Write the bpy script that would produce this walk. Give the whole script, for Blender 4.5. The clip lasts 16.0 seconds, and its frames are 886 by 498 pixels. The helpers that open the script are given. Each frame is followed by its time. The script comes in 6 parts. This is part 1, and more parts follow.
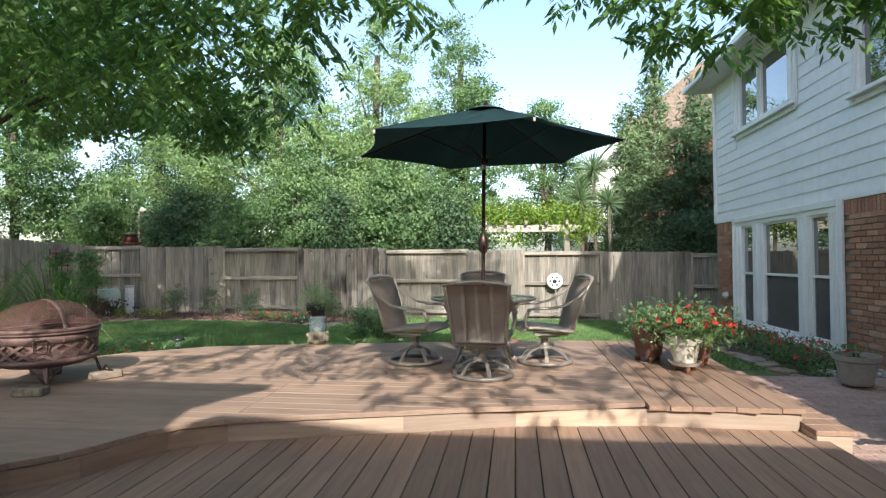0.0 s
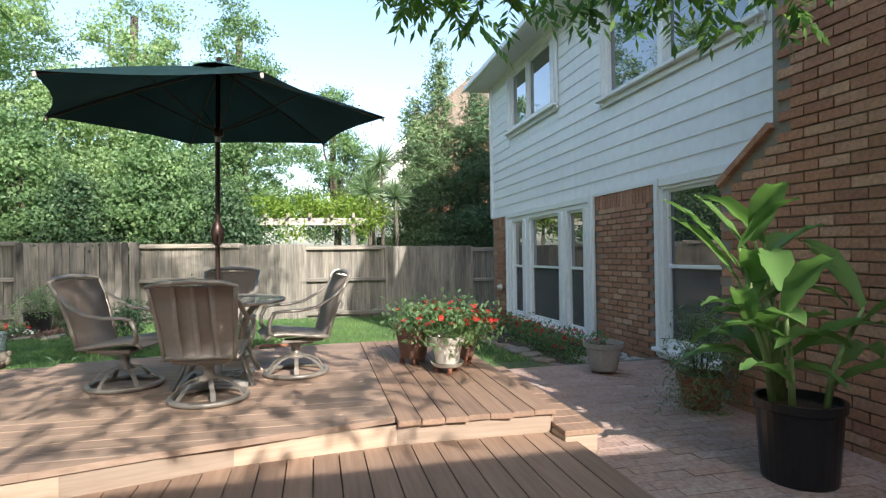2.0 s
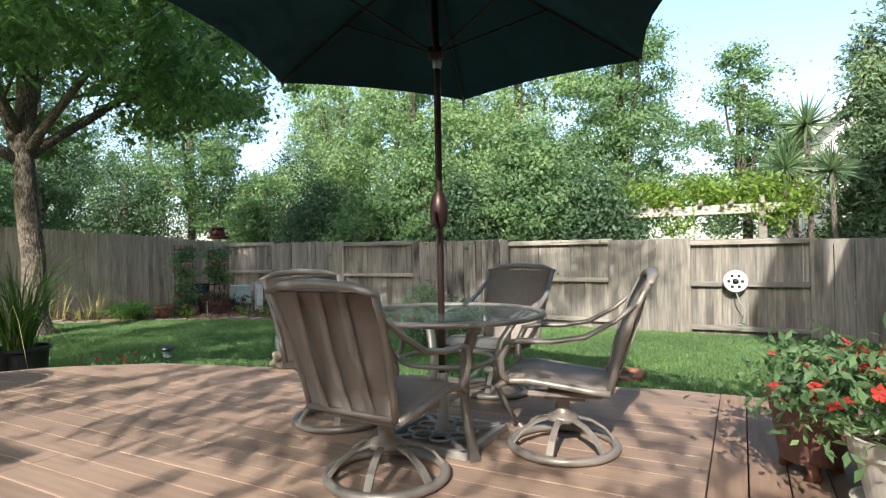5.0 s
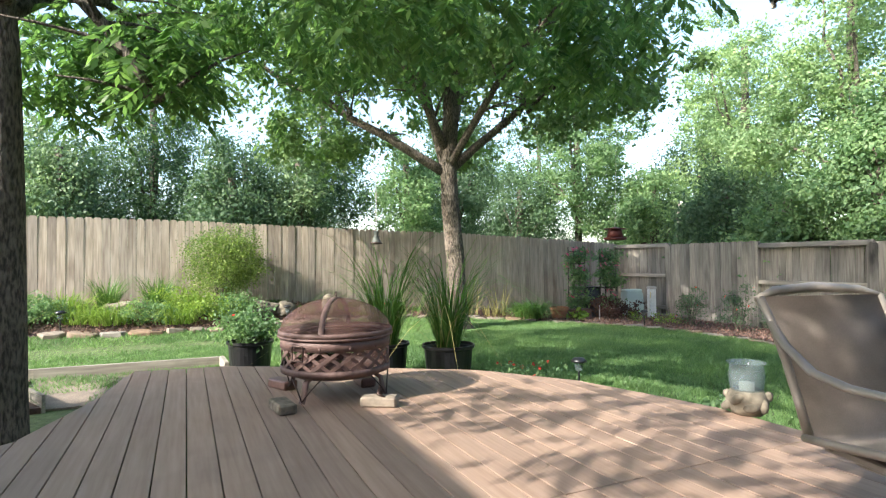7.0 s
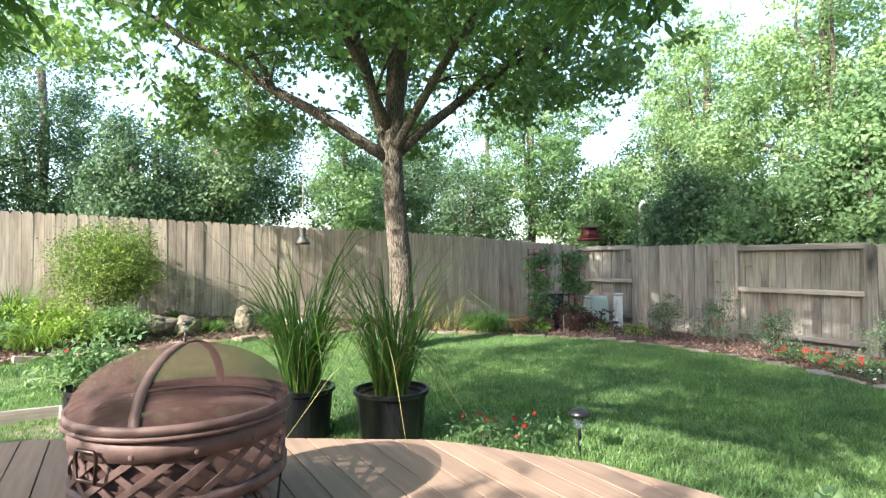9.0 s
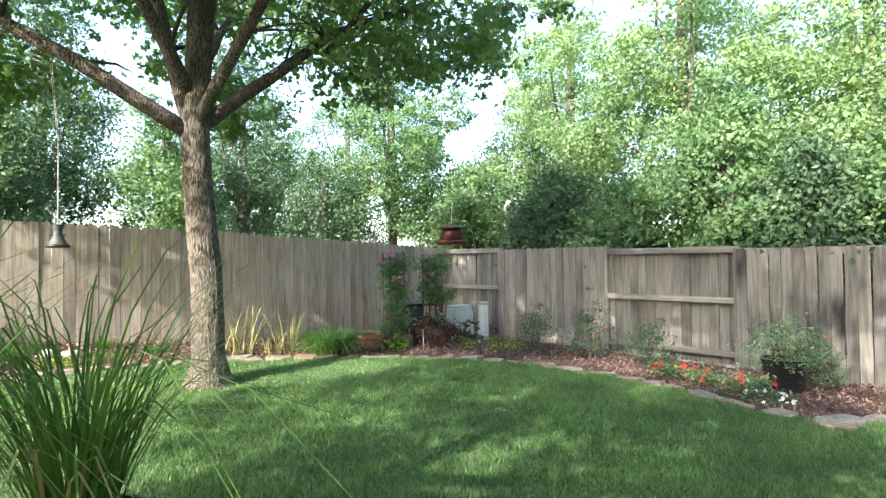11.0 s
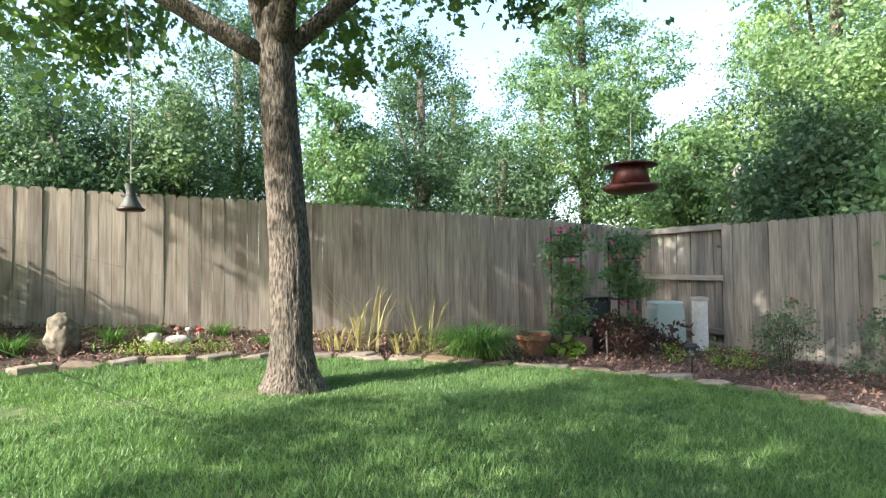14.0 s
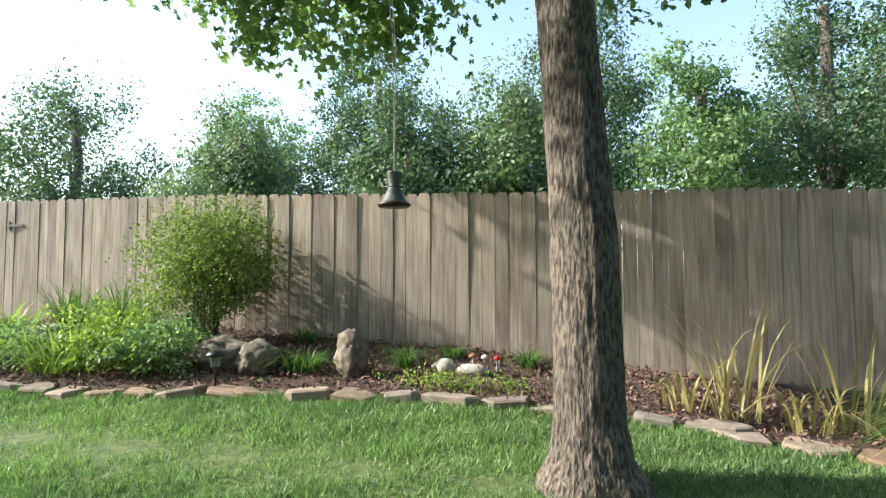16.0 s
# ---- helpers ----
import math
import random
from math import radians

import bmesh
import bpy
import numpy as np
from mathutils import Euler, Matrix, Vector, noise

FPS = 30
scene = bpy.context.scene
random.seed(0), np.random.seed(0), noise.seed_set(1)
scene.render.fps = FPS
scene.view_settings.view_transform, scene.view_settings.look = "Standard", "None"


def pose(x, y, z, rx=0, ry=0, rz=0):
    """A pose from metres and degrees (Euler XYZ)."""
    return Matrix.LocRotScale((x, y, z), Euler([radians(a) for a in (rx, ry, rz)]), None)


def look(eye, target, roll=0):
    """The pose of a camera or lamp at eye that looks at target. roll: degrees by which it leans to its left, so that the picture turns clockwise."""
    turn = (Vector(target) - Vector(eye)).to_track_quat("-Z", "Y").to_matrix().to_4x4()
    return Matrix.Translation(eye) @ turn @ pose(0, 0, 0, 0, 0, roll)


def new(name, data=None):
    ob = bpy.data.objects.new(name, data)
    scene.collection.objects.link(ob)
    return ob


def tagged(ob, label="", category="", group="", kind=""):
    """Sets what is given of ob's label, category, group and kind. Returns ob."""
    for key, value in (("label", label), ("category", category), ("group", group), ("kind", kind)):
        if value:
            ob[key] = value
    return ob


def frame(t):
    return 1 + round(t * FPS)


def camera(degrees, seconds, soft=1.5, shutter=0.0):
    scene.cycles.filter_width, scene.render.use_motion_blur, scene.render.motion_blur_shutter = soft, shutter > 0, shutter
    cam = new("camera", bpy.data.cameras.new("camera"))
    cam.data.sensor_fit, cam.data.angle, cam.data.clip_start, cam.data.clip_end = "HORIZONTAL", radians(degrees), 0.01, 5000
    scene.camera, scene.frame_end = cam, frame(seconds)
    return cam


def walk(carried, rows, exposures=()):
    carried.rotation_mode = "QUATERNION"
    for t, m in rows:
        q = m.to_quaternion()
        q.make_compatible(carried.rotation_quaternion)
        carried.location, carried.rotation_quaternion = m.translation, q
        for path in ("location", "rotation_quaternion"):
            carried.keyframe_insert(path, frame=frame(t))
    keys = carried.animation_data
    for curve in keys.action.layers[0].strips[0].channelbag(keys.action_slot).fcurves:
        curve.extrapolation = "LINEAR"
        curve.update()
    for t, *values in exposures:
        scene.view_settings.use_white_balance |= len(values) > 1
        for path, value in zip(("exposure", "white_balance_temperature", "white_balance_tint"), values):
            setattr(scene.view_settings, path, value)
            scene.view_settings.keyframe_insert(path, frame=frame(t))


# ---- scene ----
cam = camera(77.0, 16.0, 1.25)
METRES, EYE, TILT, LEAN, TURN = 13.0, 1.3, 0.0, 0.0, 7.3
ROWS = [
    (0.0, 0.0, 0.0, 0.0, 0.0, 0.44, 0.38),
    (0.5, 0.0074, 0.0021, 0.0004, -6.75, 0.33, 0.45),
    (1.0, 0.0215, 0.0113, -0.0003, -12.47, 0.12, 0.59),
    (1.5, 0.0338, 0.0281, -0.0011, -16.76, -0.04, 0.6),
    (2.0, 0.0434, 0.054, -0.0026, -20.21, -0.17, 0.54),
    (2.5, 0.0628, 0.0837, -0.0044, -20.46, -0.17, 0.51),
    (3.0, 0.0809, 0.1152, -0.0059, -15.44, -0.15, 0.63),
    (5.5, 0.1161, 0.2342, -0.0105, 32.82, 0.83, 0.89),
    (6.0, 0.0968, 0.2443, -0.0103, 45.5, 1.05, 0.83),
    (6.5, 0.069, 0.2536, -0.0106, 54.3, 1.13, 0.7),
    (7.0, 0.0346, 0.2617, -0.0087, 57.94, 1.13, 0.53),
    (7.5, 0.0012, 0.2736, -0.0095, 58.3, 1.12, 0.49),
    (8.0, -0.031, 0.2863, -0.0098, 58.9, 1.13, 0.44),
    (8.5, -0.0594, 0.3049, -0.01, 58.48, 1.15, 0.39),
    (9.0, -0.0823, 0.3361, -0.0045, 52.1, 1.16, 0.39),
    (9.5, -0.1055, 0.3617, 0.0004, 43.38, 1.12, 0.38),
    (12.0, -0.1887, 0.5096, 0.0009, 38.33, 1.2, 0.67),
    (12.5, -0.1984, 0.5368, -0.0006, 42.9, 1.3, 0.66),
    (13.0, -0.2085, 0.5588, -0.0044, 48.23, 1.37, 0.69),
    (13.5, -0.2298, 0.5809, -0.0195, 53.51, 1.62, 0.65),
    (14.0, -0.2581, 0.6086, -0.0254, 60.3, 1.71, 0.61),
    (14.5, -0.2946, 0.6268, -0.0242, 67.55, 1.86, 0.58),
    (15.0, -0.3312, 0.6445, -0.0234, 77.08, 2.03, 0.5),
    (15.5, -0.3677, 0.6623, -0.0222, 88.9, 2.56, 0.38),
    (16.0, -0.4058, 0.6767, -0.0243, 97.1, 3.04, 0.18),
]
walk(cam, [(t, pose(0, 0, EYE, TILT, LEAN, TURN) @ pose(METRES * x, METRES * y, METRES * z, 90 + pitch, roll, yaw)) for t, x, y, z, yaw, pitch, roll in ROWS],
     [(0.0, 1.46), (1.5, 1.54), (3.0, 1.54), (5.5, 1.4), (7.0, 2.0), (9.5, 2.26), (12.5, 2.3), (14.5, 1.95), (16.0, 1.68)])

# ---- world, sun, exposure ----
SUN_EL, SUN_AZ = radians(32.5), (0.22, -0.97)
sun_dir = Vector((SUN_AZ[0], SUN_AZ[1], 0)).normalized() * math.cos(SUN_EL) + Vector((0, 0, math.sin(SUN_EL)))
world = bpy.data.worlds.new("world")
scene.world = world
world.use_nodes = True
wn, wl = world.node_tree.nodes, world.node_tree.links
sky = wn.new("ShaderNodeTexSky")
sky.sky_type, sky.sun_disc = "NISHITA", False
sky.sun_elevation, sky.sun_rotation = SUN_EL, math.atan2(sun_dir.x, sun_dir.y)
sky.dust_density, sky.air_density, sky.ozone_density = 2.0, 1.0, 1.0
wn["Background"].inputs["Strength"].default_value = 0.15
wl.new(sky.outputs[0], wn["Background"].inputs["Color"])
sun = new("sun", bpy.data.lights.new("sun", "SUN"))
sun.data.energy, sun.data.angle, sun.data.color = 3.1, radians(0.6), (1.0, 0.95, 0.87)
sun.matrix_world = look((0, 0, 30), Vector((0, 0, 30)) - sun_dir)


# ---- materials ----
def mat(name, build):
    m = bpy.data.materials.new(name)
    m.use_nodes = True
    build(m.node_tree.nodes, m.node_tree.links, m.node_tree.nodes["Principled BSDF"])
    return m


def ramp(n, stops):
    r = n.new("ShaderNodeValToRGB")
    while len(r.color_ramp.elements) < len(stops):
        r.color_ramp.elements.new(0.5)
    for e, (p, c) in zip(r.color_ramp.elements, stops):
        e.position, e.color = p, (*c, 1)
    return r


def noise_tex(n, l, scale, detail=4, stretch=(1, 1, 1), coord="Object", offset=None):
    tc, mp, nt = n.new("ShaderNodeTexCoord"), n.new("ShaderNodeMapping"), n.new("ShaderNodeTexNoise")
    mp.inputs["Scale"].default_value = stretch
    l.new(tc.outputs[coord], mp.inputs[0])
    if offset is not None:
        l.new(offset, mp.inputs["Location"])
    l.new(mp.outputs[0], nt.inputs["Vector"])
    nt.inputs["Scale"].default_value, nt.inputs["Detail"].default_value = scale, detail
    return nt.outputs["Fac"]


def mixc(n, l, fac, a, b, mode="MIX"):
    m = n.new("ShaderNodeMix")
    m.data_type, m.blend_type = "RGBA", mode
    for sock, v in ((m.inputs["Factor"], fac), (m.inputs["A"], a), (m.inputs["B"], b)):
        if isinstance(v, tuple):
            sock.default_value = (*v, 1)
        elif isinstance(v, (int, float)):
            sock.default_value = v
        else:
            l.new(v, sock)
    return m.outputs["Result"]


def bump(n, l, p, height, strength, dist=0.01):
    b = n.new("ShaderNodeBump")
    b.inputs["Strength"].default_value, b.inputs["Distance"].default_value = strength, dist
    l.new(height, b.inputs["Height"])
    l.new(b.outputs[0], p.inputs["Normal"])


def piece_random(n, l):
    """A vector and a value that differ from piece to piece."""
    oi, mul = n.new("ShaderNodeObjectInfo"), n.new("ShaderNodeMath")
    mul.operation = "MULTIPLY"
    mul.inputs[1].default_value = 37.0
    l.new(oi.outputs["Random"], mul.inputs[0])
    return oi.outputs["Random"], mul.outputs[0]


def wood(name, dark, light, axis, rough=0.75, stain=(0.05, 0.045, 0.04), stain_amount=0.5, scale=9, bump_s=0.35, even=0.0, low=0.52):
    """Sawn boards: grain along one axis, a tone of its own per board, stains."""
    stretch = [1.0, 1.0, 1.0]
    stretch[axis] = 0.06

    def build(n, l, p):
        rnd, off = piece_random(n, l)
        grain = noise_tex(n, l, scale * 4, 6, stretch, "Object", off)
        r = ramp(n, [(0.3, dark), (0.7, light)])
        l.new(grain, r.inputs[0])
        tone = ramp(n, [(0, (0.66, 0.67, 0.68)), (0.5, (0.94, 0.94, 0.93)), (1, (1.22, 1.2, 1.15))])
        l.new(rnd, tone.inputs[0])
        c = mixc(n, l, 1.0 - even, r.outputs[0], tone.outputs[0], "MULTIPLY")
        blot = noise_tex(n, l, 2.2, 5, (1, 1, 0.35) if axis == 2 else (1, 1, 1), "Object", off)
        br = ramp(n, [(low, (0, 0, 0)), (low + 0.2, (stain_amount,) * 3)])
        l.new(blot, br.inputs[0])
        c = mixc(n, l, br.outputs[0], c, stain)
        l.new(c, p.inputs["Base Color"])
        p.inputs["Roughness"].default_value = rough
        bump(n, l, p, grain, bump_s, 0.004)
    return mat(name, build)


def plain(name, col, rough=0.5, metal=0.0, vary=0.12, scale=25, bump_s=0.08, spec=0.5):
    def build(n, l, p):
        f = noise_tex(n, l, scale, 5)
        r = ramp(n, [(0.3, tuple(c * (1 - vary) for c in col)), (0.7, tuple(min(1, c * (1 + vary)) for c in col))])
        l.new(f, r.inputs[0])
        f2 = noise_tex(n, l, scale / 9, 3)
        r2 = ramp(n, [(0.3, (1 - vary,) * 3), (0.7, (1, 1, 1))])
        l.new(f2, r2.inputs[0])
        l.new(mixc(n, l, 1.0, r.outputs[0], r2.outputs[0], "MULTIPLY"), p.inputs["Base Color"])
        p.inputs["Roughness"].default_value, p.inputs["Metallic"].default_value = rough, metal
        p.inputs["Specular IOR Level"].default_value = spec
        if bump_s:
            bump(n, l, p, f, bump_s, 0.003)
    return mat(name, build)


def leaf_mat(name, dark, light, trans=0.45, rough=0.45):
    """Leaves: a tone of its own per leaf, drifts of tone through the crown, light coming through."""
    def build(n, l, p):
        geo = n.new("ShaderNodeNewGeometry")
        r = ramp(n, [(0, dark), (0.6, tuple((a + b) / 2 for a, b in zip(dark, light))), (1, light)])
        l.new(geo.outputs["Random Per Island"], r.inputs[0])
        big = noise_tex(n, l, 0.9, 2)
        r2 = ramp(n, [(0.3, (0.7, 0.75, 0.75)), (0.7, (1.2, 1.15, 1.0))])
        l.new(big, r2.inputs[0])
        c = mixc(n, l, 1.0, r.outputs[0], r2.outputs[0], "MULTIPLY")
        l.new(c, p.inputs["Base Color"])
        p.inputs["Roughness"].default_value = rough
        p.inputs["Specular IOR Level"].default_value = 0.3
        tr, mix, out = n.new("ShaderNodeBsdfTranslucent"), n.new("ShaderNodeMixShader"), n["Material Output"]
        l.new(mixc(n, l, 1.0, c, (1.32, 1.42, 1.0), "MULTIPLY"), tr.inputs["Color"])
        mix.inputs[0].default_value = trans
        l.new(p.outputs[0], mix.inputs[1])
        l.new(tr.outputs[0], mix.inputs[2])
        l.new(mix.outputs[0], out.inputs["Surface"])
    return mat(name, build)


def bark_mat(name, dark, light):
    def build(n, l, p):
        f = noise_tex(n, l, 58, 7, (1, 1, 0.28))
        r = ramp(n, [(0.38, dark), (0.6, light)])
        l.new(f, r.inputs[0])
        g = noise_tex(n, l, 3, 3)
        r2 = ramp(n, [(0.4, (0.75, 0.78, 0.72)), (0.65, (1.1, 1.08, 1.05))])
        l.new(g, r2.inputs[0])
        l.new(mixc(n, l, 1.0, r.outputs[0], r2.outputs[0], "MULTIPLY"), p.inputs["Base Color"])
        p.inputs["Roughness"].default_value = 0.9
        bump(n, l, p, f, 1.0, 0.03)
    return mat(name, build)


def piece_mat(name, cols, rough=0.85, scale=40, bump_s=0.3):
    """Bricks, pavers and stones: one of several tones per piece, with speckle."""
    def build(n, l, p):
        rnd, off = piece_random(n, l)
        r = ramp(n, [(i / max(1, len(cols) - 1), c) for i, c in enumerate(cols)])
        l.new(rnd, r.inputs[0])
        f = noise_tex(n, l, scale, 6, (1, 1, 1), "Object", off)
        r2 = ramp(n, [(0.3, (0.72, 0.72, 0.72)), (0.7, (1.18, 1.18, 1.18))])
        l.new(f, r2.inputs[0])
        l.new(mixc(n, l, 1.0, r.outputs[0], r2.outputs[0], "MULTIPLY"), p.inputs["Base Color"])
        p.inputs["Roughness"].default_value = rough
        bump(n, l, p, f, bump_s, 0.004)
    return mat(name, build)


def island_mat(name, cols, rough=0.85):
    def build(n, l, p):
        geo = n.new("ShaderNodeNewGeometry")
        r = ramp(n, [(i / max(1, len(cols) - 1), c) for i, c in enumerate(cols)])
        l.new(geo.outputs["Random Per Island"], r.inputs[0])
        f = noise_tex(n, l, 30, 5)
        r2 = ramp(n, [(0.3, (0.7, 0.7, 0.7)), (0.7, (1.2, 1.2, 1.2))])
        l.new(f, r2.inputs[0])
        l.new(mixc(n, l, 1.0, r.outputs[0], r2.outputs[0], "MULTIPLY"), p.inputs["Base Color"])
        p.inputs["Roughness"].default_value = rough
    return mat(name, build)


def build_glass(n, l, p):
    p.inputs["Base Color"].default_value = (0.02, 0.025, 0.03, 1)
    p.inputs["Roughness"].default_value = 0.02
    p.inputs["Specular IOR Level"].default_value = 1.0
    p.inputs["Coat Weight"].default_value = 1.0
    p.inputs["Coat Roughness"].default_value = 0.01
    p.inputs["Coat IOR"].default_value = 1.9


def build_clear(n, l, p):
    """Thin clear glass: mostly see-through, with a sharp gloss."""
    tr, mix = n.new("ShaderNodeBsdfTransparent"), n.new("ShaderNodeMixShader")
    tr.inputs["Color"].default_value = (0.88, 0.93, 0.92, 1)
    p.inputs["Base Color"].default_value = (0.2, 0.24, 0.26, 1)
    p.inputs["Roughness"].default_value = 0.03
    p.inputs["Specular IOR Level"].default_value = 1.0
    mix.inputs[0].default_value = 0.28
    l.new(tr.outputs[0], mix.inputs[1])
    l.new(p.outputs[0], mix.inputs[2])
    l.new(mix.outputs[0], n["Material Output"].inputs["Surface"])


def build_screen(n, l, p):
    """Fine wire mesh: see-through in part."""
    tr, mix = n.new("ShaderNodeBsdfTransparent"), n.new("ShaderNodeMixShader")
    p.inputs["Base Color"].default_value = (0.11, 0.055, 0.045, 1)
    p.inputs["Roughness"].default_value = 0.7
    mix.inputs[0].default_value = 0.5
    l.new(tr.outputs[0], mix.inputs[1])
    l.new(p.outputs[0], mix.inputs[2])
    l.new(mix.outputs[0], n["Material Output"].inputs["Surface"])


def build_fly(n, l, p):
    """Dark insect screen: half see-through."""
    tr, mix = n.new("ShaderNodeBsdfTransparent"), n.new("ShaderNodeMixShader")
    p.inputs["Base Color"].default_value = (0.15, 0.145, 0.14, 1)
    p.inputs["Roughness"].default_value = 0.8
    mix.inputs[0].default_value = 0.38
    l.new(tr.outputs[0], mix.inputs[1])
    l.new(p.outputs[0], mix.inputs[2])
    l.new(mix.outputs[0], n["Material Output"].inputs["Surface"])


def build_ground(n, l, p):
    f = noise_tex(n, l, 14, 6, coord="Object")
    r = ramp(n, [(0.3, (0.05, 0.07, 0.025)), (0.55, (0.09, 0.13, 0.04)), (0.75, (0.15, 0.16, 0.075))])
    l.new(f, r.inputs[0])
    l.new(r.outputs[0], p.inputs["Base Color"])
    p.inputs["Roughness"].default_value = 0.95
    bump(n, l, p, f, 0.6, 0.03)


M_DECK = wood("deck_wood", (0.265, 0.175, 0.125), (0.345, 0.24, 0.18), 0, even=0.55, stain=(0.18, 0.12, 0.09), stain_amount=0.4)
M_DECKY = wood("deck_wood_lengthwise", (0.235, 0.145, 0.1), (0.315, 0.205, 0.145), 1, even=0.45, stain=(0.15, 0.095, 0.07), stain_amount=0.4)
M_RISER = wood("riser_wood", (0.34, 0.245, 0.18), (0.44, 0.335, 0.26), 0, stain=(0.24, 0.16, 0.12), stain_amount=0.4)
# Side copy is lighter for sunlight, back copy darker for shade, in the colour.
M_PICKET_SIDE = wood("warm_sunlit_weathered_picket", (0.245, 0.203, 0.162), (0.44, 0.38, 0.315), 2, 0.9, (0.1, 0.07, 0.05), 0.7, even=0.4)
M_PICKET = wood("shaded_weathered_picket", (0.16, 0.143, 0.122), (0.315, 0.29, 0.25), 2, 0.9, (0.07, 0.06, 0.05), 0.75)
M_PICKET_ST = wood("stained_picket", (0.17, 0.15, 0.13), (0.33, 0.3, 0.26), 2, 0.9, (0.02, 0.018, 0.016), 0.97, low=0.44)
M_RAIL = wood("weathered_rail", (0.2, 0.175, 0.15), (0.34, 0.315, 0.27), 0, 0.9, (0.08, 0.07, 0.06), 0.5)
BRICKS = [(0.31, 0.145, 0.085), (0.44, 0.22, 0.13), (0.36, 0.17, 0.1), (0.52, 0.31, 0.2), (0.3, 0.14, 0.085), (0.41, 0.2, 0.12)]
M_BRICK = piece_mat("house_brick", BRICKS)
M_BRICK_J = island_mat("house_brick_far", BRICKS)
M_MORTAR = plain("mortar", (0.27, 0.24, 0.2), 0.95, scale=60, bump_s=0.3)
M_SIDING = plain("white_siding", (0.84, 0.84, 0.83), 0.55, vary=0.05, scale=8, bump_s=0.05)
M_WHITE = plain("white_paint", (0.82, 0.82, 0.8), 0.4, vary=0.04, bump_s=0.02)
M_GLASS = mat("window_glass", build_glass)
M_CLEAR = mat("clear_glass", build_clear)
M_SCREEN = mat("wire_screen", build_screen)
M_FLY = mat("insect_screen", build_fly)
M_PAVER = piece_mat("paver", [(0.34, 0.225, 0.185), (0.41, 0.28, 0.23), (0.375, 0.265, 0.23), (0.44, 0.325, 0.275)], 0.9)
M_PAVER_J = island_mat("paver_rest", [(0.34, 0.225, 0.185), (0.41, 0.28, 0.23), (0.375, 0.265, 0.23), (0.44, 0.325, 0.275)])
M_SAND = plain("joint_sand", (0.2, 0.17, 0.14), 0.95, scale=50)
M_STONE = piece_mat("edging_stone", [(0.17, 0.14, 0.11), (0.29, 0.24, 0.19), (0.22, 0.145, 0.09), (0.21, 0.195, 0.17), (0.31, 0.22, 0.14)], 0.9, 14, 0.9)
M_ROCK = plain("rough_rock", (0.21, 0.18, 0.135), 0.95, vary=0.5, scale=16, bump_s=0.9)
M_PALE = plain("pale_stone", (0.43, 0.4, 0.36), 0.85, vary=0.12, scale=20, bump_s=0.3)
M_MULCH = island_mat("mulch_chips", [(0.1, 0.05, 0.038), (0.17, 0.095, 0.072), (0.25, 0.16, 0.125), (0.12, 0.064, 0.046)], 0.95)
M_SOIL = plain("dark_soil", (0.075, 0.045, 0.033), 0.95, vary=0.35, scale=20, bump_s=0.8)
M_GROUND = mat("turf_ground", build_ground)
M_GRASS = leaf_mat("grass_blades", (0.095, 0.178, 0.065), (0.22, 0.35, 0.15), 0.35)
M_BARK = bark_mat("oak_bark", (0.045, 0.036, 0.03), (0.2, 0.165, 0.135))
M_BARK2 = bark_mat("grey_bark", (0.05, 0.042, 0.035), (0.19, 0.16, 0.13))
M_LEAF_OAK = leaf_mat("oak_leaves", (0.11, 0.19, 0.075), (0.22, 0.33, 0.135), 0.5)
M_LEAF_NEAR = leaf_mat("ash_leaves", (0.07, 0.15, 0.055), (0.18, 0.3, 0.1), 0.55)
M_LEAF_BRIGHT = leaf_mat("bright_leaves", (0.18, 0.285, 0.14), (0.33, 0.44, 0.235), 0.45)
M_LEAF_MID = leaf_mat("green_leaves", (0.11, 0.2, 0.1), (0.22, 0.33, 0.165), 0.45)
M_LEAF_DARK = leaf_mat("dark_leaves", (0.058, 0.112, 0.068), (0.125, 0.2, 0.11), 0.4)
M_LEAF_GREY = leaf_mat("grey_green_leaves", (0.1, 0.17, 0.095), (0.23, 0.32, 0.185), 0.35)
M_LEAF_SHRUB = leaf_mat("small_shrub_leaves", (0.09, 0.15, 0.04), (0.25, 0.33, 0.1), 0.4)
M_LEAF_LIME = leaf_mat("lime_leaves", (0.13, 0.22, 0.04), (0.3, 0.41, 0.1), 0.45)
M_STRAW = leaf_mat("straw_blades", (0.26, 0.22, 0.09), (0.5, 0.44, 0.22), 0.3)
M_BLADE = leaf_mat("long_blades", (0.05, 0.13, 0.03), (0.16, 0.28, 0.07), 0.35)
M_BANANA = leaf_mat("broad_leaves", (0.1, 0.2, 0.065), (0.18, 0.31, 0.11), 0.4, 0.35)
M_STEM = plain("pale_green_stem", (0.2, 0.28, 0.1), 0.5, vary=0.2, scale=12)
M_RED = leaf_mat("red_petals", (0.5, 0.02, 0.02), (0.75, 0.07, 0.06), 0.3)
M_PINK = leaf_mat("pink_petals", (0.6, 0.06, 0.18), (0.85, 0.2, 0.35), 0.3)
M_WHITEP = leaf_mat("white_petals", (0.7, 0.7, 0.68), (0.85, 0.85, 0.85), 0.3)
M_BURG = leaf_mat("burgundy_leaves", (0.045, 0.028, 0.022), (0.12, 0.055, 0.045), 0.3)
M_CANOPY = plain("green_canvas", (0.011, 0.052, 0.056), 0.8, vary=0.1, scale=60, bump_s=0.1)
M_BRONZE = plain("bronze_pole", (0.05, 0.03, 0.025), 0.4, 0.6)
M_CHAIRM = plain("taupe_metal", (0.27, 0.24, 0.21), 0.42, 0.35, vary=0.06, bump_s=0.02)
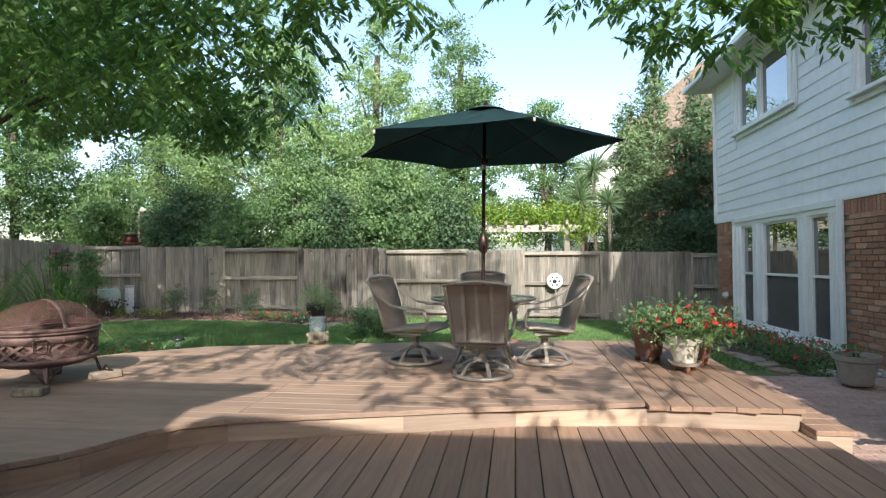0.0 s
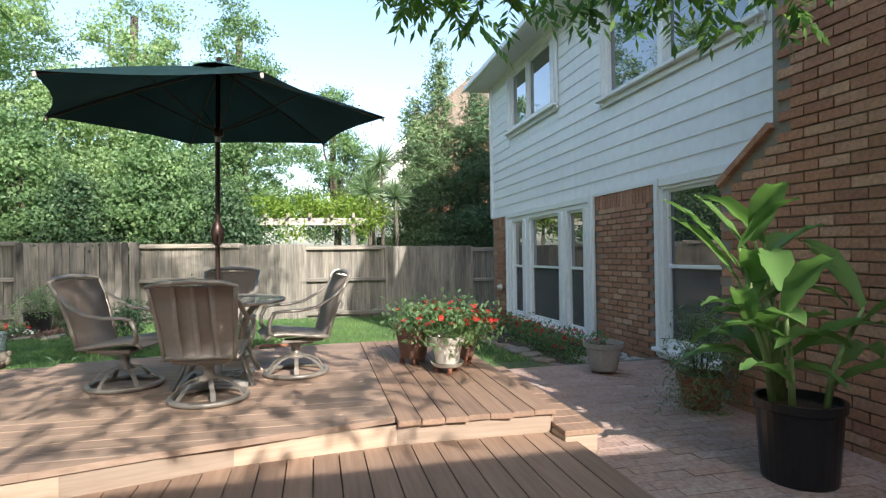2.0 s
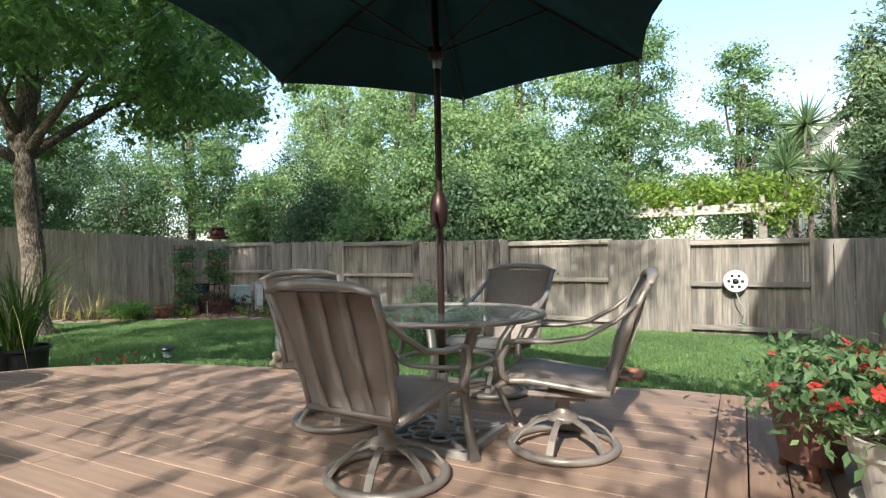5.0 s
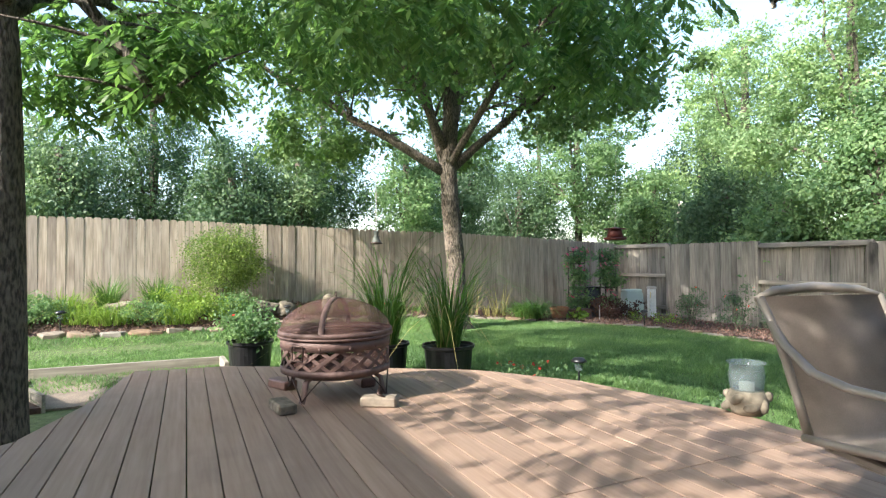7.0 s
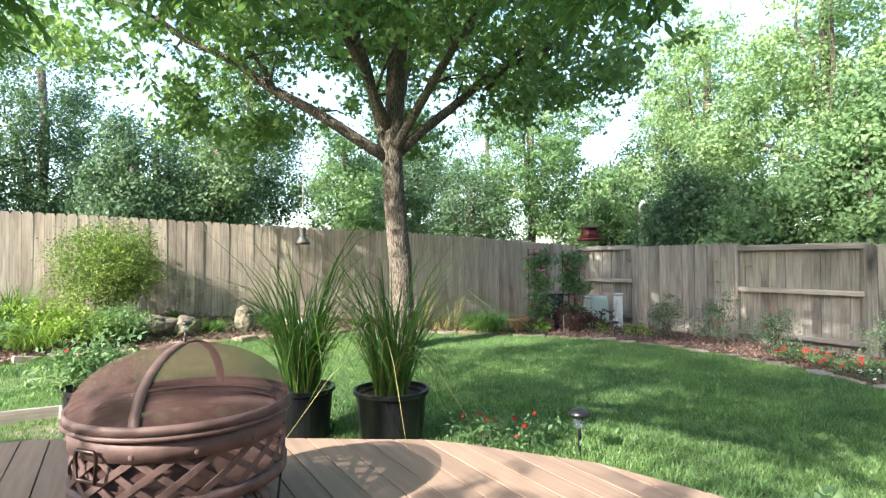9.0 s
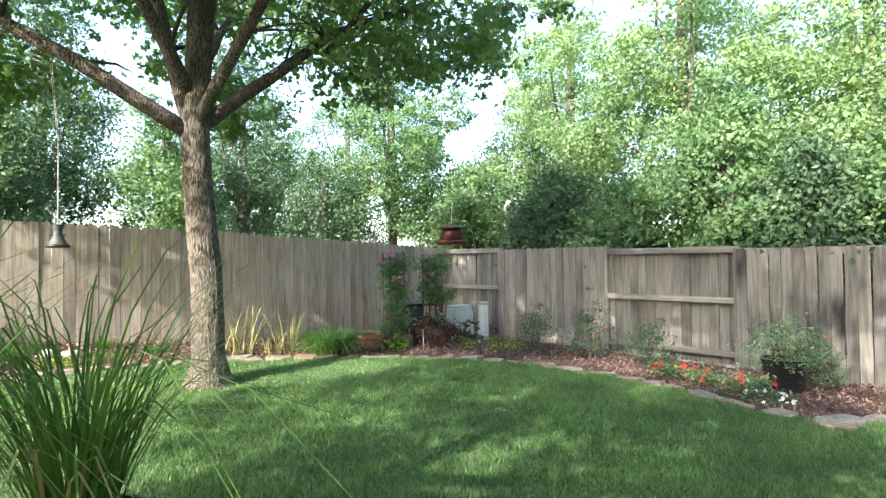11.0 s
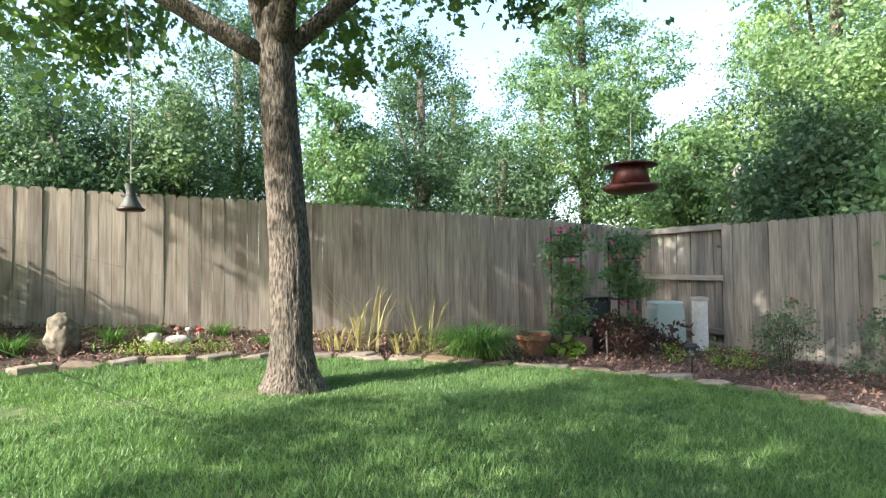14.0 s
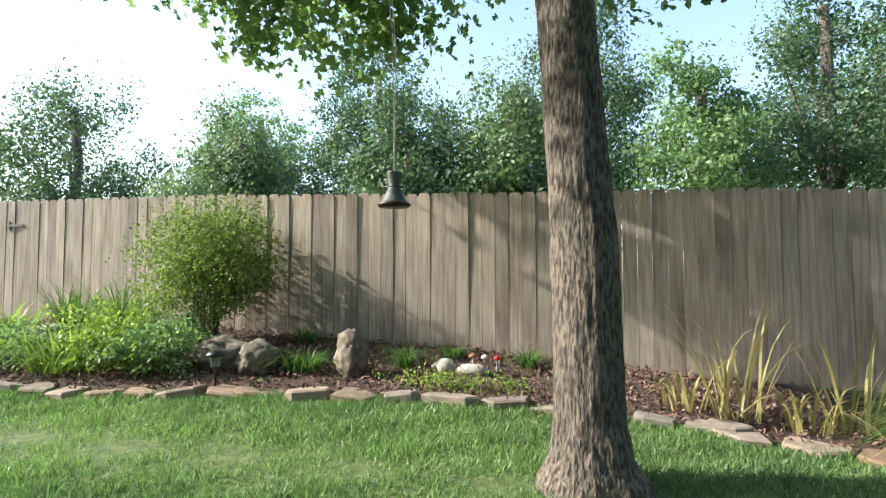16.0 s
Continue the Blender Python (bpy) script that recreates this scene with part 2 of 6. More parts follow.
M_SLING = plain("taupe_sling", (0.26, 0.22, 0.19), 0.7, vary=0.1, scale=220, bump_s=0.25)
M_RUST = plain("rusty_bronze", (0.15, 0.092, 0.08), 0.6, 0.2, vary=0.3, scale=18, bump_s=0.15)
M_BLACK = plain("black_plastic", (0.012, 0.012, 0.014), 0.35, vary=0.2)
M_TERRA = plain("terracotta", (0.3, 0.12, 0.07), 0.85, vary=0.2, scale=12)
M_GREYPOT = plain("grey_glazed_pot", (0.3, 0.28, 0.26), 0.5, vary=0.1)
M_CREAM = plain("cream_pot", (0.62, 0.57, 0.5), 0.55, vary=0.12, scale=10)
M_BROWNPOT = plain("brown_pot", (0.16, 0.08, 0.06), 0.5, vary=0.15)
M_METAL = plain("grey_metal", (0.45, 0.45, 0.45), 0.35, 0.8, vary=0.08)
M_UTIL = plain("pale_green_enamel", (0.42, 0.5, 0.43), 0.5, vary=0.06, scale=6)
M_ROOF = plain("brown_shingles", (0.22, 0.17, 0.14), 0.9, vary=0.3, scale=12, bump_s=0.4)
M_YELLOW = plain("yellow_label", (0.7, 0.5, 0.05), 0.6, bump_s=0)
M_REDFEED = plain("red_feeder", (0.11, 0.025, 0.02), 0.45, 0.2, vary=0.3)
M_NBRICK = plain("far_brick", (0.3, 0.13, 0.1), 0.9, vary=0.3, scale=14)


# ---- builders ----
def mesh_of(bm, smooth=False):
    me = bpy.data.meshes.new("mesh")
    bm.to_mesh(me)
    bm.free()
    if smooth:
        me.shade_smooth()
    return me


def part(name, bm, material, parent=None, label="", smooth=False, at=None):
    me = bm if isinstance(bm, bpy.types.Mesh) else mesh_of(bm, smooth)
    if material and not me.materials:
        me.materials.append(material)
    ob = new(name, me)
    ob.parent = parent
    if at is not None:
        ob.matrix_local = at
    if label:
        ob["label"] = label
    return ob


def thing(name, m, label, category, group="", kind=""):
    ob = new(name)
    ob.empty_display_size = 0.1
    ob.matrix_world = m
    return tagged(ob, label, category, group, kind)


def box(bm, size, m=None, bevel=0.0):
    v = bmesh.ops.create_cube(bm, size=1.0, matrix=(m or Matrix()) @ Matrix.Diagonal((*size, 1)))["verts"]
    if bevel:
        edges = list({e for a in v for e in a.link_edges})
        bmesh.ops.bevel(bm, geom=edges, offset=bevel, segments=1, affect="EDGES", profile=0.5)
    return bm


def boxed(size, m=None, bevel=0.0):
    return box(bmesh.new(), size, m, bevel)


def lathe(profile, segs=28, bm=None, m=None):
    """A turned shape from (radius, height) pairs."""
    bm = bm or bmesh.new()
    m = m or Matrix()
    rings = []
    for r, z in profile:
        rings.append([bm.verts.new(m @ Vector((r * math.cos(2 * math.pi * i / segs), r * math.sin(2 * math.pi * i / segs), z))) for i in range(segs)])
    for a, b in zip(rings, rings[1:]):
        for i in range(segs):
            bm.faces.new((a[i], a[(i + 1) % segs], b[(i + 1) % segs], b[i]))
    return bm


def tube(pts, radii, segs=8, bm=None, flat=1.0, closed=False):
    """A pipe along points; radii: one number or one for each point; flat squashes it across."""
    bm = bm or bmesh.new()
    pts = [Vector(p) for p in pts]
    n = len(pts)
    radii = [radii] * n if isinstance(radii, (int, float)) else radii
    rings, side = [], None
    for i, p in enumerate(pts):
        a = pts[(i - 1) % n] if closed else pts[max(0, i - 1)]
        b = pts[(i + 1) % n] if closed else pts[min(n - 1, i + 1)]
        d = (b - a).normalized()
        if side is None:
            side = d.orthogonal().normalized() if abs(d.z) > 0.9 else d.cross(Vector((0, 0, 1))).normalized()
        side = (side - d * side.dot(d)).normalized()
        up = side.cross(d)
        rings.append([bm.verts.new(p + radii[i] * (math.cos(2 * math.pi * k / segs) * side + flat * math.sin(2 * math.pi * k / segs) * up)) for k in range(segs)])
    for i in range(n if closed else n - 1):
        a, b = rings[i], rings[(i + 1) % n]
        for k in range(segs):
            bm.faces.new((a[k], a[(k + 1) % segs], b[(k + 1) % segs], b[k]))
    if not closed:
        bm.faces.new(list(reversed(rings[0])))
        bm.faces.new(rings[-1])
    return bm


def ring(r, z, thick, segs=36, flat=1.0, bm=None, centre=(0, 0)):
    return tube([(centre[0] + r * math.cos(2 * math.pi * i / segs), centre[1] + r * math.sin(2 * math.pi * i / segs), z) for i in range(segs)], thick, 8, bm, flat, True)


def prism(outline, z0, z1, m=None, bm=None):
    """An upright solid over an outline of (x, y)."""
    bm = bm or bmesh.new()
    m = m or Matrix()
    lo = [bm.verts.new(m @ Vector((x, y, z0))) for x, y in outline]
    hi = [bm.verts.new(m @ Vector((x, y, z1))) for x, y in outline]
    bm.faces.new(list(reversed(lo)))
    bm.faces.new(hi)
    for i in range(len(lo)):
        j = (i + 1) % len(lo)
        bm.faces.new((lo[i], lo[j], hi[j], hi[i]))
    return bm


def raw_mesh(verts, faces_per, count):
    """A mesh of count equal pieces; verts (count, k, 3), faces_per: tuples of indices within a piece."""
    k = verts.shape[1]
    me = bpy.data.meshes.new("mesh")
    f = np.array(faces_per)
    nf, fv = f.shape
    idx = (np.arange(count)[:, None, None] * k + f[None]).reshape(-1)
    me.vertices.add(count * k)
    me.vertices.foreach_set("co", verts.reshape(-1).astype(np.float32))
    me.loops.add(len(idx))
    me.loops.foreach_set("vertex_index", idx.astype(np.int32))
    me.polygons.add(count * nf)
    me.polygons.foreach_set("loop_start", (np.arange(count * nf) * fv).astype(np.int32))
    me.update(calc_edges=True)
    return me


def unit(a):
    return a / np.maximum(1e-9, np.linalg.norm(a, axis=-1, keepdims=True))


LEAF = [(0, 0, 0), (0.5, 0.5, 0.1), (1, 0, 0), (0.5, -0.5, 0.1)], [(0, 1, 2), (0, 2, 3)]
LOBED = [(0, 0, 0), (0.28, 0.5, 0.1), (0.42, 0.16, 0.03), (0.8, 0.42, 0.06), (1, 0, 0), (0.8, -0.42, 0.06), (0.42, -0.16, 0.03), (0.28, -0.5, 0.1)], [(0, 1, 2), (0, 2, 6), (0, 6, 7), (2, 3, 4), (2, 4, 6), (4, 5, 6)]


def leaves(points, size, rng, aspect=0.5, droop=0.3, facing=None, shape=LEAF):
    """Folded leaves at points, each turned its own way, or about the way that facing gives."""
    n = len(points)
    d = rng.normal(size=(n, 3))
    d[:, 2] -= droop
    d = unit(d)
    nrm = rng.normal(size=(n, 3)) * (0.6 if facing is None else 0.4)
    nrm[:, 2] += 1.0 if facing is None else 0.35
    if facing is not None:
        nrm += facing
    s = unit(np.cross(d, nrm))
    up = np.cross(s, d)
    L = (size * rng.uniform(0.6, 1.3, n))[:, None]
    v = np.stack([points + (d * a + s * (b * aspect) + up * c) * L for a, b, c in shape[0]], 1)
    return raw_mesh(v, shape[1], n)


def crown_points(blobs, n, rng, clump=0.35, per=60, fill=0.35, with_facing=False, tall=0.6):
    """Leaf points in clumps over and in a set of ellipsoids (x, y, z, rx, ry, rz)."""
    b = np.array(blobs, float)
    w = b[:, 3] * b[:, 4] + b[:, 4] * b[:, 5] + b[:, 3] * b[:, 5]
    nc = max(1, n // per)
    pick = rng.choice(len(b), nc, p=w / w.sum())
    d = unit(rng.normal(size=(nc, 3)))
    rad = np.where(rng.random(nc) < fill, rng.uniform(0.25, 0.85, nc), rng.uniform(0.8, 1.12, nc))
    c = b[pick, :3] + d * rad[:, None] * b[pick, 3:]
    spread = clump * rng.uniform(0.5, 1.4, nc)
    which = rng.integers(0, nc, n)
    off = rng.normal(size=(n, 3)) * spread[which][:, None]
    off[:, 2] *= tall
    if not with_facing:
        return c[which] + off
    return c[which] + off, unit(d[which] * 0.6 + unit(off) * 0.8)


def g(x, y):
    """Height of the yard's ground."""
    z = -0.08 - 0.03 * min(8.0, max(0.0, y - 7)) - 0.01 * min(15.0, max(0.0, x + 10))
    t = min(1.0, max(0.0, (-9.3 - x) / 2.9))
    z += t * 0.058 * min(9.0, max(0.0, 12.0 - y))
    return z


def lerp_line(pts, v):
    """Second coordinate along a polyline of (key, value)."""
    for (a, b), (c, d) in zip(pts, pts[1:]):
        if v <= c:
            return b + (d - b) * max(0.0, min(1.0, (v - a) / (c - a)))
    return pts[-1][1]


# ---- ground, lawn ----
def grid_sheet(x0, x1, y0, y1, step, lift):
    bm = bmesh.new()
    nx, ny = round((x1 - x0) / step), round((y1 - y0) / step)
    vs = [[bm.verts.new((x0 + (x1 - x0) * i / nx, y0 + (y1 - y0) * j / ny, g(x0 + (x1 - x0) * i / nx, y0 + (y1 - y0) * j / ny) + lift)) for j in range(ny + 1)] for i in range(nx + 1)]
    for i in range(nx):
        for j in range(ny):
            bm.faces.new((vs[i][j], vs[i + 1][j], vs[i + 1][j + 1], vs[i][j + 1]))
    return bm


def ground_sheet():
    bm = bmesh.new()
    xs = [-900, -200, -60, -30] + [-20 + 0.8 * i for i in range(38)] + [14, 30, 60, 200, 900]
    ys = [-900, -200, -60, -20] + [-8 + 0.8 * i for i in range(38)] + [26, 40, 80, 200, 900]
    vs = [[bm.verts.new((x, y, g(x, y))) for y in ys] for x in xs]
    for i in range(len(xs) - 1):
        for j in range(len(ys) - 1):
            bm.faces.new((vs[i][j], vs[i + 1][j], vs[i + 1][j + 1], vs[i][j + 1]))
    return bm


ground = tagged(part("ground", ground_sheet(), M_GROUND, smooth=True), "green turf ground of the yard and beyond", "ground", kind="structure")

# edge of the planting beds, from the near left round the corner to the house: (x, y)
BED_EDGE = [(-9.9, -2.0), (-10.2, 1.4), (-10.04, 2.8), (-10.1, 4.1), (-10.35, 5.3), (-10.5, 6.5), (-10.62, 7.6), (-10.55, 8.8), (-10.2, 9.8), (-9.8, 10.8), (-9.0, 11.7), (-8.0, 12.25), (-6.6, 12.4), (-5.6, 12.2), (-4.7, 11.85), (-4.2, 11.8), (-3.6, 12.6), (-3.3, 14.2)]
ZC = 0.18
LEFT_EDGE = [(0.3, -3.6), (2.51, -3.77), (2.84, -4.86), (2.96, -5.9), (3.8, -5.78), (5.1, -5.0), (5.85, -4.5), (6.4, -3.7), (6.7, -2.5), (7.14, 0.1), (7.3, 0.94)]
RIGHT_EDGE = [(0.3, -3.1), (2.0, -3.0), (2.68, -2.75), (2.9, -2.5), (3.39, -2.28), (3.58, -1.96), (3.77, -1.3), (3.9, -0.8), (4.13, 0.0), (4.24, 0.958), (7.3, 0.96)]


def in_bed(x, y):
    if x < -9.0:
        return y > 11.7 or x < lerp_line([(b, a) for a, b in BED_EDGE[:11]], y)
    return x < -3.3 and y > lerp_line(BED_EDGE[10:], x)


def on_deck(x, y):
    if 0.9 < x < 2.3 and 3.9 < y < 7.3:
        return True
    return 0.3 < y < 7.3 and lerp_line(LEFT_EDGE, y) - 0.1 < x < lerp_line(RIGHT_EDGE, y) + 0.1


def lawn(n, seed):
    rng = np.random.default_rng(seed)
    pts = []
    while len(pts) < n:
        x, y = rng.uniform(-11, 4.2), rng.uniform(0.3, 14.3)
        if rng.random() > (1.0 if x < -2.5 and y > 3 else 0.55):
            continue
        if in_bed(x, y) or on_deck(x, y) or (x > 2.1 and y < 7.6) or (x > -3.2 and y < 4.5) or (x < -4 and y < 2.6 and x > -6.6):
            continue
        pts.append((x, y, g(x, y) - 0.005))
    p = np.array(pts)
    a = rng.uniform(0, 2 * math.pi, n)
    h = (rng.uniform(0.03, 0.075, n) * (0.85 + 0.3 * np.sin(p[:, 0] * 9) * np.sin(p[:, 1] * 8 + p[:, 0] * 3)))[:, None]
    w = rng.uniform(0.004, 0.008, n)[:, None]
    s = np.stack([np.cos(a), np.sin(a), a * 0], 1)
    lean = np.stack([rng.normal(0, 0.45, n), rng.normal(0, 0.45, n), np.ones(n)], 1)
    v = np.stack([p - s * w, p + s * w, p + lean * h], 1)
    return raw_mesh(v, [(0, 1, 2)], n)


tagged(part("lawn_grass", lawn(420000, 3), M_GRASS), "short green mown lawn grass in dappled light", "grass", kind="stuff")


def bed_soil():
    bm = bmesh.new()
    edge = [Vector((x, y, g(x, y) + 0.012)) for x, y in BED_EDGE]
    back = []
    for x, y in BED_EDGE:
        bx, by = (-12.3, y) if y < 9.5 else (x, 14.45)
        if y >= 9.5 and x < -8.9:
            bx, by = -12.3, 14.45
        back.append(Vector((bx, by, g(bx, by) + 0.012)))
    ve, vb = [bm.verts.new(v) for v in edge], [bm.verts.new(v) for v in back]
    for i in range(len(ve) - 1):
        bm.faces.new((ve[i], ve[i + 1], vb[i + 1], vb[i]))
    bmesh.ops.subdivide_edges(bm, edges=bm.edges[:], cuts=5, use_grid_fill=True)
    for v in bm.verts:
        v.co.z = g(v.co.x, v.co.y) + 0.012 + 0.02 * noise.noise(v.co * 2.5)
    return bm


tagged(part("planting_bed", bed_soil(), M_SOIL, smooth=True), "dark mulched planting bed along the fences", "planting bed", kind="structure")


def mulch(n, seed):
    rng = np.random.default_rng(seed)
    pts = []
    while len(pts) < n:
        x, y = rng.uniform(-12.2, -3.4), rng.uniform(0.5, 14.4)
        if in_bed(x, y):
            pts.append((x, y, g(x, y) + rng.uniform(0.015, 0.04)))
    p = np.array(pts)
    return leaves(p, 0.05, rng, 0.45, 0.0)


tagged(part("mulch", mulch(26000, 5), M_MULCH), "reddish brown wood chip mulch in the beds", "mulch", kind="stuff")

# ---- decks ----
upper_deck = thing("upper_deck", pose(0, 0, 0), "raised reddish-brown wooden deck of weathered planks", "deck", kind="structure")
lower_deck = thing("lower_deck", pose(0, 0, 0), "low reddish-brown wooden deck of parallel planks", "deck", kind="structure")


def board(outline, z, thick=0.035):
    c = Vector((sum(p[0] for p in outline) / len(outline), sum(p[1] for p in outline) / len(outline)))
    bm = prism([(x - c.x, y - c.y) for x, y in outline], -thick, 0)
    bmesh.ops.bevel(bm, geom=[e for e in bm.edges if all(v.co.z > -0.001 for v in e.verts)], offset=0.002, segments=1, affect="EDGES")
    return bm, pose(c.x, c.y, z)


def upper_boards():
    w, gap, rng = 0.141, 0.006, random.Random(4)
    y = 0.35
    while y + w < 7.3:
        a, b = y, y + w
        la, lb, ra, rb = lerp_line(LEFT_EDGE, a), lerp_line(LEFT_EDGE, b), lerp_line(RIGHT_EDGE, a), lerp_line(RIGHT_EDGE, b)
        seam = -1.95 if a > 3.6 else None
        runs = [(la, lb, ra, rb)]
        if seam and la < seam - 0.3 and ra > seam + 0.3:
            runs = [(la, lb, seam - 0.003, seam - 0.003), (seam + 0.003, seam + 0.003, ra, rb)]
        for p, q, r, s in runs:
            if r - p > 0.1 and s - q > 0.05:
                bm, m = board([(p, a), (r, a), (s, b), (q, b)], ZC + rng.uniform(-0.0015, 0.0015))
                part("plank", bm, M_DECK, upper_deck, at=m)
        y += w + gap
    for i in range(7):
        x = 0.966 + i * 0.1525
        bm, m = board([(x, 4.22 + rng.uniform(-0.012, 0.012)), (x + 0.146, 4.22 + rng.uniform(-0.012, 0.012)), (x + 0.146, 7.25), (x, 7.25)], ZC + rng.uniform(0.0, 0.003))
        part("plank", bm, M_DECKY, upper_deck, at=m)


upper_boards()


def edge_board(line, z0, z1, thick, parent, name="riser", material=None):
    """Upright boards along a line on the ground."""
    for (x0, y0), (x1, y1) in zip(line, line[1:]):
        d = Vector((x1 - x0, y1 - y0))
        a = math.degrees(math.atan2(d.y, d.x))
        bm = boxed((d.length + 0.004, thick, z1 - z0), bevel=0.003)
        part(name, bm, material or M_RISER, parent, at=pose((x0 + x1) / 2, (y0 + y1) / 2, (z0 + z1) / 2, 0, 0, a))


front = [(b + 0.0, a + 0.035) for a, b in RIGHT_EDGE[:-1]]
edge_board(front[:6], 0.0, ZC - 0.04, 0.03, upper_deck, "riser", M_DECK)
edge_board(front[5:] + [(2.0, 4.27)], 0.0, ZC - 0.04, 0.03, upper_deck)
edge_board([(b + 0.03 * (1 if b < -3 else 0), a - 0.03) for a, b in LEFT_EDGE], -0.2, ZC - 0.04, 0.03, upper_deck)
edge_board([(0.96, 7.22), (2.01, 7.22), (2.01, 4.27)], -0.3, ZC - 0.04, 0.03, upper_deck)
for i in range(42):
    x = -4.2 + i * 0.15
    y1 = lerp_line([(b, a) for a, b in RIGHT_EDGE[:-1]], x + 0.143) + 0.12 if x > -3.3 else 0.4
    bm, m = board([(x, -4.0), (x + 0.143, -4.0), (x + 0.143, y1), (x, y1)], 0.02)
    part("plank", bm, M_DECKY, lower_deck, at=m)
edge_board([(2.1, -4.0), (2.1, 4.2)], -0.25, -0.02, 0.03, lower_deck, "skirt")
side_step = thing("side_step", pose(2.12, 4.1, 0), "small wooden side step beside the deck", "step", kind="structure")
for i in range(13):
    part("plank", boxed((0.26, 0.14, 0.035), bevel=0.004), M_DECKY, side_step, at=pose(0.02, 0.02 + 0.15 * i, 0.07))
part("body", boxed((0.22, 1.95, 0.3)), M_RISER, side_step, at=pose(0.0, 0.92, -0.1))

# ---- fences ----
picket_bm = bmesh.new()
prism([(-0.069, 0), (0.069, 0), (0.069, 1.79), (0.045, 1.83), (-0.045, 1.83), (-0.069, 1.79)], -0.008, 0.008, pose(0, 0, 0, 90), picket_bm)
PICKET = mesh_of(picket_bm)
PICKET.materials.append(M_PICKET)
PICKET_SIDE = PICKET.copy()
PICKET_SIDE.materials.clear()
PICKET_SIDE.materials.append(M_PICKET_SIDE)
PICKET_STAINED = PICKET.copy()
PICKET_STAINED.materials.clear()
PICKET_STAINED.materials.append(M_PICKET_ST)
fence_right = thing("fence_back", pose(0, 14.4, 0), "weathered grey wooden board fence with inset panels and posts", "fence", kind="structure")
fence_left = thing("fence_side", pose(-12.2, 0, 0), "tall weathered grey-brown wooden picket fence", "fence", kind="structure")
rng_f = random.Random(11)


def picket_run(parent, along, a, b, off, top, mesh=None):
    n = max(1, round((b - a) / 0.143))
    for i in range(n):
        s = a + (i + 0.5) * (b - a) / n
        z = top(s) - 1.83 + rng_f.uniform(-0.008, 0.008)
        lean = rng_f.uniform(-0.35, 0.35)
        m = pose(s, off, z, 0, lean, 0) if along == 0 else pose(off, s, z, lean, 0, 90)
        ob = part("picket", mesh or PICKET, None, parent)
        ob.matrix_local = m


POSTS = [-12.2, -10.3, -7.9, -5.74, -3.41, -1.19, 0.21, 2.18, 4.31, 6.6, 8.9]


def top_back(x):
    return 1.54 - 0.018 * (x + 10)


for i, (a, b) in enumerate(zip(POSTS, POSTS[1:])):
    mid = (a + b) / 2
    level = top_back(mid)
    if i % 2 == 0:
        picket_run(fence_right, 0, a, b, 0.06, lambda s: level - 0.02)
        for z in (level - 0.06, level - 0.82, level - 1.62):
            part("rail", boxed((b - a - 0.1, 0.09, 0.085), bevel=0.006), M_RAIL, fence_right, at=pose(mid, 0.004, z))
    else:
        picket_run(fence_right, 0, a, b, -0.06, lambda s: level, PICKET_STAINED if i == 3 else None)
    part("kickboard", boxed((b - a - 0.01, 0.03, 0.16), bevel=0.003), M_RAIL, fence_right, at=pose(mid, -0.02, level - 1.86))
    part("cap_board", boxed((b - a, 0.03, 0.1), bevel=0.003), M_RAIL, fence_right, at=pose(mid, 0.08, level - 0.05))
for x in POSTS:
    part("post", boxed((0.1, 0.1, 2.1), bevel=0.006), M_PICKET, fence_right, at=pose(x, 0, top_back(x) - 1.05))


def top_side(y):
    return lerp_line([(-4, 2.1), (3, 2.03), (7, 1.9), (9.5, 1.84), (12.5, 1.71), (14.5, 1.6)], y)


picket_run(fence_left, 1, -4.0, 14.4, 0, top_side, PICKET_SIDE)
for y0 in [-4 + 2.3 * i for i in range(8)]:
    part("post", boxed((0.1, 0.1, 2.3), bevel=0.006), M_PICKET, fence_left, at=pose(-0.08, y0, top_side(y0) - 1.25))
    for dz in (0.25, 0.95, 1.6):
        part("rail", boxed((0.04, 2.28, 0.09)), M_RAIL, fence_left, at=pose(-0.04, y0 + 1.15, top_side(y0 + 1.15) - dz))

# ---- house beside the yard ----
HX = 4.6
HOUSE_AT = pose(HX, 0, 0.107, -0.9)
house = thing("house_wing", HOUSE_AT, "two-storey house side with white lap siding above brown brick", "house")


def wall_with_holes(x0, x1, y0, y1, z0, z1, holes):
    """A solid wall along y with rectangular holes (y0, y1, z0, z1) cut through."""
    ys = sorted({y0, y1, *[v for h in holes for v in h[:2]]})
    zs = sorted({z0, z1, *[v for h in holes for v in h[2:]]})
    bm = bmesh.new()
    for a, b in zip(ys, ys[1:]):
        for c, d in zip(zs, zs[1:]):
            if not any(h[0] <= a and b <= h[1] and h[2] <= c and d <= h[3] for h in holes):
                box(bm, (x1 - x0, b - a, d - c), pose((x0 + x1) / 2, (a + b) / 2, (c + d) / 2))
    bmesh.ops.remove_doubles(bm, verts=bm.verts[:], dist=0.0005)
    return bm


W1, W2 = (8.55, 12.3, -0.12, 1.97), (5.1, 6.78, 0.02, 1.98)
U1, U2 = (9.77, 12.12, 3.8, 5.08), (5.2, 8.08, 3.42, 4.85)
HS = 13.45
EAVE = 5.17
part("wall_core", wall_with_holes(0.02, 0.3, 0.5, HS, -0.6, EAVE, [W1, W2, U1, U2]), M_MORTAR, house)
# never in view: extra wall stretch that blocks the sun from the pavers
part("rear_wall", boxed((0.28, 4.6, EAVE + 0.6), pose(0.16, -1.8, (EAVE - 0.6) / 2)), M_SIDING, house)
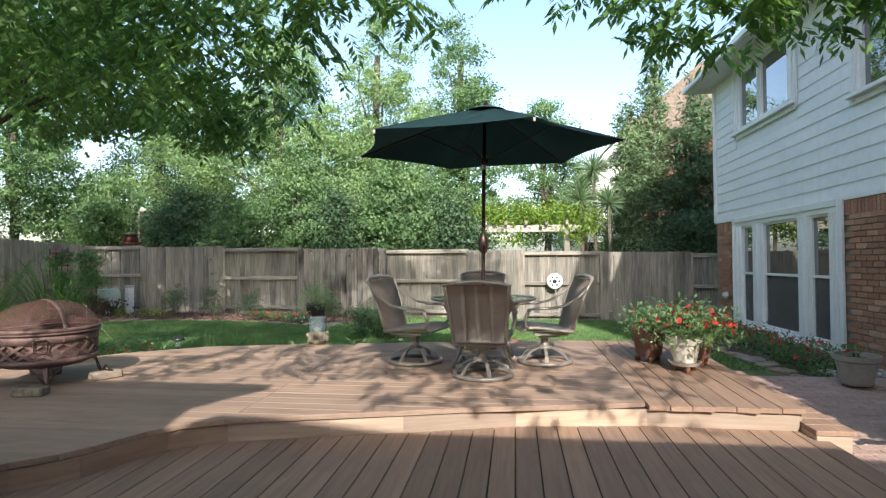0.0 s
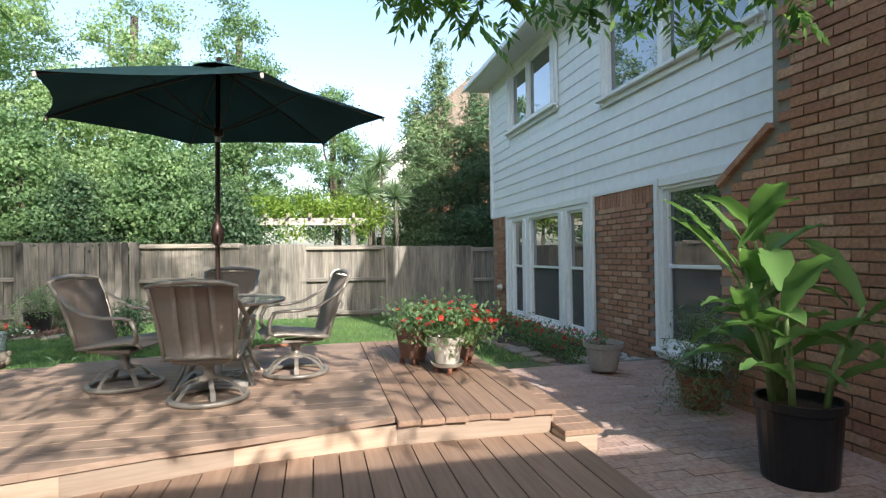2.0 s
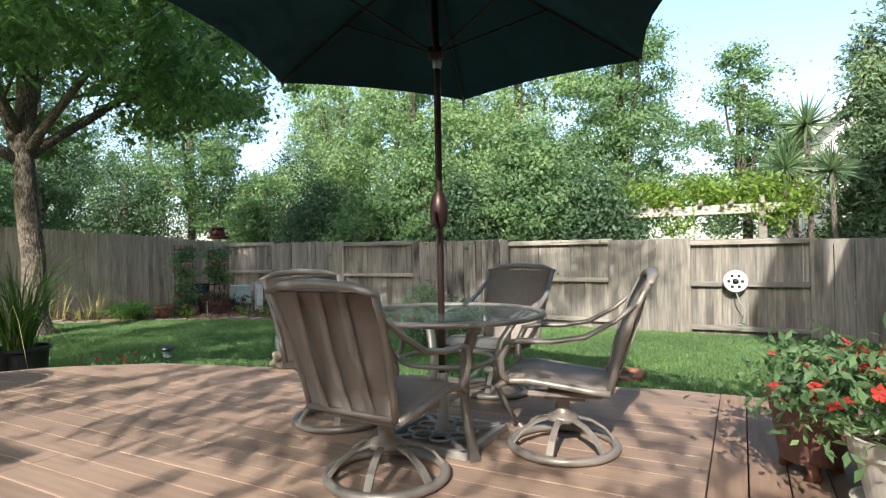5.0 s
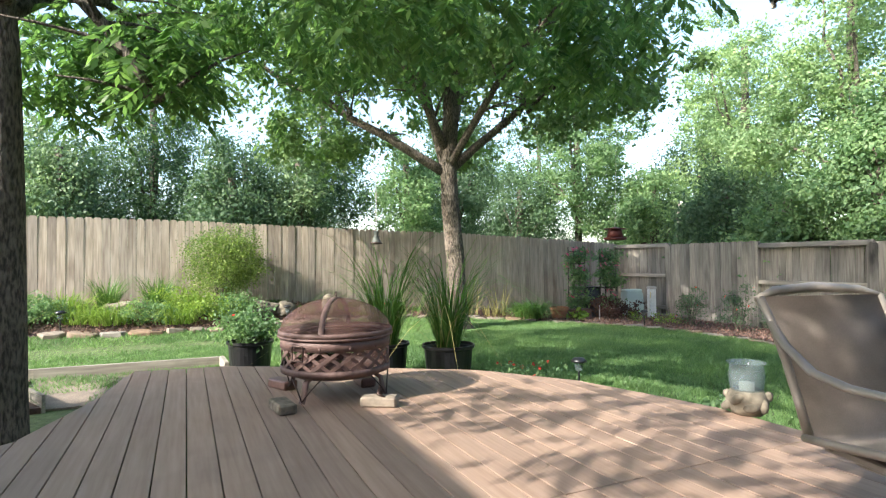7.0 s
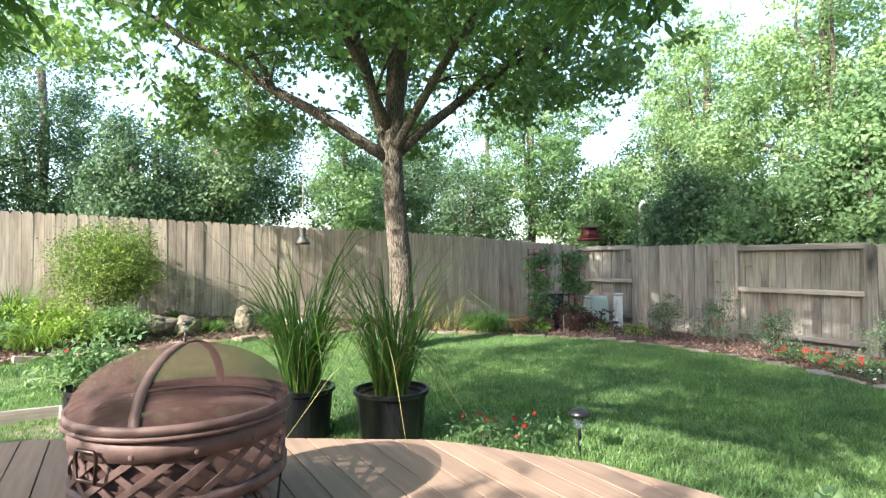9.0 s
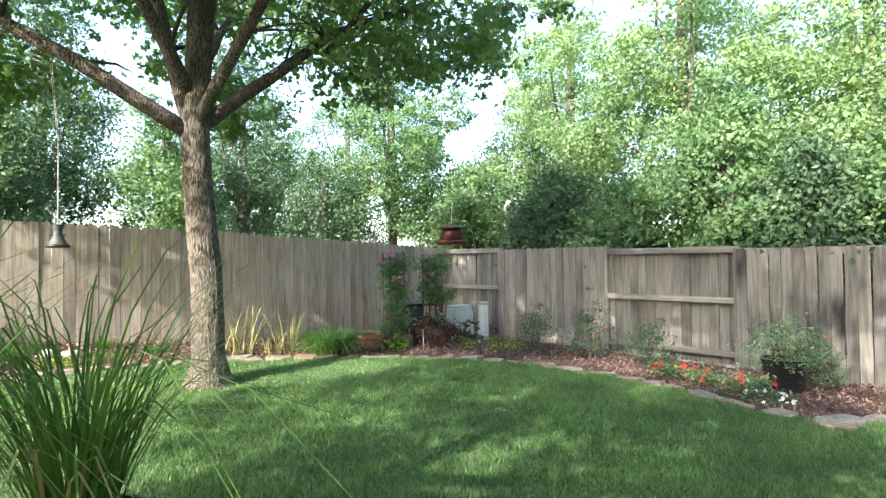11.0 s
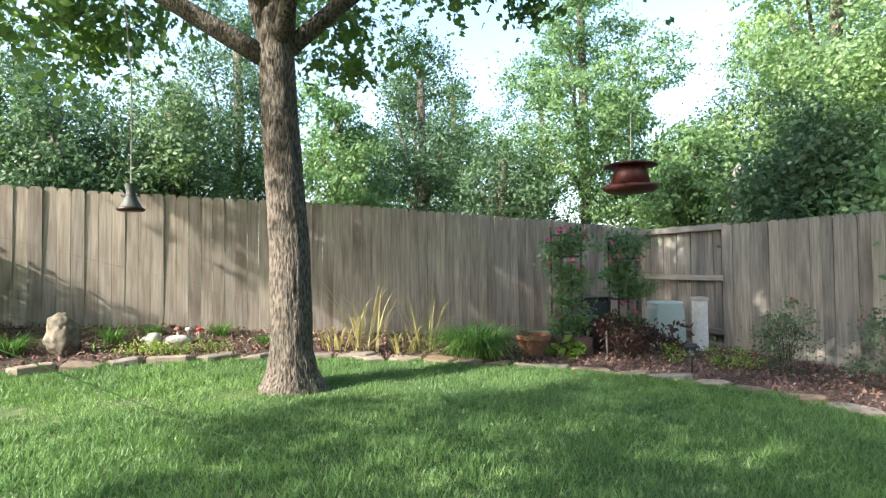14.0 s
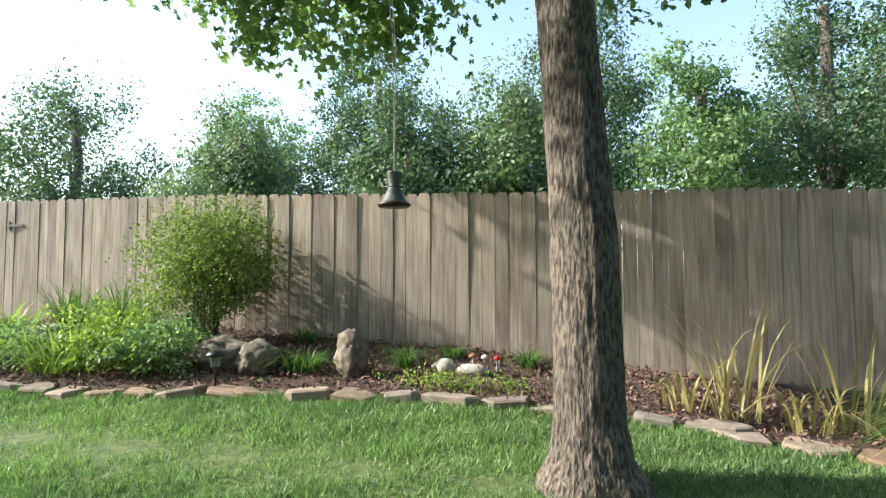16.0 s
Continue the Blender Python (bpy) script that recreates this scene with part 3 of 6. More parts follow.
part("sheathing", wall_with_holes(0.011, 0.018, 0.5, HS - 0.05, 2.08, EAVE - 0.02, [U1, U2]), M_SIDING, house)
part("end_wall", boxed((9.0, 0.25, EAVE + 0.6), pose(4.8, HS - 0.125, (EAVE - 0.6) / 2)), M_SIDING, house)


def siding():
    """Lap boards as one piece each, with gaps for the upper windows."""
    z, h = 2.06, 0.208
    while z < EAVE - 0.02:
        holes = [u for u in (U1, U2) if u[2] - 0.1 < z + h and u[3] + 0.1 > z]
        spans, a = [], 0.5
        for u in sorted(holes):
            spans.append((a, u[0] - 0.08))
            a = u[1] + 0.08
        spans.append((a, HS - 0.06))
        for p, q in spans:
            if q > p:
                bm = prism([(-0.002, 0), (-0.022, 0), (-0.006, h + 0.012), (-0.002, h + 0.012)], 0, q - p, Matrix(((1, 0, 0, 0), (0, 0, 1, 0), (0, 1, 0, 0), (0, 0, 0, 1))))
                part("siding_board", bm, M_SIDING, house, at=pose(0.02, p, z))
        z += h


siding()
part("corner_board", boxed((0.06, 0.1, EAVE - 2.06), pose(-0.01, HS - 0.04, (EAVE + 2.06) / 2)), M_WHITE, house)
part("band_board", boxed((0.04, HS - 0.5, 0.05), pose(-0.005, (HS + 0.5) / 2, 2.055)), M_WHITE, house)
part("soffit", boxed((0.55, HS + 0.2, 0.03), pose(-0.2, HS / 2 + 0.3, EAVE + 0.01)), M_WHITE, house)
part("gutter", boxed((0.11, HS + 0.4, 0.13), pose(-0.5, HS / 2 + 0.3, EAVE + 0.08), 0.02), M_WHITE, house, "white gutter")
rf = bmesh.new()
for a, b, c, d in [((-0.5, 0, EAVE + 0.1), (-0.5, HS + 0.5, EAVE + 0.1), (4.5, HS + 0.5, EAVE + 2.6), (4.5, 0, EAVE + 2.6))]:
    vs = [rf.verts.new(p) for p in (a, b, c, d)]
    rf.faces.new(vs)
bmesh.ops.solidify(rf, geom=rf.faces[:], thickness=0.06)
part("roof", rf, M_ROOF, house, "brown shingle roof")


def window_unit(name, hole, spans, glass, rail=None, label="white framed window with dark panes"):
    """A window in a hole of the wall: spans of glass (y0, y1) between broad mullions, each with its own sash; rail: height of the meeting rail."""
    y0, y1, z0, z1 = hole
    g0, g1 = glass
    w = thing(name, HOUSE_AT, label, "window", kind="structure")
    mid_y, mid_z = (y0 + y1) / 2, (z0 + z1) / 2
    for s, p in [((0.04, 0.11, z1 - z0 + 0.2), (y0 - 0.055, mid_z)), ((0.04, 0.11, z1 - z0 + 0.2), (y1 + 0.055, mid_z)), ((0.04, y1 - y0, 0.1), (mid_y, z1 + 0.05))]:
        part("casing", boxed(s, bevel=0.004), M_WHITE, w, at=pose(-0.022, p[0], p[1]))
    for s, p in [((0.025, 0.03, z1 - z0 + 0.2), (y0 - 0.02, mid_z)), ((0.025, 0.03, z1 - z0 + 0.2), (y1 + 0.02, mid_z))]:
        part("casing_bead", boxed(s, bevel=0.006), M_WHITE, w, at=pose(-0.05, p[0], p[1]))
    part("window_sill", boxed((0.12, y1 - y0 + 0.22, 0.045), bevel=0.008), M_WHITE, w, at=pose(-0.05, mid_y, z0 - 0.022))
    part("apron", boxed((0.03, y1 - y0 + 0.16, 0.08), bevel=0.005), M_WHITE, w, at=pose(-0.02, mid_y, z0 - 0.086))
    part("frame_head", boxed((0.09, y1 - y0, z1 - g1 - 0.04), bevel=0.004), M_WHITE, w, at=pose(0.03, mid_y, (z1 + g1 + 0.04) / 2))
    part("frame_foot", boxed((0.09, y1 - y0, g0 - 0.04 - z0), bevel=0.004), M_WHITE, w, at=pose(0.03, mid_y, (z0 + g0 - 0.04) / 2))
    spans = sorted(spans)
    edges = [y0] + [v for a, b in spans for v in (a - 0.045, b + 0.045)] + [y1]
    for a, b in zip(edges[::2], edges[1::2]):
        if b - a > 0.01:
            part("mullion", boxed((0.1, b - a, g1 - g0 + 0.08), bevel=0.006), M_WHITE, w, at=pose(0.02, (a + b) / 2, (g0 + g1) / 2))
            if b - a > 0.2:
                part("mullion_bead", boxed((0.03, 0.05, g1 - g0 + 0.06), bevel=0.008), M_WHITE, w, at=pose(-0.035, (a + b) / 2, (g0 + g1) / 2))
    for a, b in spans:
        m, cw = (a + b) / 2, b - a
        for yy in (a - 0.02, b + 0.02):
            part("sash_stile", boxed((0.05, 0.044, g1 - g0 + 0.08), bevel=0.005), M_WHITE, w, at=pose(0.045, yy, (g0 + g1) / 2))
        for zz in (g0 - 0.02, g1 + 0.02):
            part("sash_rail", boxed((0.05, cw, 0.044), bevel=0.005), M_WHITE, w, at=pose(0.045, m, zz))
        if rail is None:
            part("pane", boxed((0.008, cw, g1 - g0)), M_GLASS, w, at=pose(0.06, m, (g0 + g1) / 2))
            continue
        part("meeting_rail", boxed((0.05, cw, 0.045), bevel=0.005), M_WHITE, w, at=pose(0.04, m, rail))
        part("pane", boxed((0.008, cw, g1 - rail - 0.022)), M_GLASS, w, at=pose(0.055, m, (g1 + rail + 0.022) / 2))
        part("pane", boxed((0.008, cw, rail - 0.022 - g0)), M_GLASS, w, at=pose(0.068, m, (g0 + rail - 0.022) / 2))
        part("insect_screen", boxed((0.003, cw, rail - 0.022 - g0)), M_FLY, w, "fine dark insect screen", at=pose(0.05, m, (g0 + rail - 0.022) / 2))
    return w


window_unit("window_1", W1, [(8.84, 9.35), (9.75, 11.01), (11.48, 11.99)], (0.0, 1.85), 0.94, "wide white ground-floor window with three double-hung sashes")
window_unit("window_2", W2, [(5.25, 6.67)], (0.14, 1.9), 1.01, "tall white double-hung ground-floor window with dark panes")
window_unit("window_3", U1, [(10.0, 11.05), (11.17, 12.02)], (3.92, 4.98), None, "white upper-floor sliding window with sill")
window_unit("window_4", U2, [(5.35, 6.62), (6.82, 8.0)], (3.5, 4.75), None, "white upper-floor double window with sill")

# chimney: wide below, sloping shoulder, narrower above
chimney = thing("chimney", pose(HX, 0, 0), "brown brick chimney with a sloped shoulder against the house", "chimney", kind="structure")
CH_Y0, CH_Y1, CH_Y1U, CH_X = 2.2, 5.04, 4.46, -0.61
ch = bmesh.new()
prism([(CH_X, CH_Y0), (0.02, CH_Y0), (0.02, CH_Y1), (CH_X, CH_Y1)], -0.5, 1.78, None, ch)
vs_lo = [ch.verts.new(p) for p in ((CH_X, CH_Y0, 1.78), (0.02, CH_Y0, 1.78), (0.02, CH_Y1, 1.78), (CH_X, CH_Y1, 1.78))]
vs_hi = [ch.verts.new(p) for p in ((CH_X, CH_Y0, 2.18), (0.02, CH_Y0, 2.18), (0.02, CH_Y1U, 2.18), (CH_X, CH_Y1U, 2.18))]
for i in range(4):
    ch.faces.new((vs_lo[i], vs_lo[(i + 1) % 4], vs_hi[(i + 1) % 4], vs_hi[i]))
prism([(CH_X, CH_Y0), (0.02, CH_Y0), (0.02, CH_Y1U), (CH_X, CH_Y1U)], 2.18, 8.0, None, ch)
part("core", ch, M_MORTAR, chimney)

# ---- house behind the walk, closing the yard ----
back_house = thing("house_behind", pose(0, -2.15, 0), "unseen brick house wall closing the yard behind the deck", "house")
part("wall", boxed((6.4, 0.25, 3.9), pose(2.2, -0.125, 1.7)), M_BRICK_J, back_house)
part("wall", boxed((4.0, 0.25, 4.3), pose(-3.0, -0.125, 1.9)), M_BRICK_J, back_house)
# both slabs stay out of view; eaves stepped to shape the deck's shadow
rb = bmesh.new()
prism([(-1.2, 3.1), (5.0, 6.0), (5.0, 6.1), (-1.2, 3.2)], -1.0, 5.4, Matrix(((0, 0, 1, 0), (-1, 0, 0, 0), (0, 1, 0, 0), (0, 0, 0, 1))), rb)
prism([(-2.1, 3.1), (5.0, 6.3), (5.0, 6.4), (-2.1, 3.2)], -5.0, -1.02, Matrix(((0, 0, 1, 0), (-1, 0, 0, 0), (0, 1, 0, 0), (0, 0, 0, 1))), rb)
part("roof", rb, M_ROOF, back_house, "brown shingle roof")


# ---- trees ----
def limb_points(p0, p1, sag, rng, n=7):
    p0, p1 = Vector(p0), Vector(p1)
    pts = []
    for i in range(n):
        t = i / (n - 1)
        p = p0.lerp(p1, t)
        p.z += sag * math.sin(math.pi * t)
        if 0 < i:
            p += Vector(rng.normal(0, 0.05, 3)) * min(1.0, t * 2) * (p1 - p0).length * 0.25
        pts.append(p)
    return pts


def tree(name, base, trunk_pts, limbs, blobs, n, leaf, seed, lmat, bmat, label, r0, clump=0.35, aspect=0.5, per=60, fill=0.35, twigs=True, ridged=False, shape=LEAF, tall=0.6):
    """Tapered trunk, limbs with twigs, and a crown of single leaves in clumps. Trunk points and blobs are in world metres."""
    rng = np.random.default_rng(seed)
    t = thing(name, pose(*base), label, "tree")
    o = Vector(base)
    tp = [Vector(p) - o for p in trunk_pts]
    rad = [r0 * (1.25 if i == 0 else 1.0 - 0.35 * i / (len(tp) - 1)) for i in range(len(tp))]
    if ridged:
        fine, fr = [], []
        for i in range(len(tp) - 1):
            for k in range(14):
                fine.append(tp[i].lerp(tp[i + 1], k / 14))
                fr.append(rad[i] + (rad[i + 1] - rad[i]) * k / 14)
        bm = tube(fine, fr, 96)
        for v in bm.verts:
            q = Vector((v.co.x * 19, v.co.y * 19, v.co.z * 2.0))
            h = abs(noise.noise(q)) + 0.5 * abs(noise.noise(q * 2.3)) + 0.25 * noise.noise(q * 5)
            flare = max(0.0, 0.35 - v.co.z) * 0.2 * (0.6 + 0.8 * noise.noise(Vector((v.co.x * 6, v.co.y * 6, 0))))
            out = Vector((v.co.x, v.co.y, 0)).normalized()
            v.co += out * (0.021 * h - 0.009 + flare)
    else:
        bm = tube(tp, rad, 14)
    part("trunk", bm, bmat, t, smooth=True)
    for p0, p1, ra, rb_, sag in limbs:
        pts = limb_points(Vector(p0) - o, Vector(p1) - o, sag, rng)
        lb = tube(pts, [ra + (rb_ - ra) * i / 6 for i in range(7)], 8)
        if twigs:
            for k in range(2, 7):
                for _ in range(2):
                    d = Vector(rng.normal(0, 1, 3))
                    d.z = abs(d.z) * 0.5
                    L = rng.uniform(0.5, 1.1)
                    tube(limb_points(pts[k], pts[k] + d.normalized() * L, 0.05, rng, 4), [rb_ * 0.7, rb_ * 0.5, rb_ * 0.35, 0.004], 5, lb)
        part("limb", lb, bmat, t, smooth=True)
    pts, facing = crown_points(blobs, n, rng, clump, per, fill, True, tall)
    part("crown", leaves(pts - np.array(base), leaf, rng, aspect, facing=facing, shape=shape), lmat, t)
    return t


oak = tree("oak_tree", (-9.4, 8.06, g(-9.4, 8) - 0.02),
           [(-9.4, 8.06, -0.12), (-9.4, 8.06, 0.06), (-9.41, 8.06, 0.3), (-9.44, 8.05, 1.2), (-9.5, 7.98, 2.2), (-9.5, 7.95, 2.9), (-9.45, 8.0, 4.2), (-9.3, 8.1, 6.0)],
           [((-9.5, 7.95, 2.8), (-10.6, 4.6, 4.7), 0.1, 0.04, 0.1), ((-9.5, 7.95, 2.85), (-8.6, 10.9, 5.0), 0.09, 0.035, 0.2), ((-9.5, 7.95, 2.9), (-6.6, 8.4, 5.0), 0.08, 0.03, 0.2),
            ((-9.5, 7.95, 3.2), (-8.2, 5.4, 5.6), 0.08, 0.03, 0.3), ((-9.4, 8, 3.6), (-11.8, 9.6, 5.6), 0.07, 0.03, 0.2), ((-9.5, 7.95, 2.75), (-9.9, 7.2, 5.8), 0.1, 0.05, 0.0),
            ((-9.3, 7.2, 4.2), (-7.0, 6.6, 5.2), 0.05, 0.02, 0.1), ((-9.0, 9.4, 4.0), (-7.4, 10.4, 5.4), 0.045, 0.02, 0.1), ((-10.0, 6.2, 3.9), (-11.6, 6.0, 5.2), 0.045, 0.02, 0.1)],
           [(-10.8, 4.8, 5.2, 2.2, 2.2, 1.3), (-8.4, 10.4, 5.2, 2.0, 2.0, 1.2), (-7.2, 8.2, 5.2, 2.2, 2.0, 1.2), (-8.2, 5.6, 5.4, 2.2, 2.0, 1.2), (-11.4, 9.2, 5.6, 1.8, 2.0, 1.3), (-9.4, 7.6, 6.6, 3.2, 3.2, 1.8),
            (-10.9, 5.9, 3.55, 0.9, 1.2, 0.45), (-10.9, 9.0, 3.7, 0.8, 1.0, 0.4), (-8.3, 10.3, 4.1, 1.4, 1.4, 0.6), (-7.4, 6.6, 4.3, 1.3, 1.3, 0.5)],
           42000, 0.11, 21, M_LEAF_OAK, M_BARK, "tall oak tree with a straight ridged trunk and spreading crown", 0.205, 0.25, 0.9, 100, ridged=True, shape=LOBED)

near_tree = tree("ash_tree", (-4.6, 2.33, g(-4.6, 2.33) - 0.02),
                 [(-4.6, 2.33, -0.15), (-4.6, 2.33, 0.05), (-4.6, 2.33, 0.3), (-4.6, 2.32, 1.5), (-4.58, 2.3, 2.6), (-4.55, 2.25, 3.4), (-4.4, 2.2, 5.0)],
                 [((-4.57, 2.28, 2.9), (-2.2, 3.6, 4.0), 0.08, 0.025, 0.2), ((-4.56, 2.26, 3.2), (-5.0, 5.2, 4.0), 0.08, 0.025, 0.3), ((-4.57, 2.28, 2.8), (-5.6, 3.1, 3.2), 0.06, 0.025, 0.3),
                  ((-4.55, 2.24, 3.5), (1.4, 4.0, 3.9), 0.08, 0.02, 0.5), ((-4.56, 2.26, 3.3), (-1.0, 1.0, 4.4), 0.07, 0.025, 0.4), ((-4.56, 2.28, 3.0), (-4.3, 3.25, 2.3), 0.06, 0.03, 0.35)],
                 [(-3.4, 4.2, 3.75, 1.5, 1.2, 0.7), (-5.0, 4.8, 3.9, 1.5, 1.3, 0.7), (-6.4, 3.2, 3.7, 1.3, 1.2, 0.8), (-3.6, 2.4, 4.6, 2.4, 2.0, 1.0), (-1.6, 3.4, 4.3, 1.6, 1.2, 0.7),
                  # high blobs above the view, placed to shade the lawn and back fence
                  (-3.0, 1.2, 6.2, 1.7, 1.3, 0.9), (-0.6, 5.0, 6.9, 2.6, 1.3, 0.8), (-6.2, 2.2, 6.0, 1.5, 1.3, 0.9), (-4.4, 5.2, 6.7, 2.2, 1.3, 0.8), (-5.0, 6.0, 6.3, 1.8, 0.8, 0.5), (-2.8, 5.9, 6.7, 1.6, 0.8, 0.5)],
                 21000, 0.13, 22, M_LEAF_NEAR, M_BARK2, "shade tree with a grey trunk and hanging feathery foliage", 0.15, 0.22, 0.33, 90)

# extra leaves overhead, never seen, that thicken the shade on fence and beds
SHADE_BLOBS = [(-0.6, 5.0, 6.9, 2.4, 1.2, 0.8), (-4.4, 5.2, 6.7, 2.2, 1.3, 0.8), (-5.0, 6.0, 6.3, 1.8, 0.8, 0.5), (-2.8, 5.9, 6.7, 1.6, 0.8, 0.5), (-6.2, 2.2, 6.0, 1.5, 1.3, 0.9), (-2.6, 3.0, 6.4, 1.6, 1.2, 0.7)]
rng_u = np.random.default_rng(41)
pts_u, face_u = crown_points(SHADE_BLOBS, 18000, rng_u, 0.24, 90, 0.35, True)
part("upper_crown", leaves(pts_u - np.array(near_tree.location), 0.13, rng_u, 0.33, facing=face_u), M_LEAF_NEAR, near_tree)

TREES = [
    # x, y, height, radius, leaf mat, leaves, low start
    (-16.5, 16.5, 9.5, 2.6, 1, 15000, 1.6), (-11.5, 19.0, 9.0, 2.8, 0, 16000, 1.2), (-8.0, 18.2, 10.0, 2.9, 0, 17000, 1.2), (-4.6, 18.6, 9.5, 2.6, 0, 15000, 1.2), (-1.8, 19.4, 9.5, 2.2, 1, 12000, 1.2),
    (-6.4, 16.2, 4.6, 1.7, 1, 9000, 0.6), (-3.2, 16.0, 4.2, 1.7, 1, 9000, 0.6), (-13.5, 17.2, 4.2, 1.8, 1, 8000, 0.6), (-10.2, 16.4, 3.6, 1.6, 2, 7000, 0.6),
    (-19.5, 13.0, 7.2, 2.2, 2, 11000, 1.0), (-17.6, 10.2, 5.4, 1.7, 1, 9000, 0.8), (-20.5, 8.0, 8.0, 2.3, 2, 11000, 1.0), (-17.6, 6.6, 5.2, 1.5, 3, 8000, 0.8), (-17.0, 4.6, 4.6, 1.4, 2, 9000, 0.4),
    (-21.0, 2.4, 7.2, 2.6, 2, 12000, 0.8), (-17.4, 0.4, 5.0, 1.8, 3, 9000, 0.6), (-22.0, -2.0, 6.5, 2.6, 1, 9000, 0.8), (-18.0, -5.0, 6.5, 2.8, 2, 9000, 0.8), (-24.0, 16.0, 8.0, 2.8, 1, 9000, 1.0),
    (-24.0, 20.0, 8.5, 3.2, 2, 6000, 0.4), (-9.0, 25.0, 9.0, 3.4, 2, 7000, 0.4), (-3.0, 25.0, 9.0, 3.2, 1, 7000, 0.4),
    (1.2, 21.5, 7.0, 1.8, 1, 8000, 1.0), (-14.6, 21.5, 8.0, 2.4, 2, 9000, 1.0),
    (-12.5, 20.5, 4.6, 2.2, 2, 8000, 0.2), (-16.8, 14.2, 4.3, 1.8, 2, 8000, 0.2), (-15.6, 18.8, 4.2, 2.0, 1, 7000, 0.2), (-19.5, 5.2, 4.8, 2.0, 2, 8000, 0.2), (-20.0, -0.5, 4.6, 2.2, 2, 8000, 0.2),
    (-4.9, 15.8, 3.0, 1.3, 2, 6000, 0.3), (-1.9, 15.9, 2.9, 1.3, 2, 6000, 0.3), (-8.2, 15.9, 3.0, 1.3, 1, 6000, 0.3),
]
LM = [M_LEAF_BRIGHT, M_LEAF_MID, M_LEAF_DARK, M_LEAF_GREY]
LN = ["bright green leafy tree behind the fence", "green leafy tree behind the fence", "dark green vine-covered tree behind the fence", "pale grey-green tree draped with vines behind the fence"]
for k, (x, y, h, r, mi, n, low) in enumerate(TREES):
    h *= 1.1 if x < -18.8 else 1.0
    rg = np.random.default_rng(100 + k)
    blobs = []
    for i in range(16):
        f = (i + 0.5) / 16
        rr = r * (0.5 + 0.5 * math.sin(math.pi * min(1, f * 1.05 + 0.12)))
        a = i * 2.4 + rg.uniform(-0.5, 0.5)
        zc = low + r * 0.3 + (h - low - r * 0.4) * f
        q = rr * rg.uniform(0.3, 0.5)
        k_out = rg.uniform(0.35, 0.72)
        blobs.append((x + math.cos(a) * rr * k_out, y + math.sin(a) * rr * k_out, zc, q, q, q * 0.7))
    z0 = g(x, y) - 0.05
    tree("tree", (x, y, z0), [(x, y, z0), (x, y, z0 + 0.3), (x + 0.1, y, h * 0.3), (x - 0.1, y + 0.1, h * 0.6), (x, y, h * 0.85)],
         [((x, y, h * 0.3), (b[0], b[1], b[2]), 0.07, 0.02, 0.2) for b in blobs[2:14:2]],
         blobs, int(n * 2.2), 0.105, 200 + k, LM[mi], M_BARK2, LN[mi], 0.16, 0.2, 0.6, 70, 0.2, False, tall=1.3 if mi > 1 else 0.55)


# ---- patio set ----
def ribbon(path, widths, thick, bm=None):
    """A bent slab: path of (y, z), its width along x at each point, a thickness."""
    bm = bm or bmesh.new()
    pts = [Vector((0, y, z)) for y, z in path]
    rows = []
    for i, p in enumerate(pts):
        d = (pts[min(i + 1, len(pts) - 1)] - pts[max(i - 1, 0)]).normalized()
        nrm = Vector((0, -d.z, d.y))
        w = widths[i] / 2
        rows.append([bm.verts.new(p + Vector((sx * w, 0, 0)) + nrm * so) for sx, so in ((-1, -thick / 2), (1, -thick / 2), (1, thick / 2), (-1, thick / 2))])
    for a, b in zip(rows, rows[1:]):
        for k in range(4):
            bm.faces.new((a[k], a[(k + 1) % 4], b[(k + 1) % 4], b[k]))
    bm.faces.new(rows[0])
    bm.faces.new(list(reversed(rows[-1])))
    return bm


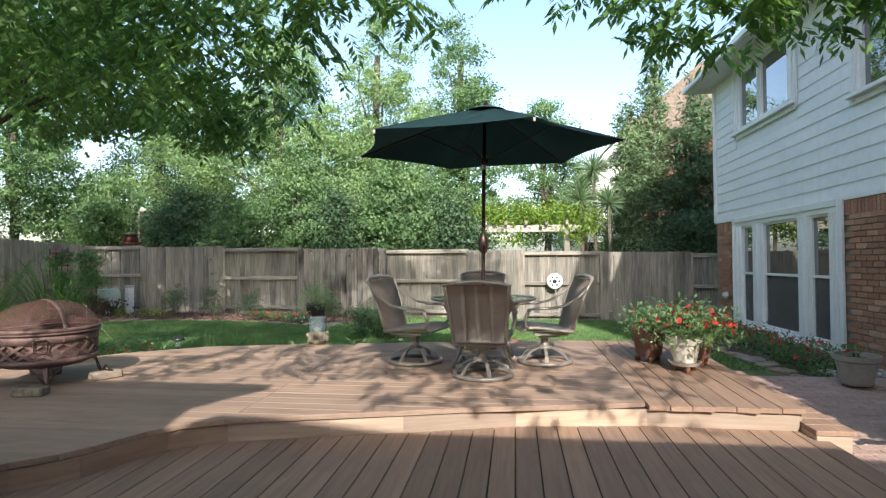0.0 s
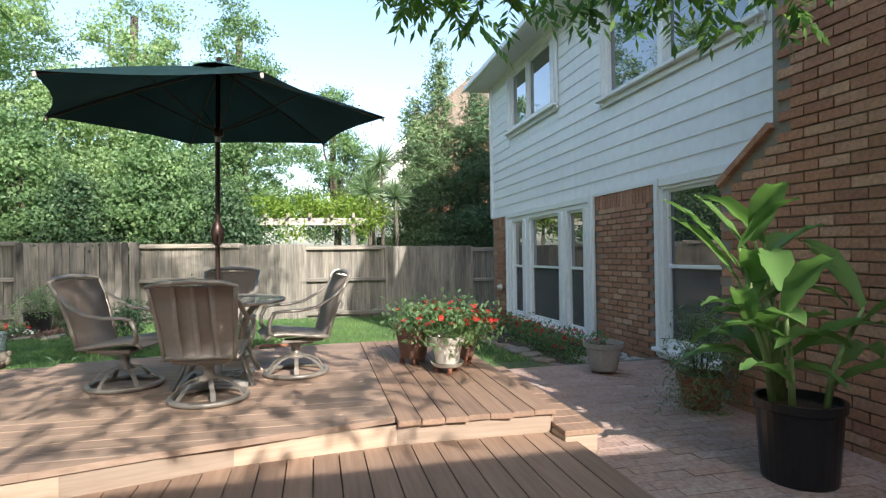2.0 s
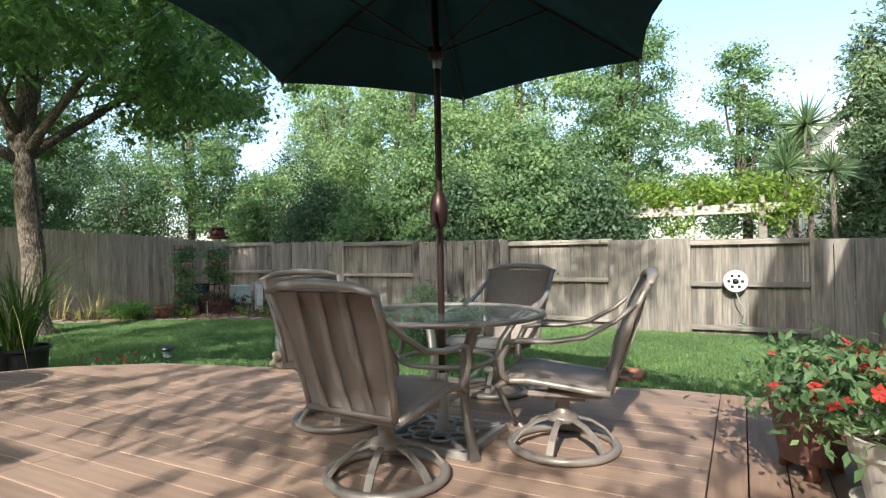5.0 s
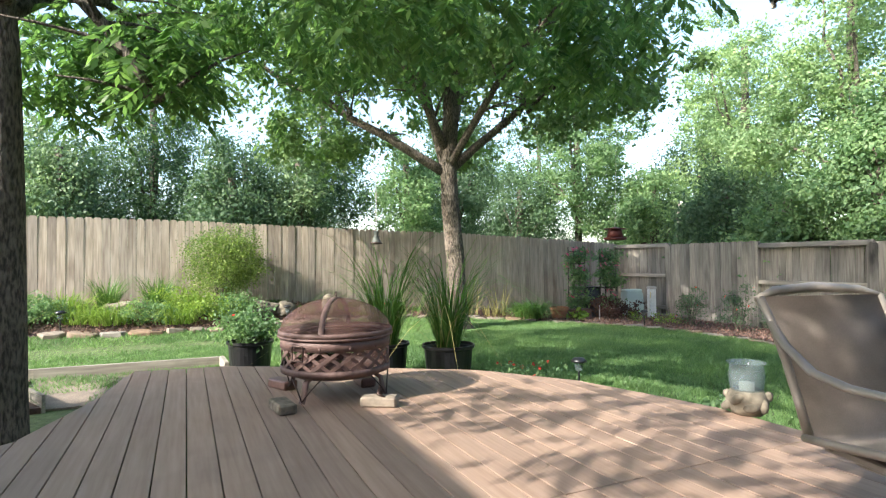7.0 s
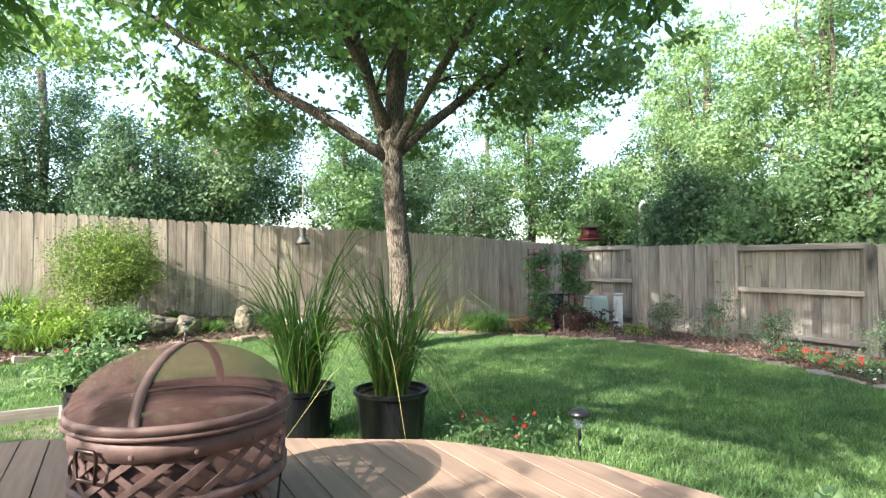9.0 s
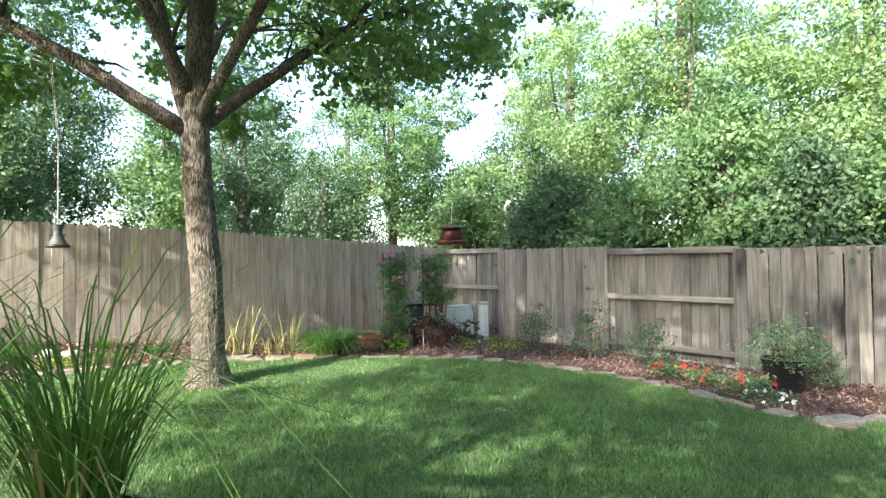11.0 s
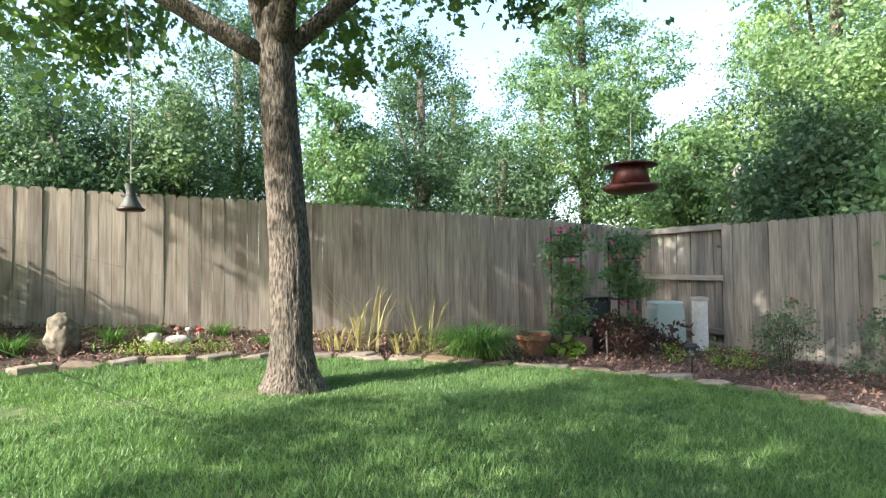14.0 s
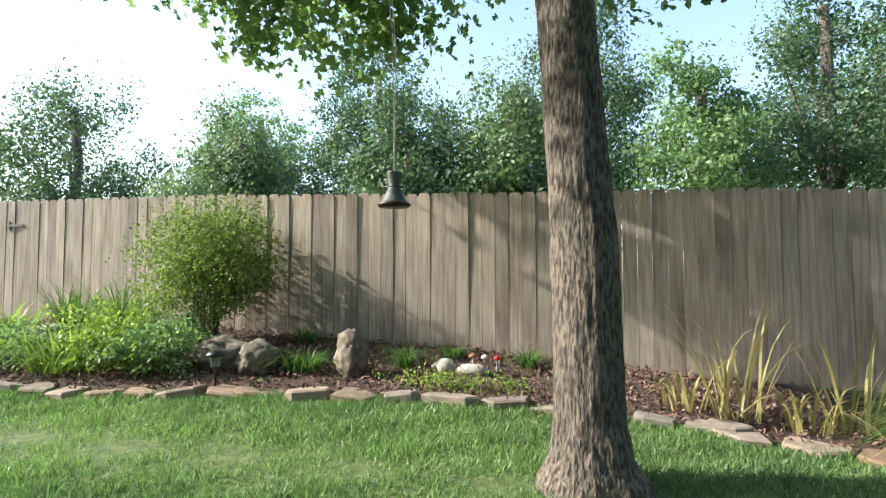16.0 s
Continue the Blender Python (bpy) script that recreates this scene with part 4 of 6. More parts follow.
def patio_chair(m, label):
    c = thing("patio_chair", m @ Matrix.Diagonal((0.96, 0.96, 0.94, 1)), label, "chair", "chairs round the patio table")
    part("base_ring", ring(0.27, 0.025, 0.024, 40, 0.9), M_CHAIRM, c, smooth=True)
    arc = [(0.265, 0.045), (0.22, 0.1), (0.15, 0.145), (0.08, 0.165), (0.03, 0.17)]
    for k in range(6):
        bm = ribbon([(r, z) for r, z in arc], [0.035, 0.034, 0.032, 0.03, 0.03], 0.012)
        part("spoke", bm, M_CHAIRM, c, at=pose(0, 0, 0, 0, 0, 60 * k + 20))
    part("hub", lathe([(0, 0.15), (0.085, 0.155), (0.075, 0.18), (0.04, 0.195), (0.038, 0.26), (0.055, 0.265), (0.055, 0.29), (0, 0.295)], 20), M_CHAIRM, c, smooth=True)
    sb = boxed((0.3, 0.2, 0.02), pose(0, -0.02, 0.3), 0.005)
    box(sb, (0.04, 0.36, 0.03), pose(-0.17, -0.02, 0.33), 0.006)
    box(sb, (0.04, 0.36, 0.03), pose(0.17, -0.02, 0.33), 0.006)
    box(sb, (0.4, 0.03, 0.03), pose(0, -0.19, 0.335), 0.006)
    part("swivel_plate", sb, M_CHAIRM, c)
    seat = [(0.3, 0.37), (0.25, 0.405), (0.15, 0.41), (0.0, 0.39), (-0.14, 0.37), (-0.24, 0.36)]
    part("seat", ribbon(seat, [0.47, 0.49, 0.5, 0.5, 0.49, 0.48], 0.022), M_SLING, c, "taupe woven sling seat", True)
    back = [(-0.235, 0.36), (-0.27, 0.5), (-0.31, 0.64), (-0.36, 0.78), (-0.42, 0.9)]
    part("backrest", ribbon(back, [0.46, 0.49, 0.52, 0.55, 0.56], 0.014), M_SLING, c, "taupe woven sling back", True)
    for sx in (-1, 1):
        part("side_rail", tube([(sx * 0.25, y, z) for y, z in seat], 0.017, 8), M_CHAIRM, c, smooth=True)
        part("back_rail", tube([(sx * (0.235 + 0.05 * i / 4), y, z) for i, (y, z) in enumerate(back)], 0.017, 8), M_CHAIRM, c, smooth=True)
        arm = [(-0.36, 0.8), (-0.27, 0.72), (-0.13, 0.64), (0.02, 0.615), (0.16, 0.615), (0.25, 0.6)]
        part("armrest", tube([(sx * (0.285 + 0.025 * math.sin(math.pi * i / 5)), y, z) for i, (y, z) in enumerate(arm)], [0.018, 0.02, 0.022, 0.024, 0.024, 0.018], 8, None, 0.6), M_CHAIRM, c, smooth=True)
        part("arm_post", tube([(sx * 0.285, 0.23, 0.6), (sx * 0.285, 0.27, 0.52), (sx * 0.27, 0.27, 0.44), (sx * 0.25, 0.24, 0.4)], 0.018, 8), M_CHAIRM, c, smooth=True)
    for sx in (-0.13, 0.0, 0.13):
        strap = [(y - 0.035 * math.sin(math.pi * i / 4) - 0.014, z) for i, (y, z) in enumerate(back)]
        bm = ribbon(strap, [0.042] * 5, 0.006)
        part("back_strap", bm, M_SLING, c, at=pose(sx, 0, 0), smooth=True)
    top = tube([(-0.3, -0.42, 0.895), (-0.2, -0.44, 0.925), (0, -0.448, 0.938), (0.2, -0.44, 0.925), (0.3, -0.42, 0.895)], [0.016, 0.026, 0.03, 0.026, 0.016], 10, None, 0.75)
    part("top_rail", top, M_CHAIRM, c, smooth=True)
    part("lower_bar", tube([(-0.23, -0.25, 0.37), (0.23, -0.25, 0.37)], 0.014, 8), M_CHAIRM, c, smooth=True)
    return c


patio_chair(pose(-0.29, 5.08, ZC, 0, 0, -4), "taupe metal swivel chair with a woven sling seat")
patio_chair(pose(-1.02, 5.67, ZC, 0, 0, -106), "taupe metal swivel chair with a woven sling seat")
patio_chair(pose(0.3, 5.78, ZC, 0, 0, 102), "taupe metal swivel chair with a woven sling seat")
patio_chair(pose(-0.46, 6.7, ZC, 0, 0, 172), "taupe metal swivel chair with a woven sling seat")

table = thing("patio_table", pose(-0.32, 5.72, ZC) @ Matrix.Diagonal((0.97, 0.97, 0.94, 1)), "round glass-topped patio table with curved taupe metal legs", "table")
part("tabletop", lathe([(0.028, 0.7), (0.53, 0.7), (0.53, 0.708), (0.028, 0.708), (0.028, 0.7)], 48), M_CLEAR, table, "clear glass table top")
part("rim", ring(0.535, 0.7, 0.02, 56, 0.8), M_CHAIRM, table, smooth=True)
part("lower_ring", ring(0.26, 0.44, 0.014, 36), M_CHAIRM, table, smooth=True)
for k in range(4):
    leg = [(0.5, 0.69), (0.42, 0.64), (0.33, 0.52), (0.29, 0.4), (0.3, 0.25), (0.36, 0.12), (0.44, 0.0)]
    part("leg", ribbon(leg, [0.05, 0.05, 0.05, 0.045, 0.045, 0.045, 0.05], 0.022), M_CHAIRM, table, at=pose(0, 0, 0, 0, 0, 45 + 90 * k), smooth=True)

stand = thing("umbrella_base", pose(-0.32, 5.66, ZC), "square cast-iron umbrella base with scroll pattern", "umbrella base")
sb = bmesh.new()
for k in range(4):
    box(sb, (0.52, 0.035, 0.04), pose(0, 0, 0, 0, 0, 90 * k) @ pose(0, 0.245, 0.02), 0.004)
    box(sb, (0.3, 0.03, 0.02), pose(0, 0, 0, 0, 0, 45 + 90 * k) @ pose(0.17, 0, 0.03), 0.003)
part("frame", sb, M_GREYPOT, stand)
for k in range(8):
    sc = [(0.13 + 0.055 * math.cos(a), 0.0 + 0.055 * math.sin(a), 0.04) for a in [i * 2 * math.pi / 12 for i in range(12)]]
    part("scroll", tube(sc, 0.009, 6, None, 1.0, True), M_GREYPOT, stand, at=pose(0, 0, 0, 0, 0, 45 * k + 22), smooth=True)
part("sleeve", lathe([(0.05, 0.02), (0.045, 0.06), (0.03, 0.08), (0.03, 0.34), (0.024, 0.35)], 16), M_GREYPOT, stand, smooth=True)

umbrella = thing("patio_umbrella", pose(-0.3, 5.62, ZC), "open dark green patio umbrella on a bronze pole", "umbrella")
UZ, UTOP, UR = 2.35 - ZC, 2.73 - ZC, 1.37
part("pole", tube([(-0.02, 0.04, 0.03), (-0.015, 0.03, 0.9), (0, 0, 1.9), (0.02, -0.06, UTOP + 0.02)], 0.019, 12), M_BRONZE, umbrella, smooth=True)
part("pole_joint", lathe([(0.02, 0.0), (0.025, 0.02), (0.024, 0.14), (0.02, 0.16)], 12), M_METAL, umbrella, "bright metal pole joint", True, pose(0.002, -0.004, 1.96))
cr = lathe([(0.02, 0), (0.045, 0.03), (0.05, 0.12), (0.038, 0.17), (0.02, 0.2)], 14)
part("crank_box", cr, M_BRONZE, umbrella, smooth=True, at=pose(-0.012, 0.02, 1.12))
part("crank_handle", tube([(0.0, -0.04, 1.2), (0.02, -0.1, 1.2), (0.02, -0.1, 1.13), (0.02, -0.14, 1.13)], 0.009, 8), M_BRONZE, umbrella, smooth=True)
part("finial", lathe([(0.0, 0.07), (0.02, 0.055), (0.022, 0.03), (0.05, 0.01), (0.05, 0.0)], 14), M_BRONZE, umbrella, smooth=True, at=pose(0.03, -0.08, UTOP + 0.02))
cb = bmesh.new()
AX, AY = 0.03, -0.08
NR, rows_c = 8, []
for i in range(NR + 1):
    f = i / NR
    row = []
    for k in range(6 * 6):
        s, q = divmod(k, 6)
        a0, a1 = radians(-10 + 60 * s), radians(50 + 60 * s)
        u = q / 6
        x = (1 - u) * math.cos(a0) + u * math.cos(a1)
        y = (1 - u) * math.sin(a0) + u * math.sin(a1)
        inset = 1 - 0.07 * f * math.sin(math.pi * u)
        sag = -0.03 * math.sin(math.pi * u) * math.sin(math.pi * f)
        z = UTOP + (UZ - UTOP) * (f ** 1.15) + sag
        row.append(cb.verts.new((AX * (1 - f) + UR * max(f, 0.02) * x * inset, AY * (1 - f) + UR * max(f, 0.02) * y * inset, z)))
    rows_c.append(row)
for a, b in zip(rows_c, rows_c[1:]):
    for k in range(36):
        cb.faces.new((a[k], a[(k + 1) % 36], b[(k + 1) % 36], b[k]))
bmesh.ops.solidify(cb, geom=cb.faces[:], thickness=0.004)
part("canopy", cb, M_CANOPY, umbrella, "dark green canvas canopy")
vent = lathe([(0.03, 0.03), (0.1, 0.018), (0.2, -0.018), (0.2, -0.022)], 24)
part("vent", vent, M_CANOPY, umbrella, smooth=True, at=pose(AX, AY, UTOP - 0.002))
part("runner", lathe([(0.02, 0), (0.04, 0.01), (0.04, 0.06), (0.02, 0.07)], 14), M_BRONZE, umbrella, smooth=True, at=pose(0.012, -0.035, 2.0))
for k in range(6):
    a = radians(-10 + 60 * k)
    tip = Vector((UR * 0.985 * math.cos(a), UR * 0.985 * math.sin(a), UZ - 0.012))
    apex = Vector((AX, AY, UTOP - 0.02))
    mid = Vector((AX * 0.5 + UR * 0.5 * math.cos(a), AY * 0.5 + UR * 0.5 * math.sin(a), UTOP + (UZ - UTOP) * 0.46 - 0.015))
    rib = part("rib", tube([apex, mid, tip], 0.008, 6), M_BRONZE, umbrella)
    part("strut", tube([(0.012, -0.035, 2.03), mid], 0.006, 6), M_BRONZE, rib)
    part("rib_cap", boxed((0.02, 0.02, 0.035), bevel=0.003), M_PALE, rib, at=pose(tip.x, tip.y, tip.z - 0.005))

# ---- fire pit on bricks ----
pit = thing("fire_pit", pose(-4.12, 4.45, ZC + 0.02), "round rusty bronze fire pit with lattice side and mesh dome", "fire pit")
part("bowl", lathe([(0, 0.13), (0.2, 0.135), (0.31, 0.155), (0.37, 0.185), (0.37, 0.2)], 40), M_RUST, pit, smooth=True)
part("lower_band", lathe([(0.375, 0.19), (0.4, 0.19), (0.402, 0.232), (0.375, 0.232)], 48), M_RUST, pit, smooth=True)
part("upper_band", lathe([(0.375, 0.365), (0.402, 0.365), (0.402, 0.44), (0.375, 0.44)], 48), M_RUST, pit, smooth=True)
part("rim", lathe([(0.36, 0.437), (0.415, 0.437), (0.425, 0.447), (0.415, 0.458), (0.36, 0.458)], 48), M_RUST, pit, smooth=True)
part("inner_mesh", lathe([(0.37, 0.22), (0.37, 0.4)], 48), M_SCREEN, pit)


def lattice_strip(a0, a1, z0, z1, r, width, thick):
    """A flat metal strip that climbs round a drum."""
    bm, rows = bmesh.new(), []
    run = r * radians(abs(a1 - a0))
    up = width * math.hypot(run, z1 - z0) / run / 2
    for i in range(7):
        a, z = radians(a0 + (a1 - a0) * i / 6), z0 + (z1 - z0) * i / 6
        rows.append([bm.verts.new((q * math.cos(a), q * math.sin(a), min(z1, max(z0, z + dz)))) for q, dz in ((r, -up), (r + thick, -up), (r + thick, up), (r, up))])
    for p, q in zip(rows, rows[1:]):
        for k in range(4):
            bm.faces.new((p[k], p[(k + 1) % 4], q[(k + 1) % 4], q[k]))
    return bm


for k in range(18):
    for sgn in (-1, 1):
        part("lattice_bar", lattice_strip(20 * k, 20 * k + sgn * 30, 0.228, 0.37, 0.387 + 0.003 * sgn, 0.024, 0.005), M_RUST, pit)
for k in range(12):
    part("rivet", lathe([(0, 0.006), (0.008, 0.004), (0.01, 0)], 8), M_RUST, pit, at=pose(0.402 * math.cos(k * 0.524), 0.402 * math.sin(k * 0.524), 0.385, 90, 0, math.degrees(k * 0.524) + 90))
part("dome", lathe([(0.41 * math.cos(a), 0.46 + 0.25 * math.sin(a)) for a in [i * math.pi / 2 / 9 for i in range(9)]] + [(0.01, 0.71)], 44), M_SCREEN, pit, "fine wire mesh dome", True)
part("dome_band", lathe([(0.411, 0.457), (0.42, 0.457), (0.417, 0.49), (0.408, 0.49)], 44), M_RUST, pit, smooth=True)
for k in range(2):
    pts = [(0.415 * math.cos(a), 0.464 + 0.25 * math.sin(a)) for a in [i * math.pi / 2 / 8 for i in range(9)]]
    part("dome_strap", ribbon(pts, [0.036] * 9, 0.006), M_RUST, pit, at=pose(0, 0, 0, 0, 0, 180 * k - 118), smooth=True)
for k in range(4):
    leg = [(0.33, 0.17), (0.375, 0.15), (0.39, 0.08), (0.42, 0.02)]
    foot = part("leg", ribbon(leg, [0.045, 0.045, 0.04, 0.045], 0.012), M_RUST, pit, at=pose(0, 0, 0, 0, 0, 90 * k - 137), smooth=True)
    for sx in (-1, 1):
        part("brace", tube([(0.0, 0.42, 0.03), (0.05 * sx, 0.4, 0.1), (0.12 * sx, 0.37, 0.18)], 0.005, 6), M_BRONZE, foot, smooth=True)
part("knob_ring", tube([(0.022 * math.cos(a), 0, 0.735 + 0.022 * math.sin(a)) for a in [i * 2 * math.pi / 14 for i in range(14)]], 0.004, 6, None, 1, True), M_BRONZE, pit)
for a in (-52, 128):
    hp = [(-0.04, 0, 0.05), (0.04, 0, 0.05), (0.05, 0, 0.03), (0.045, 0, -0.05), (-0.045, 0, -0.05), (-0.05, 0, 0.03)]
    part("handle", tube(hp, 0.007, 6, None, 1, True), M_BRONZE, pit, at=pose(0.42 * math.cos(radians(a)), 0.42 * math.sin(radians(a)), 0.355, 0, 0, a + 90), smooth=True)


def loose_brick(x, y, z, rot, material, label):
    bm = boxed((0.25, 0.12, 0.07), None, 0.012)
    for v in bm.verts:
        v.co += Vector((noise.noise(v.co * 30), noise.noise(v.co * 30 + Vector((5, 0, 0))), 0)) * 0.006
    return tagged(part("brick", bm, material, at=pose(x, y, z + 0.035, 0, 0, rot)), label, "brick", "bricks under the fire pit")


loose_brick(-3.86, 4.02, ZC, 8, M_ROCK, "weathered tan brick lying on the deck")
loose_brick(-3.7, 4.65, ZC, 60, M_STONE, "pale worn brick lying on the deck")
loose_brick(-4.58, 4.13, ZC, 25, M_BROWNPOT, "dark red brick lying on the deck")
loose_brick(-4.4, 4.75, ZC, 0, M_BROWNPOT, "dark red brick lying on the deck")
scoop = tube([(-0.06, 0, 0.0), (-0.02, 0.02, 0.012), (0.0, 0, 0.05), (0.03, -0.02, 0.02), (0.06, 0.02, 0.0)], [0.008, 0.014, 0.012, 0.012, 0.006], 8)
tagged(part("metal_clip", scoop, M_BRONZE, smooth=True, at=pose(-3.7, 4.65, ZC + 0.07)), "small twisted metal clip on a pale brick", "clip")

lant = thing("candle_lantern", pose(-2.45, 6.72, ZC), "glass candle lantern in a shell-covered holder", "lantern")
part("holder", lathe([(0, 0), (0.09, 0.0), (0.12, 0.04), (0.125, 0.1), (0.1, 0.15), (0.085, 0.16)], 18), M_ROCK, lant, smooth=True)
part("glass", lathe([(0.082, 0.12), (0.1, 0.16), (0.11, 0.25), (0.1, 0.31), (0.12, 0.33), (0.117, 0.33), (0.097, 0.31), (0.105, 0.25), (0.095, 0.16), (0.08, 0.12)], 24), M_CLEAR, lant, "clear glass chimney", True)
part("candle", lathe([(0, 0.12), (0.045, 0.12), (0.045, 0.2), (0, 0.205)], 16), M_PALE, lant, smooth=True)
for k in range(9):
    sh = lathe([(0.0, 0.055), (0.022, 0.04), (0.032, 0.0), (0.02, -0.03), (0, -0.045)], 8)
    part("shell", sh, M_ROCK, lant, smooth=True, at=pose(0.115 * math.cos(k * 0.7), 0.115 * math.sin(k * 0.7), 0.06 + 0.05 * (k % 2), 40 * (k % 3), 20 * k, 40 * k))


# ---- plants ----
def blade_mesh(n, radius, height, width, arch, seed, spread=0.5):
    """Long narrow blades that rise from a base and arch over."""
    rng = np.random.default_rng(seed)
    a, r = rng.uniform(0, 2 * math.pi, n), radius * np.sqrt(rng.random(n))
    base = np.stack([r * np.cos(a), r * np.sin(a), np.zeros(n)], 1)
    dirh = unit(np.stack([np.cos(a) + rng.normal(0, 0.6, n), np.sin(a) + rng.normal(0, 0.6, n), np.zeros(n)], 1))
    side = np.stack([-dirh[:, 1], dirh[:, 0], np.zeros(n)], 1)
    L = height * rng.uniform(0.55, 1.15, n)
    sp = spread * rng.uniform(0.3, 1.2, n)
    ar = arch * rng.uniform(0.4, 1.4, n)
    rows = []
    for k in range(6):
        f = k / 5
        p = base + dirh * (L * (sp * f + ar * f * f * f * 0.6))[:, None]
        p[:, 2] += L * (f - ar * 0.75 * f ** 3)
        w = width * (1 - f ** 2 * 0.9) * 0.5
        rows += [p - side * w, p + side * w]
    v = np.stack(rows, 1)
    faces = [(2 * k, 2 * k + 1, 2 * k + 3, 2 * k + 2) for k in range(5)]
    return raw_mesh(v, faces, n)


def bush_mesh(blobs, n, leaf, seed, aspect=0.5, clump=0.08, per=30, fill=0.3):
    rng = np.random.default_rng(seed)
    return leaves(crown_points(blobs, n, rng, clump, per, fill), leaf, rng, aspect, 0.1)


def stems_mesh(n, r, h, seed, thick=0.006):
    rng = random.Random(seed)
    bm = bmesh.new()
    for _ in range(n):
        a = rng.uniform(0, 6.28)
        x, y = math.cos(a), math.sin(a)
        k = rng.uniform(0.3, 1.0)
        tube([(0.2 * r * x, 0.2 * r * y, -0.02), (0.5 * r * x * k, 0.5 * r * y * k, h * 0.5), (r * x * k, r * y * k, h * rng.uniform(0.8, 1.0))], [thick, thick * 0.8, thick * 0.4], 5, bm)
    return bm


def flower_points(blobs, n, seed):
    rng = np.random.default_rng(seed)
    b = np.array(blobs, float)
    pick = rng.integers(0, len(b), n)
    d = unit(rng.normal(size=(n, 3)))
    d[:, 2] = np.abs(d[:, 2])
    return b[pick, :3] + d * b[pick, 3:] * 1.08


def flowers_mesh(pts, size, seed, petals=5):
    """Round five-petalled flowers."""
    rng = np.random.default_rng(seed)
    vs = []
    for p in pts:
        nrm = unit(rng.normal(size=3) * 0.6 + np.array([0, -0.4, 0.9]))
        u = unit(np.cross(nrm, [0.3, 0.8, 0.5]))
        w = np.cross(nrm, u)
        s = size * rng.uniform(0.7, 1.2)
        for k in range(petals):
            a = 2 * math.pi * k / petals + rng.uniform(0, 0.3)
            d, e = u * math.cos(a) + w * math.sin(a), -u * math.sin(a) + w * math.cos(a)
            vs.append([p, p + (d * 0.6 + e * 0.35) * s + nrm * s * 0.2, p + d * s + nrm * s * 0.12, p + (d * 0.6 - e * 0.35) * s + nrm * s * 0.2])
    v = np.array(vs)
    return raw_mesh(v, [(0, 1, 2, 3)], len(v))


def shrub(name, x, y, blobs, n, leaf, lmat, seed, label, category="shrub", flowers=0, fmat=None, fsize=0.03, z=None, aspect=0.5, stems=8, group="", clump=0.08):
    z = g(x, y) + 0.01 if z is None else z
    t = thing(name, pose(x, y, z), label, category, group)
    part("foliage", bush_mesh(blobs, n, leaf, seed, aspect, clump), lmat, t)
    if stems:
        h = max(b[2] for b in blobs)
        part("woody_base", stems_mesh(stems, max(b[3] for b in blobs) * 0.7, h, seed), M_BARK2, t)
    if flowers:
        part("blossoms", flowers_mesh(flower_points(blobs, flowers, seed + 1), fsize, seed), fmat, t, "bright blossoms")
    return t


def grass_clump(name, x, y, n, radius, height, width, arch, lmat, seed, label, category="grass clump", z=None, spread=0.5, group="", dry=0):
    z = g(x, y) + 0.01 if z is None else z
    t = thing(name, pose(x, y, z), label, category, group)
    if dry:
        part("dry_blades", blade_mesh(dry, radius, height * 0.7, width, 1.1, seed + 500, spread), M_STRAW, t, "straw-coloured dry blades")["kind"] = "stuff"
    part("foliage", blade_mesh(n, radius, height, width, arch, seed, spread), lmat, t)["kind"] = "stuff"
    return t


def pot(name, x, y, z, profile, material, label, soil_z, soil_r, feet=0, group=""):
    p = thing(name, pose(x, y, z), label, "flower pot", group)
    h0 = 0.06 if feet else 0.0
    inner = [(r - 0.018, zz) for r, zz in reversed(profile[1:])] + [(0, profile[1][1] + 0.02)]
    part("body", lathe([(0, profile[0][1])] + profile + inner, 32), material, p, smooth=False, at=pose(0, 0, h0))
    part("soil", lathe([(0, soil_z + 0.01), (soil_r * 0.6, soil_z + 0.006), (soil_r, soil_z)], 20), M_SOIL, p, "dark potting soil", at=pose(0, 0, h0))
    for k in range(feet):
        ft = bmesh.new()
        tube([(0, 0, 0.0), (0.01, 0, 0.03), (-0.01, 0, 0.06)], [0.034, 0.02, 0.03], 8, ft)
        a = 2 * math.pi * k / feet + 0.5
        part("foot", ft, M_TERRA, p, "terracotta pot foot", True, pose(profile[0][0] * 0.9 * math.cos(a), profile[0][0] * 0.9 * math.sin(a), 0, 0, 0, math.degrees(a)))
    return p


NURSERY = [(0.2, 0), (0.21, 0.02), (0.24, 0.36), (0.262, 0.37), (0.262, 0.4)]
for k, (x, y, sc) in enumerate([(-5.9, 5.45, 1.0), (-5.48, 6.02, 1.1)]):
    zz = g(x, y)
    pot("black_nursery_pot", x, y, zz, [(r * sc, z) for r, z in NURSERY], M_BLACK, "large black plastic nursery pot beside the deck", 0.34, 0.225 * sc, group="nursery pots")
    grass_clump("lemongrass", x, y, 190, 0.12, 1.65, 0.012, 0.85, M_BLADE, 60 + k, "tall arching green lemongrass in a black pot", "potted grass", zz + 0.35, 0.36, "potted grasses", dry=16)
pot("black_nursery_pot", -6.73, 4.1, g(-6.73, 4.1), NURSERY, M_BLACK, "large black plastic nursery pot with leafy plant", 0.34, 0.225, group="nursery pots")
shrub("potted_shrub", -6.73, 4.1, [(0, 0, 0.14, 0.28, 0.28, 0.14), (0.1, -0.1, 0.24, 0.2, 0.2, 0.12), (-0.15, 0.1, 0.2, 0.2, 0.18, 0.12)], 1500, 0.06, M_LEAF_MID, 71, "leafy green plant with a few blooms in a black pot", "potted plant", 5, M_RED, 0.025, g(-6.73, 4.1) + 0.36)

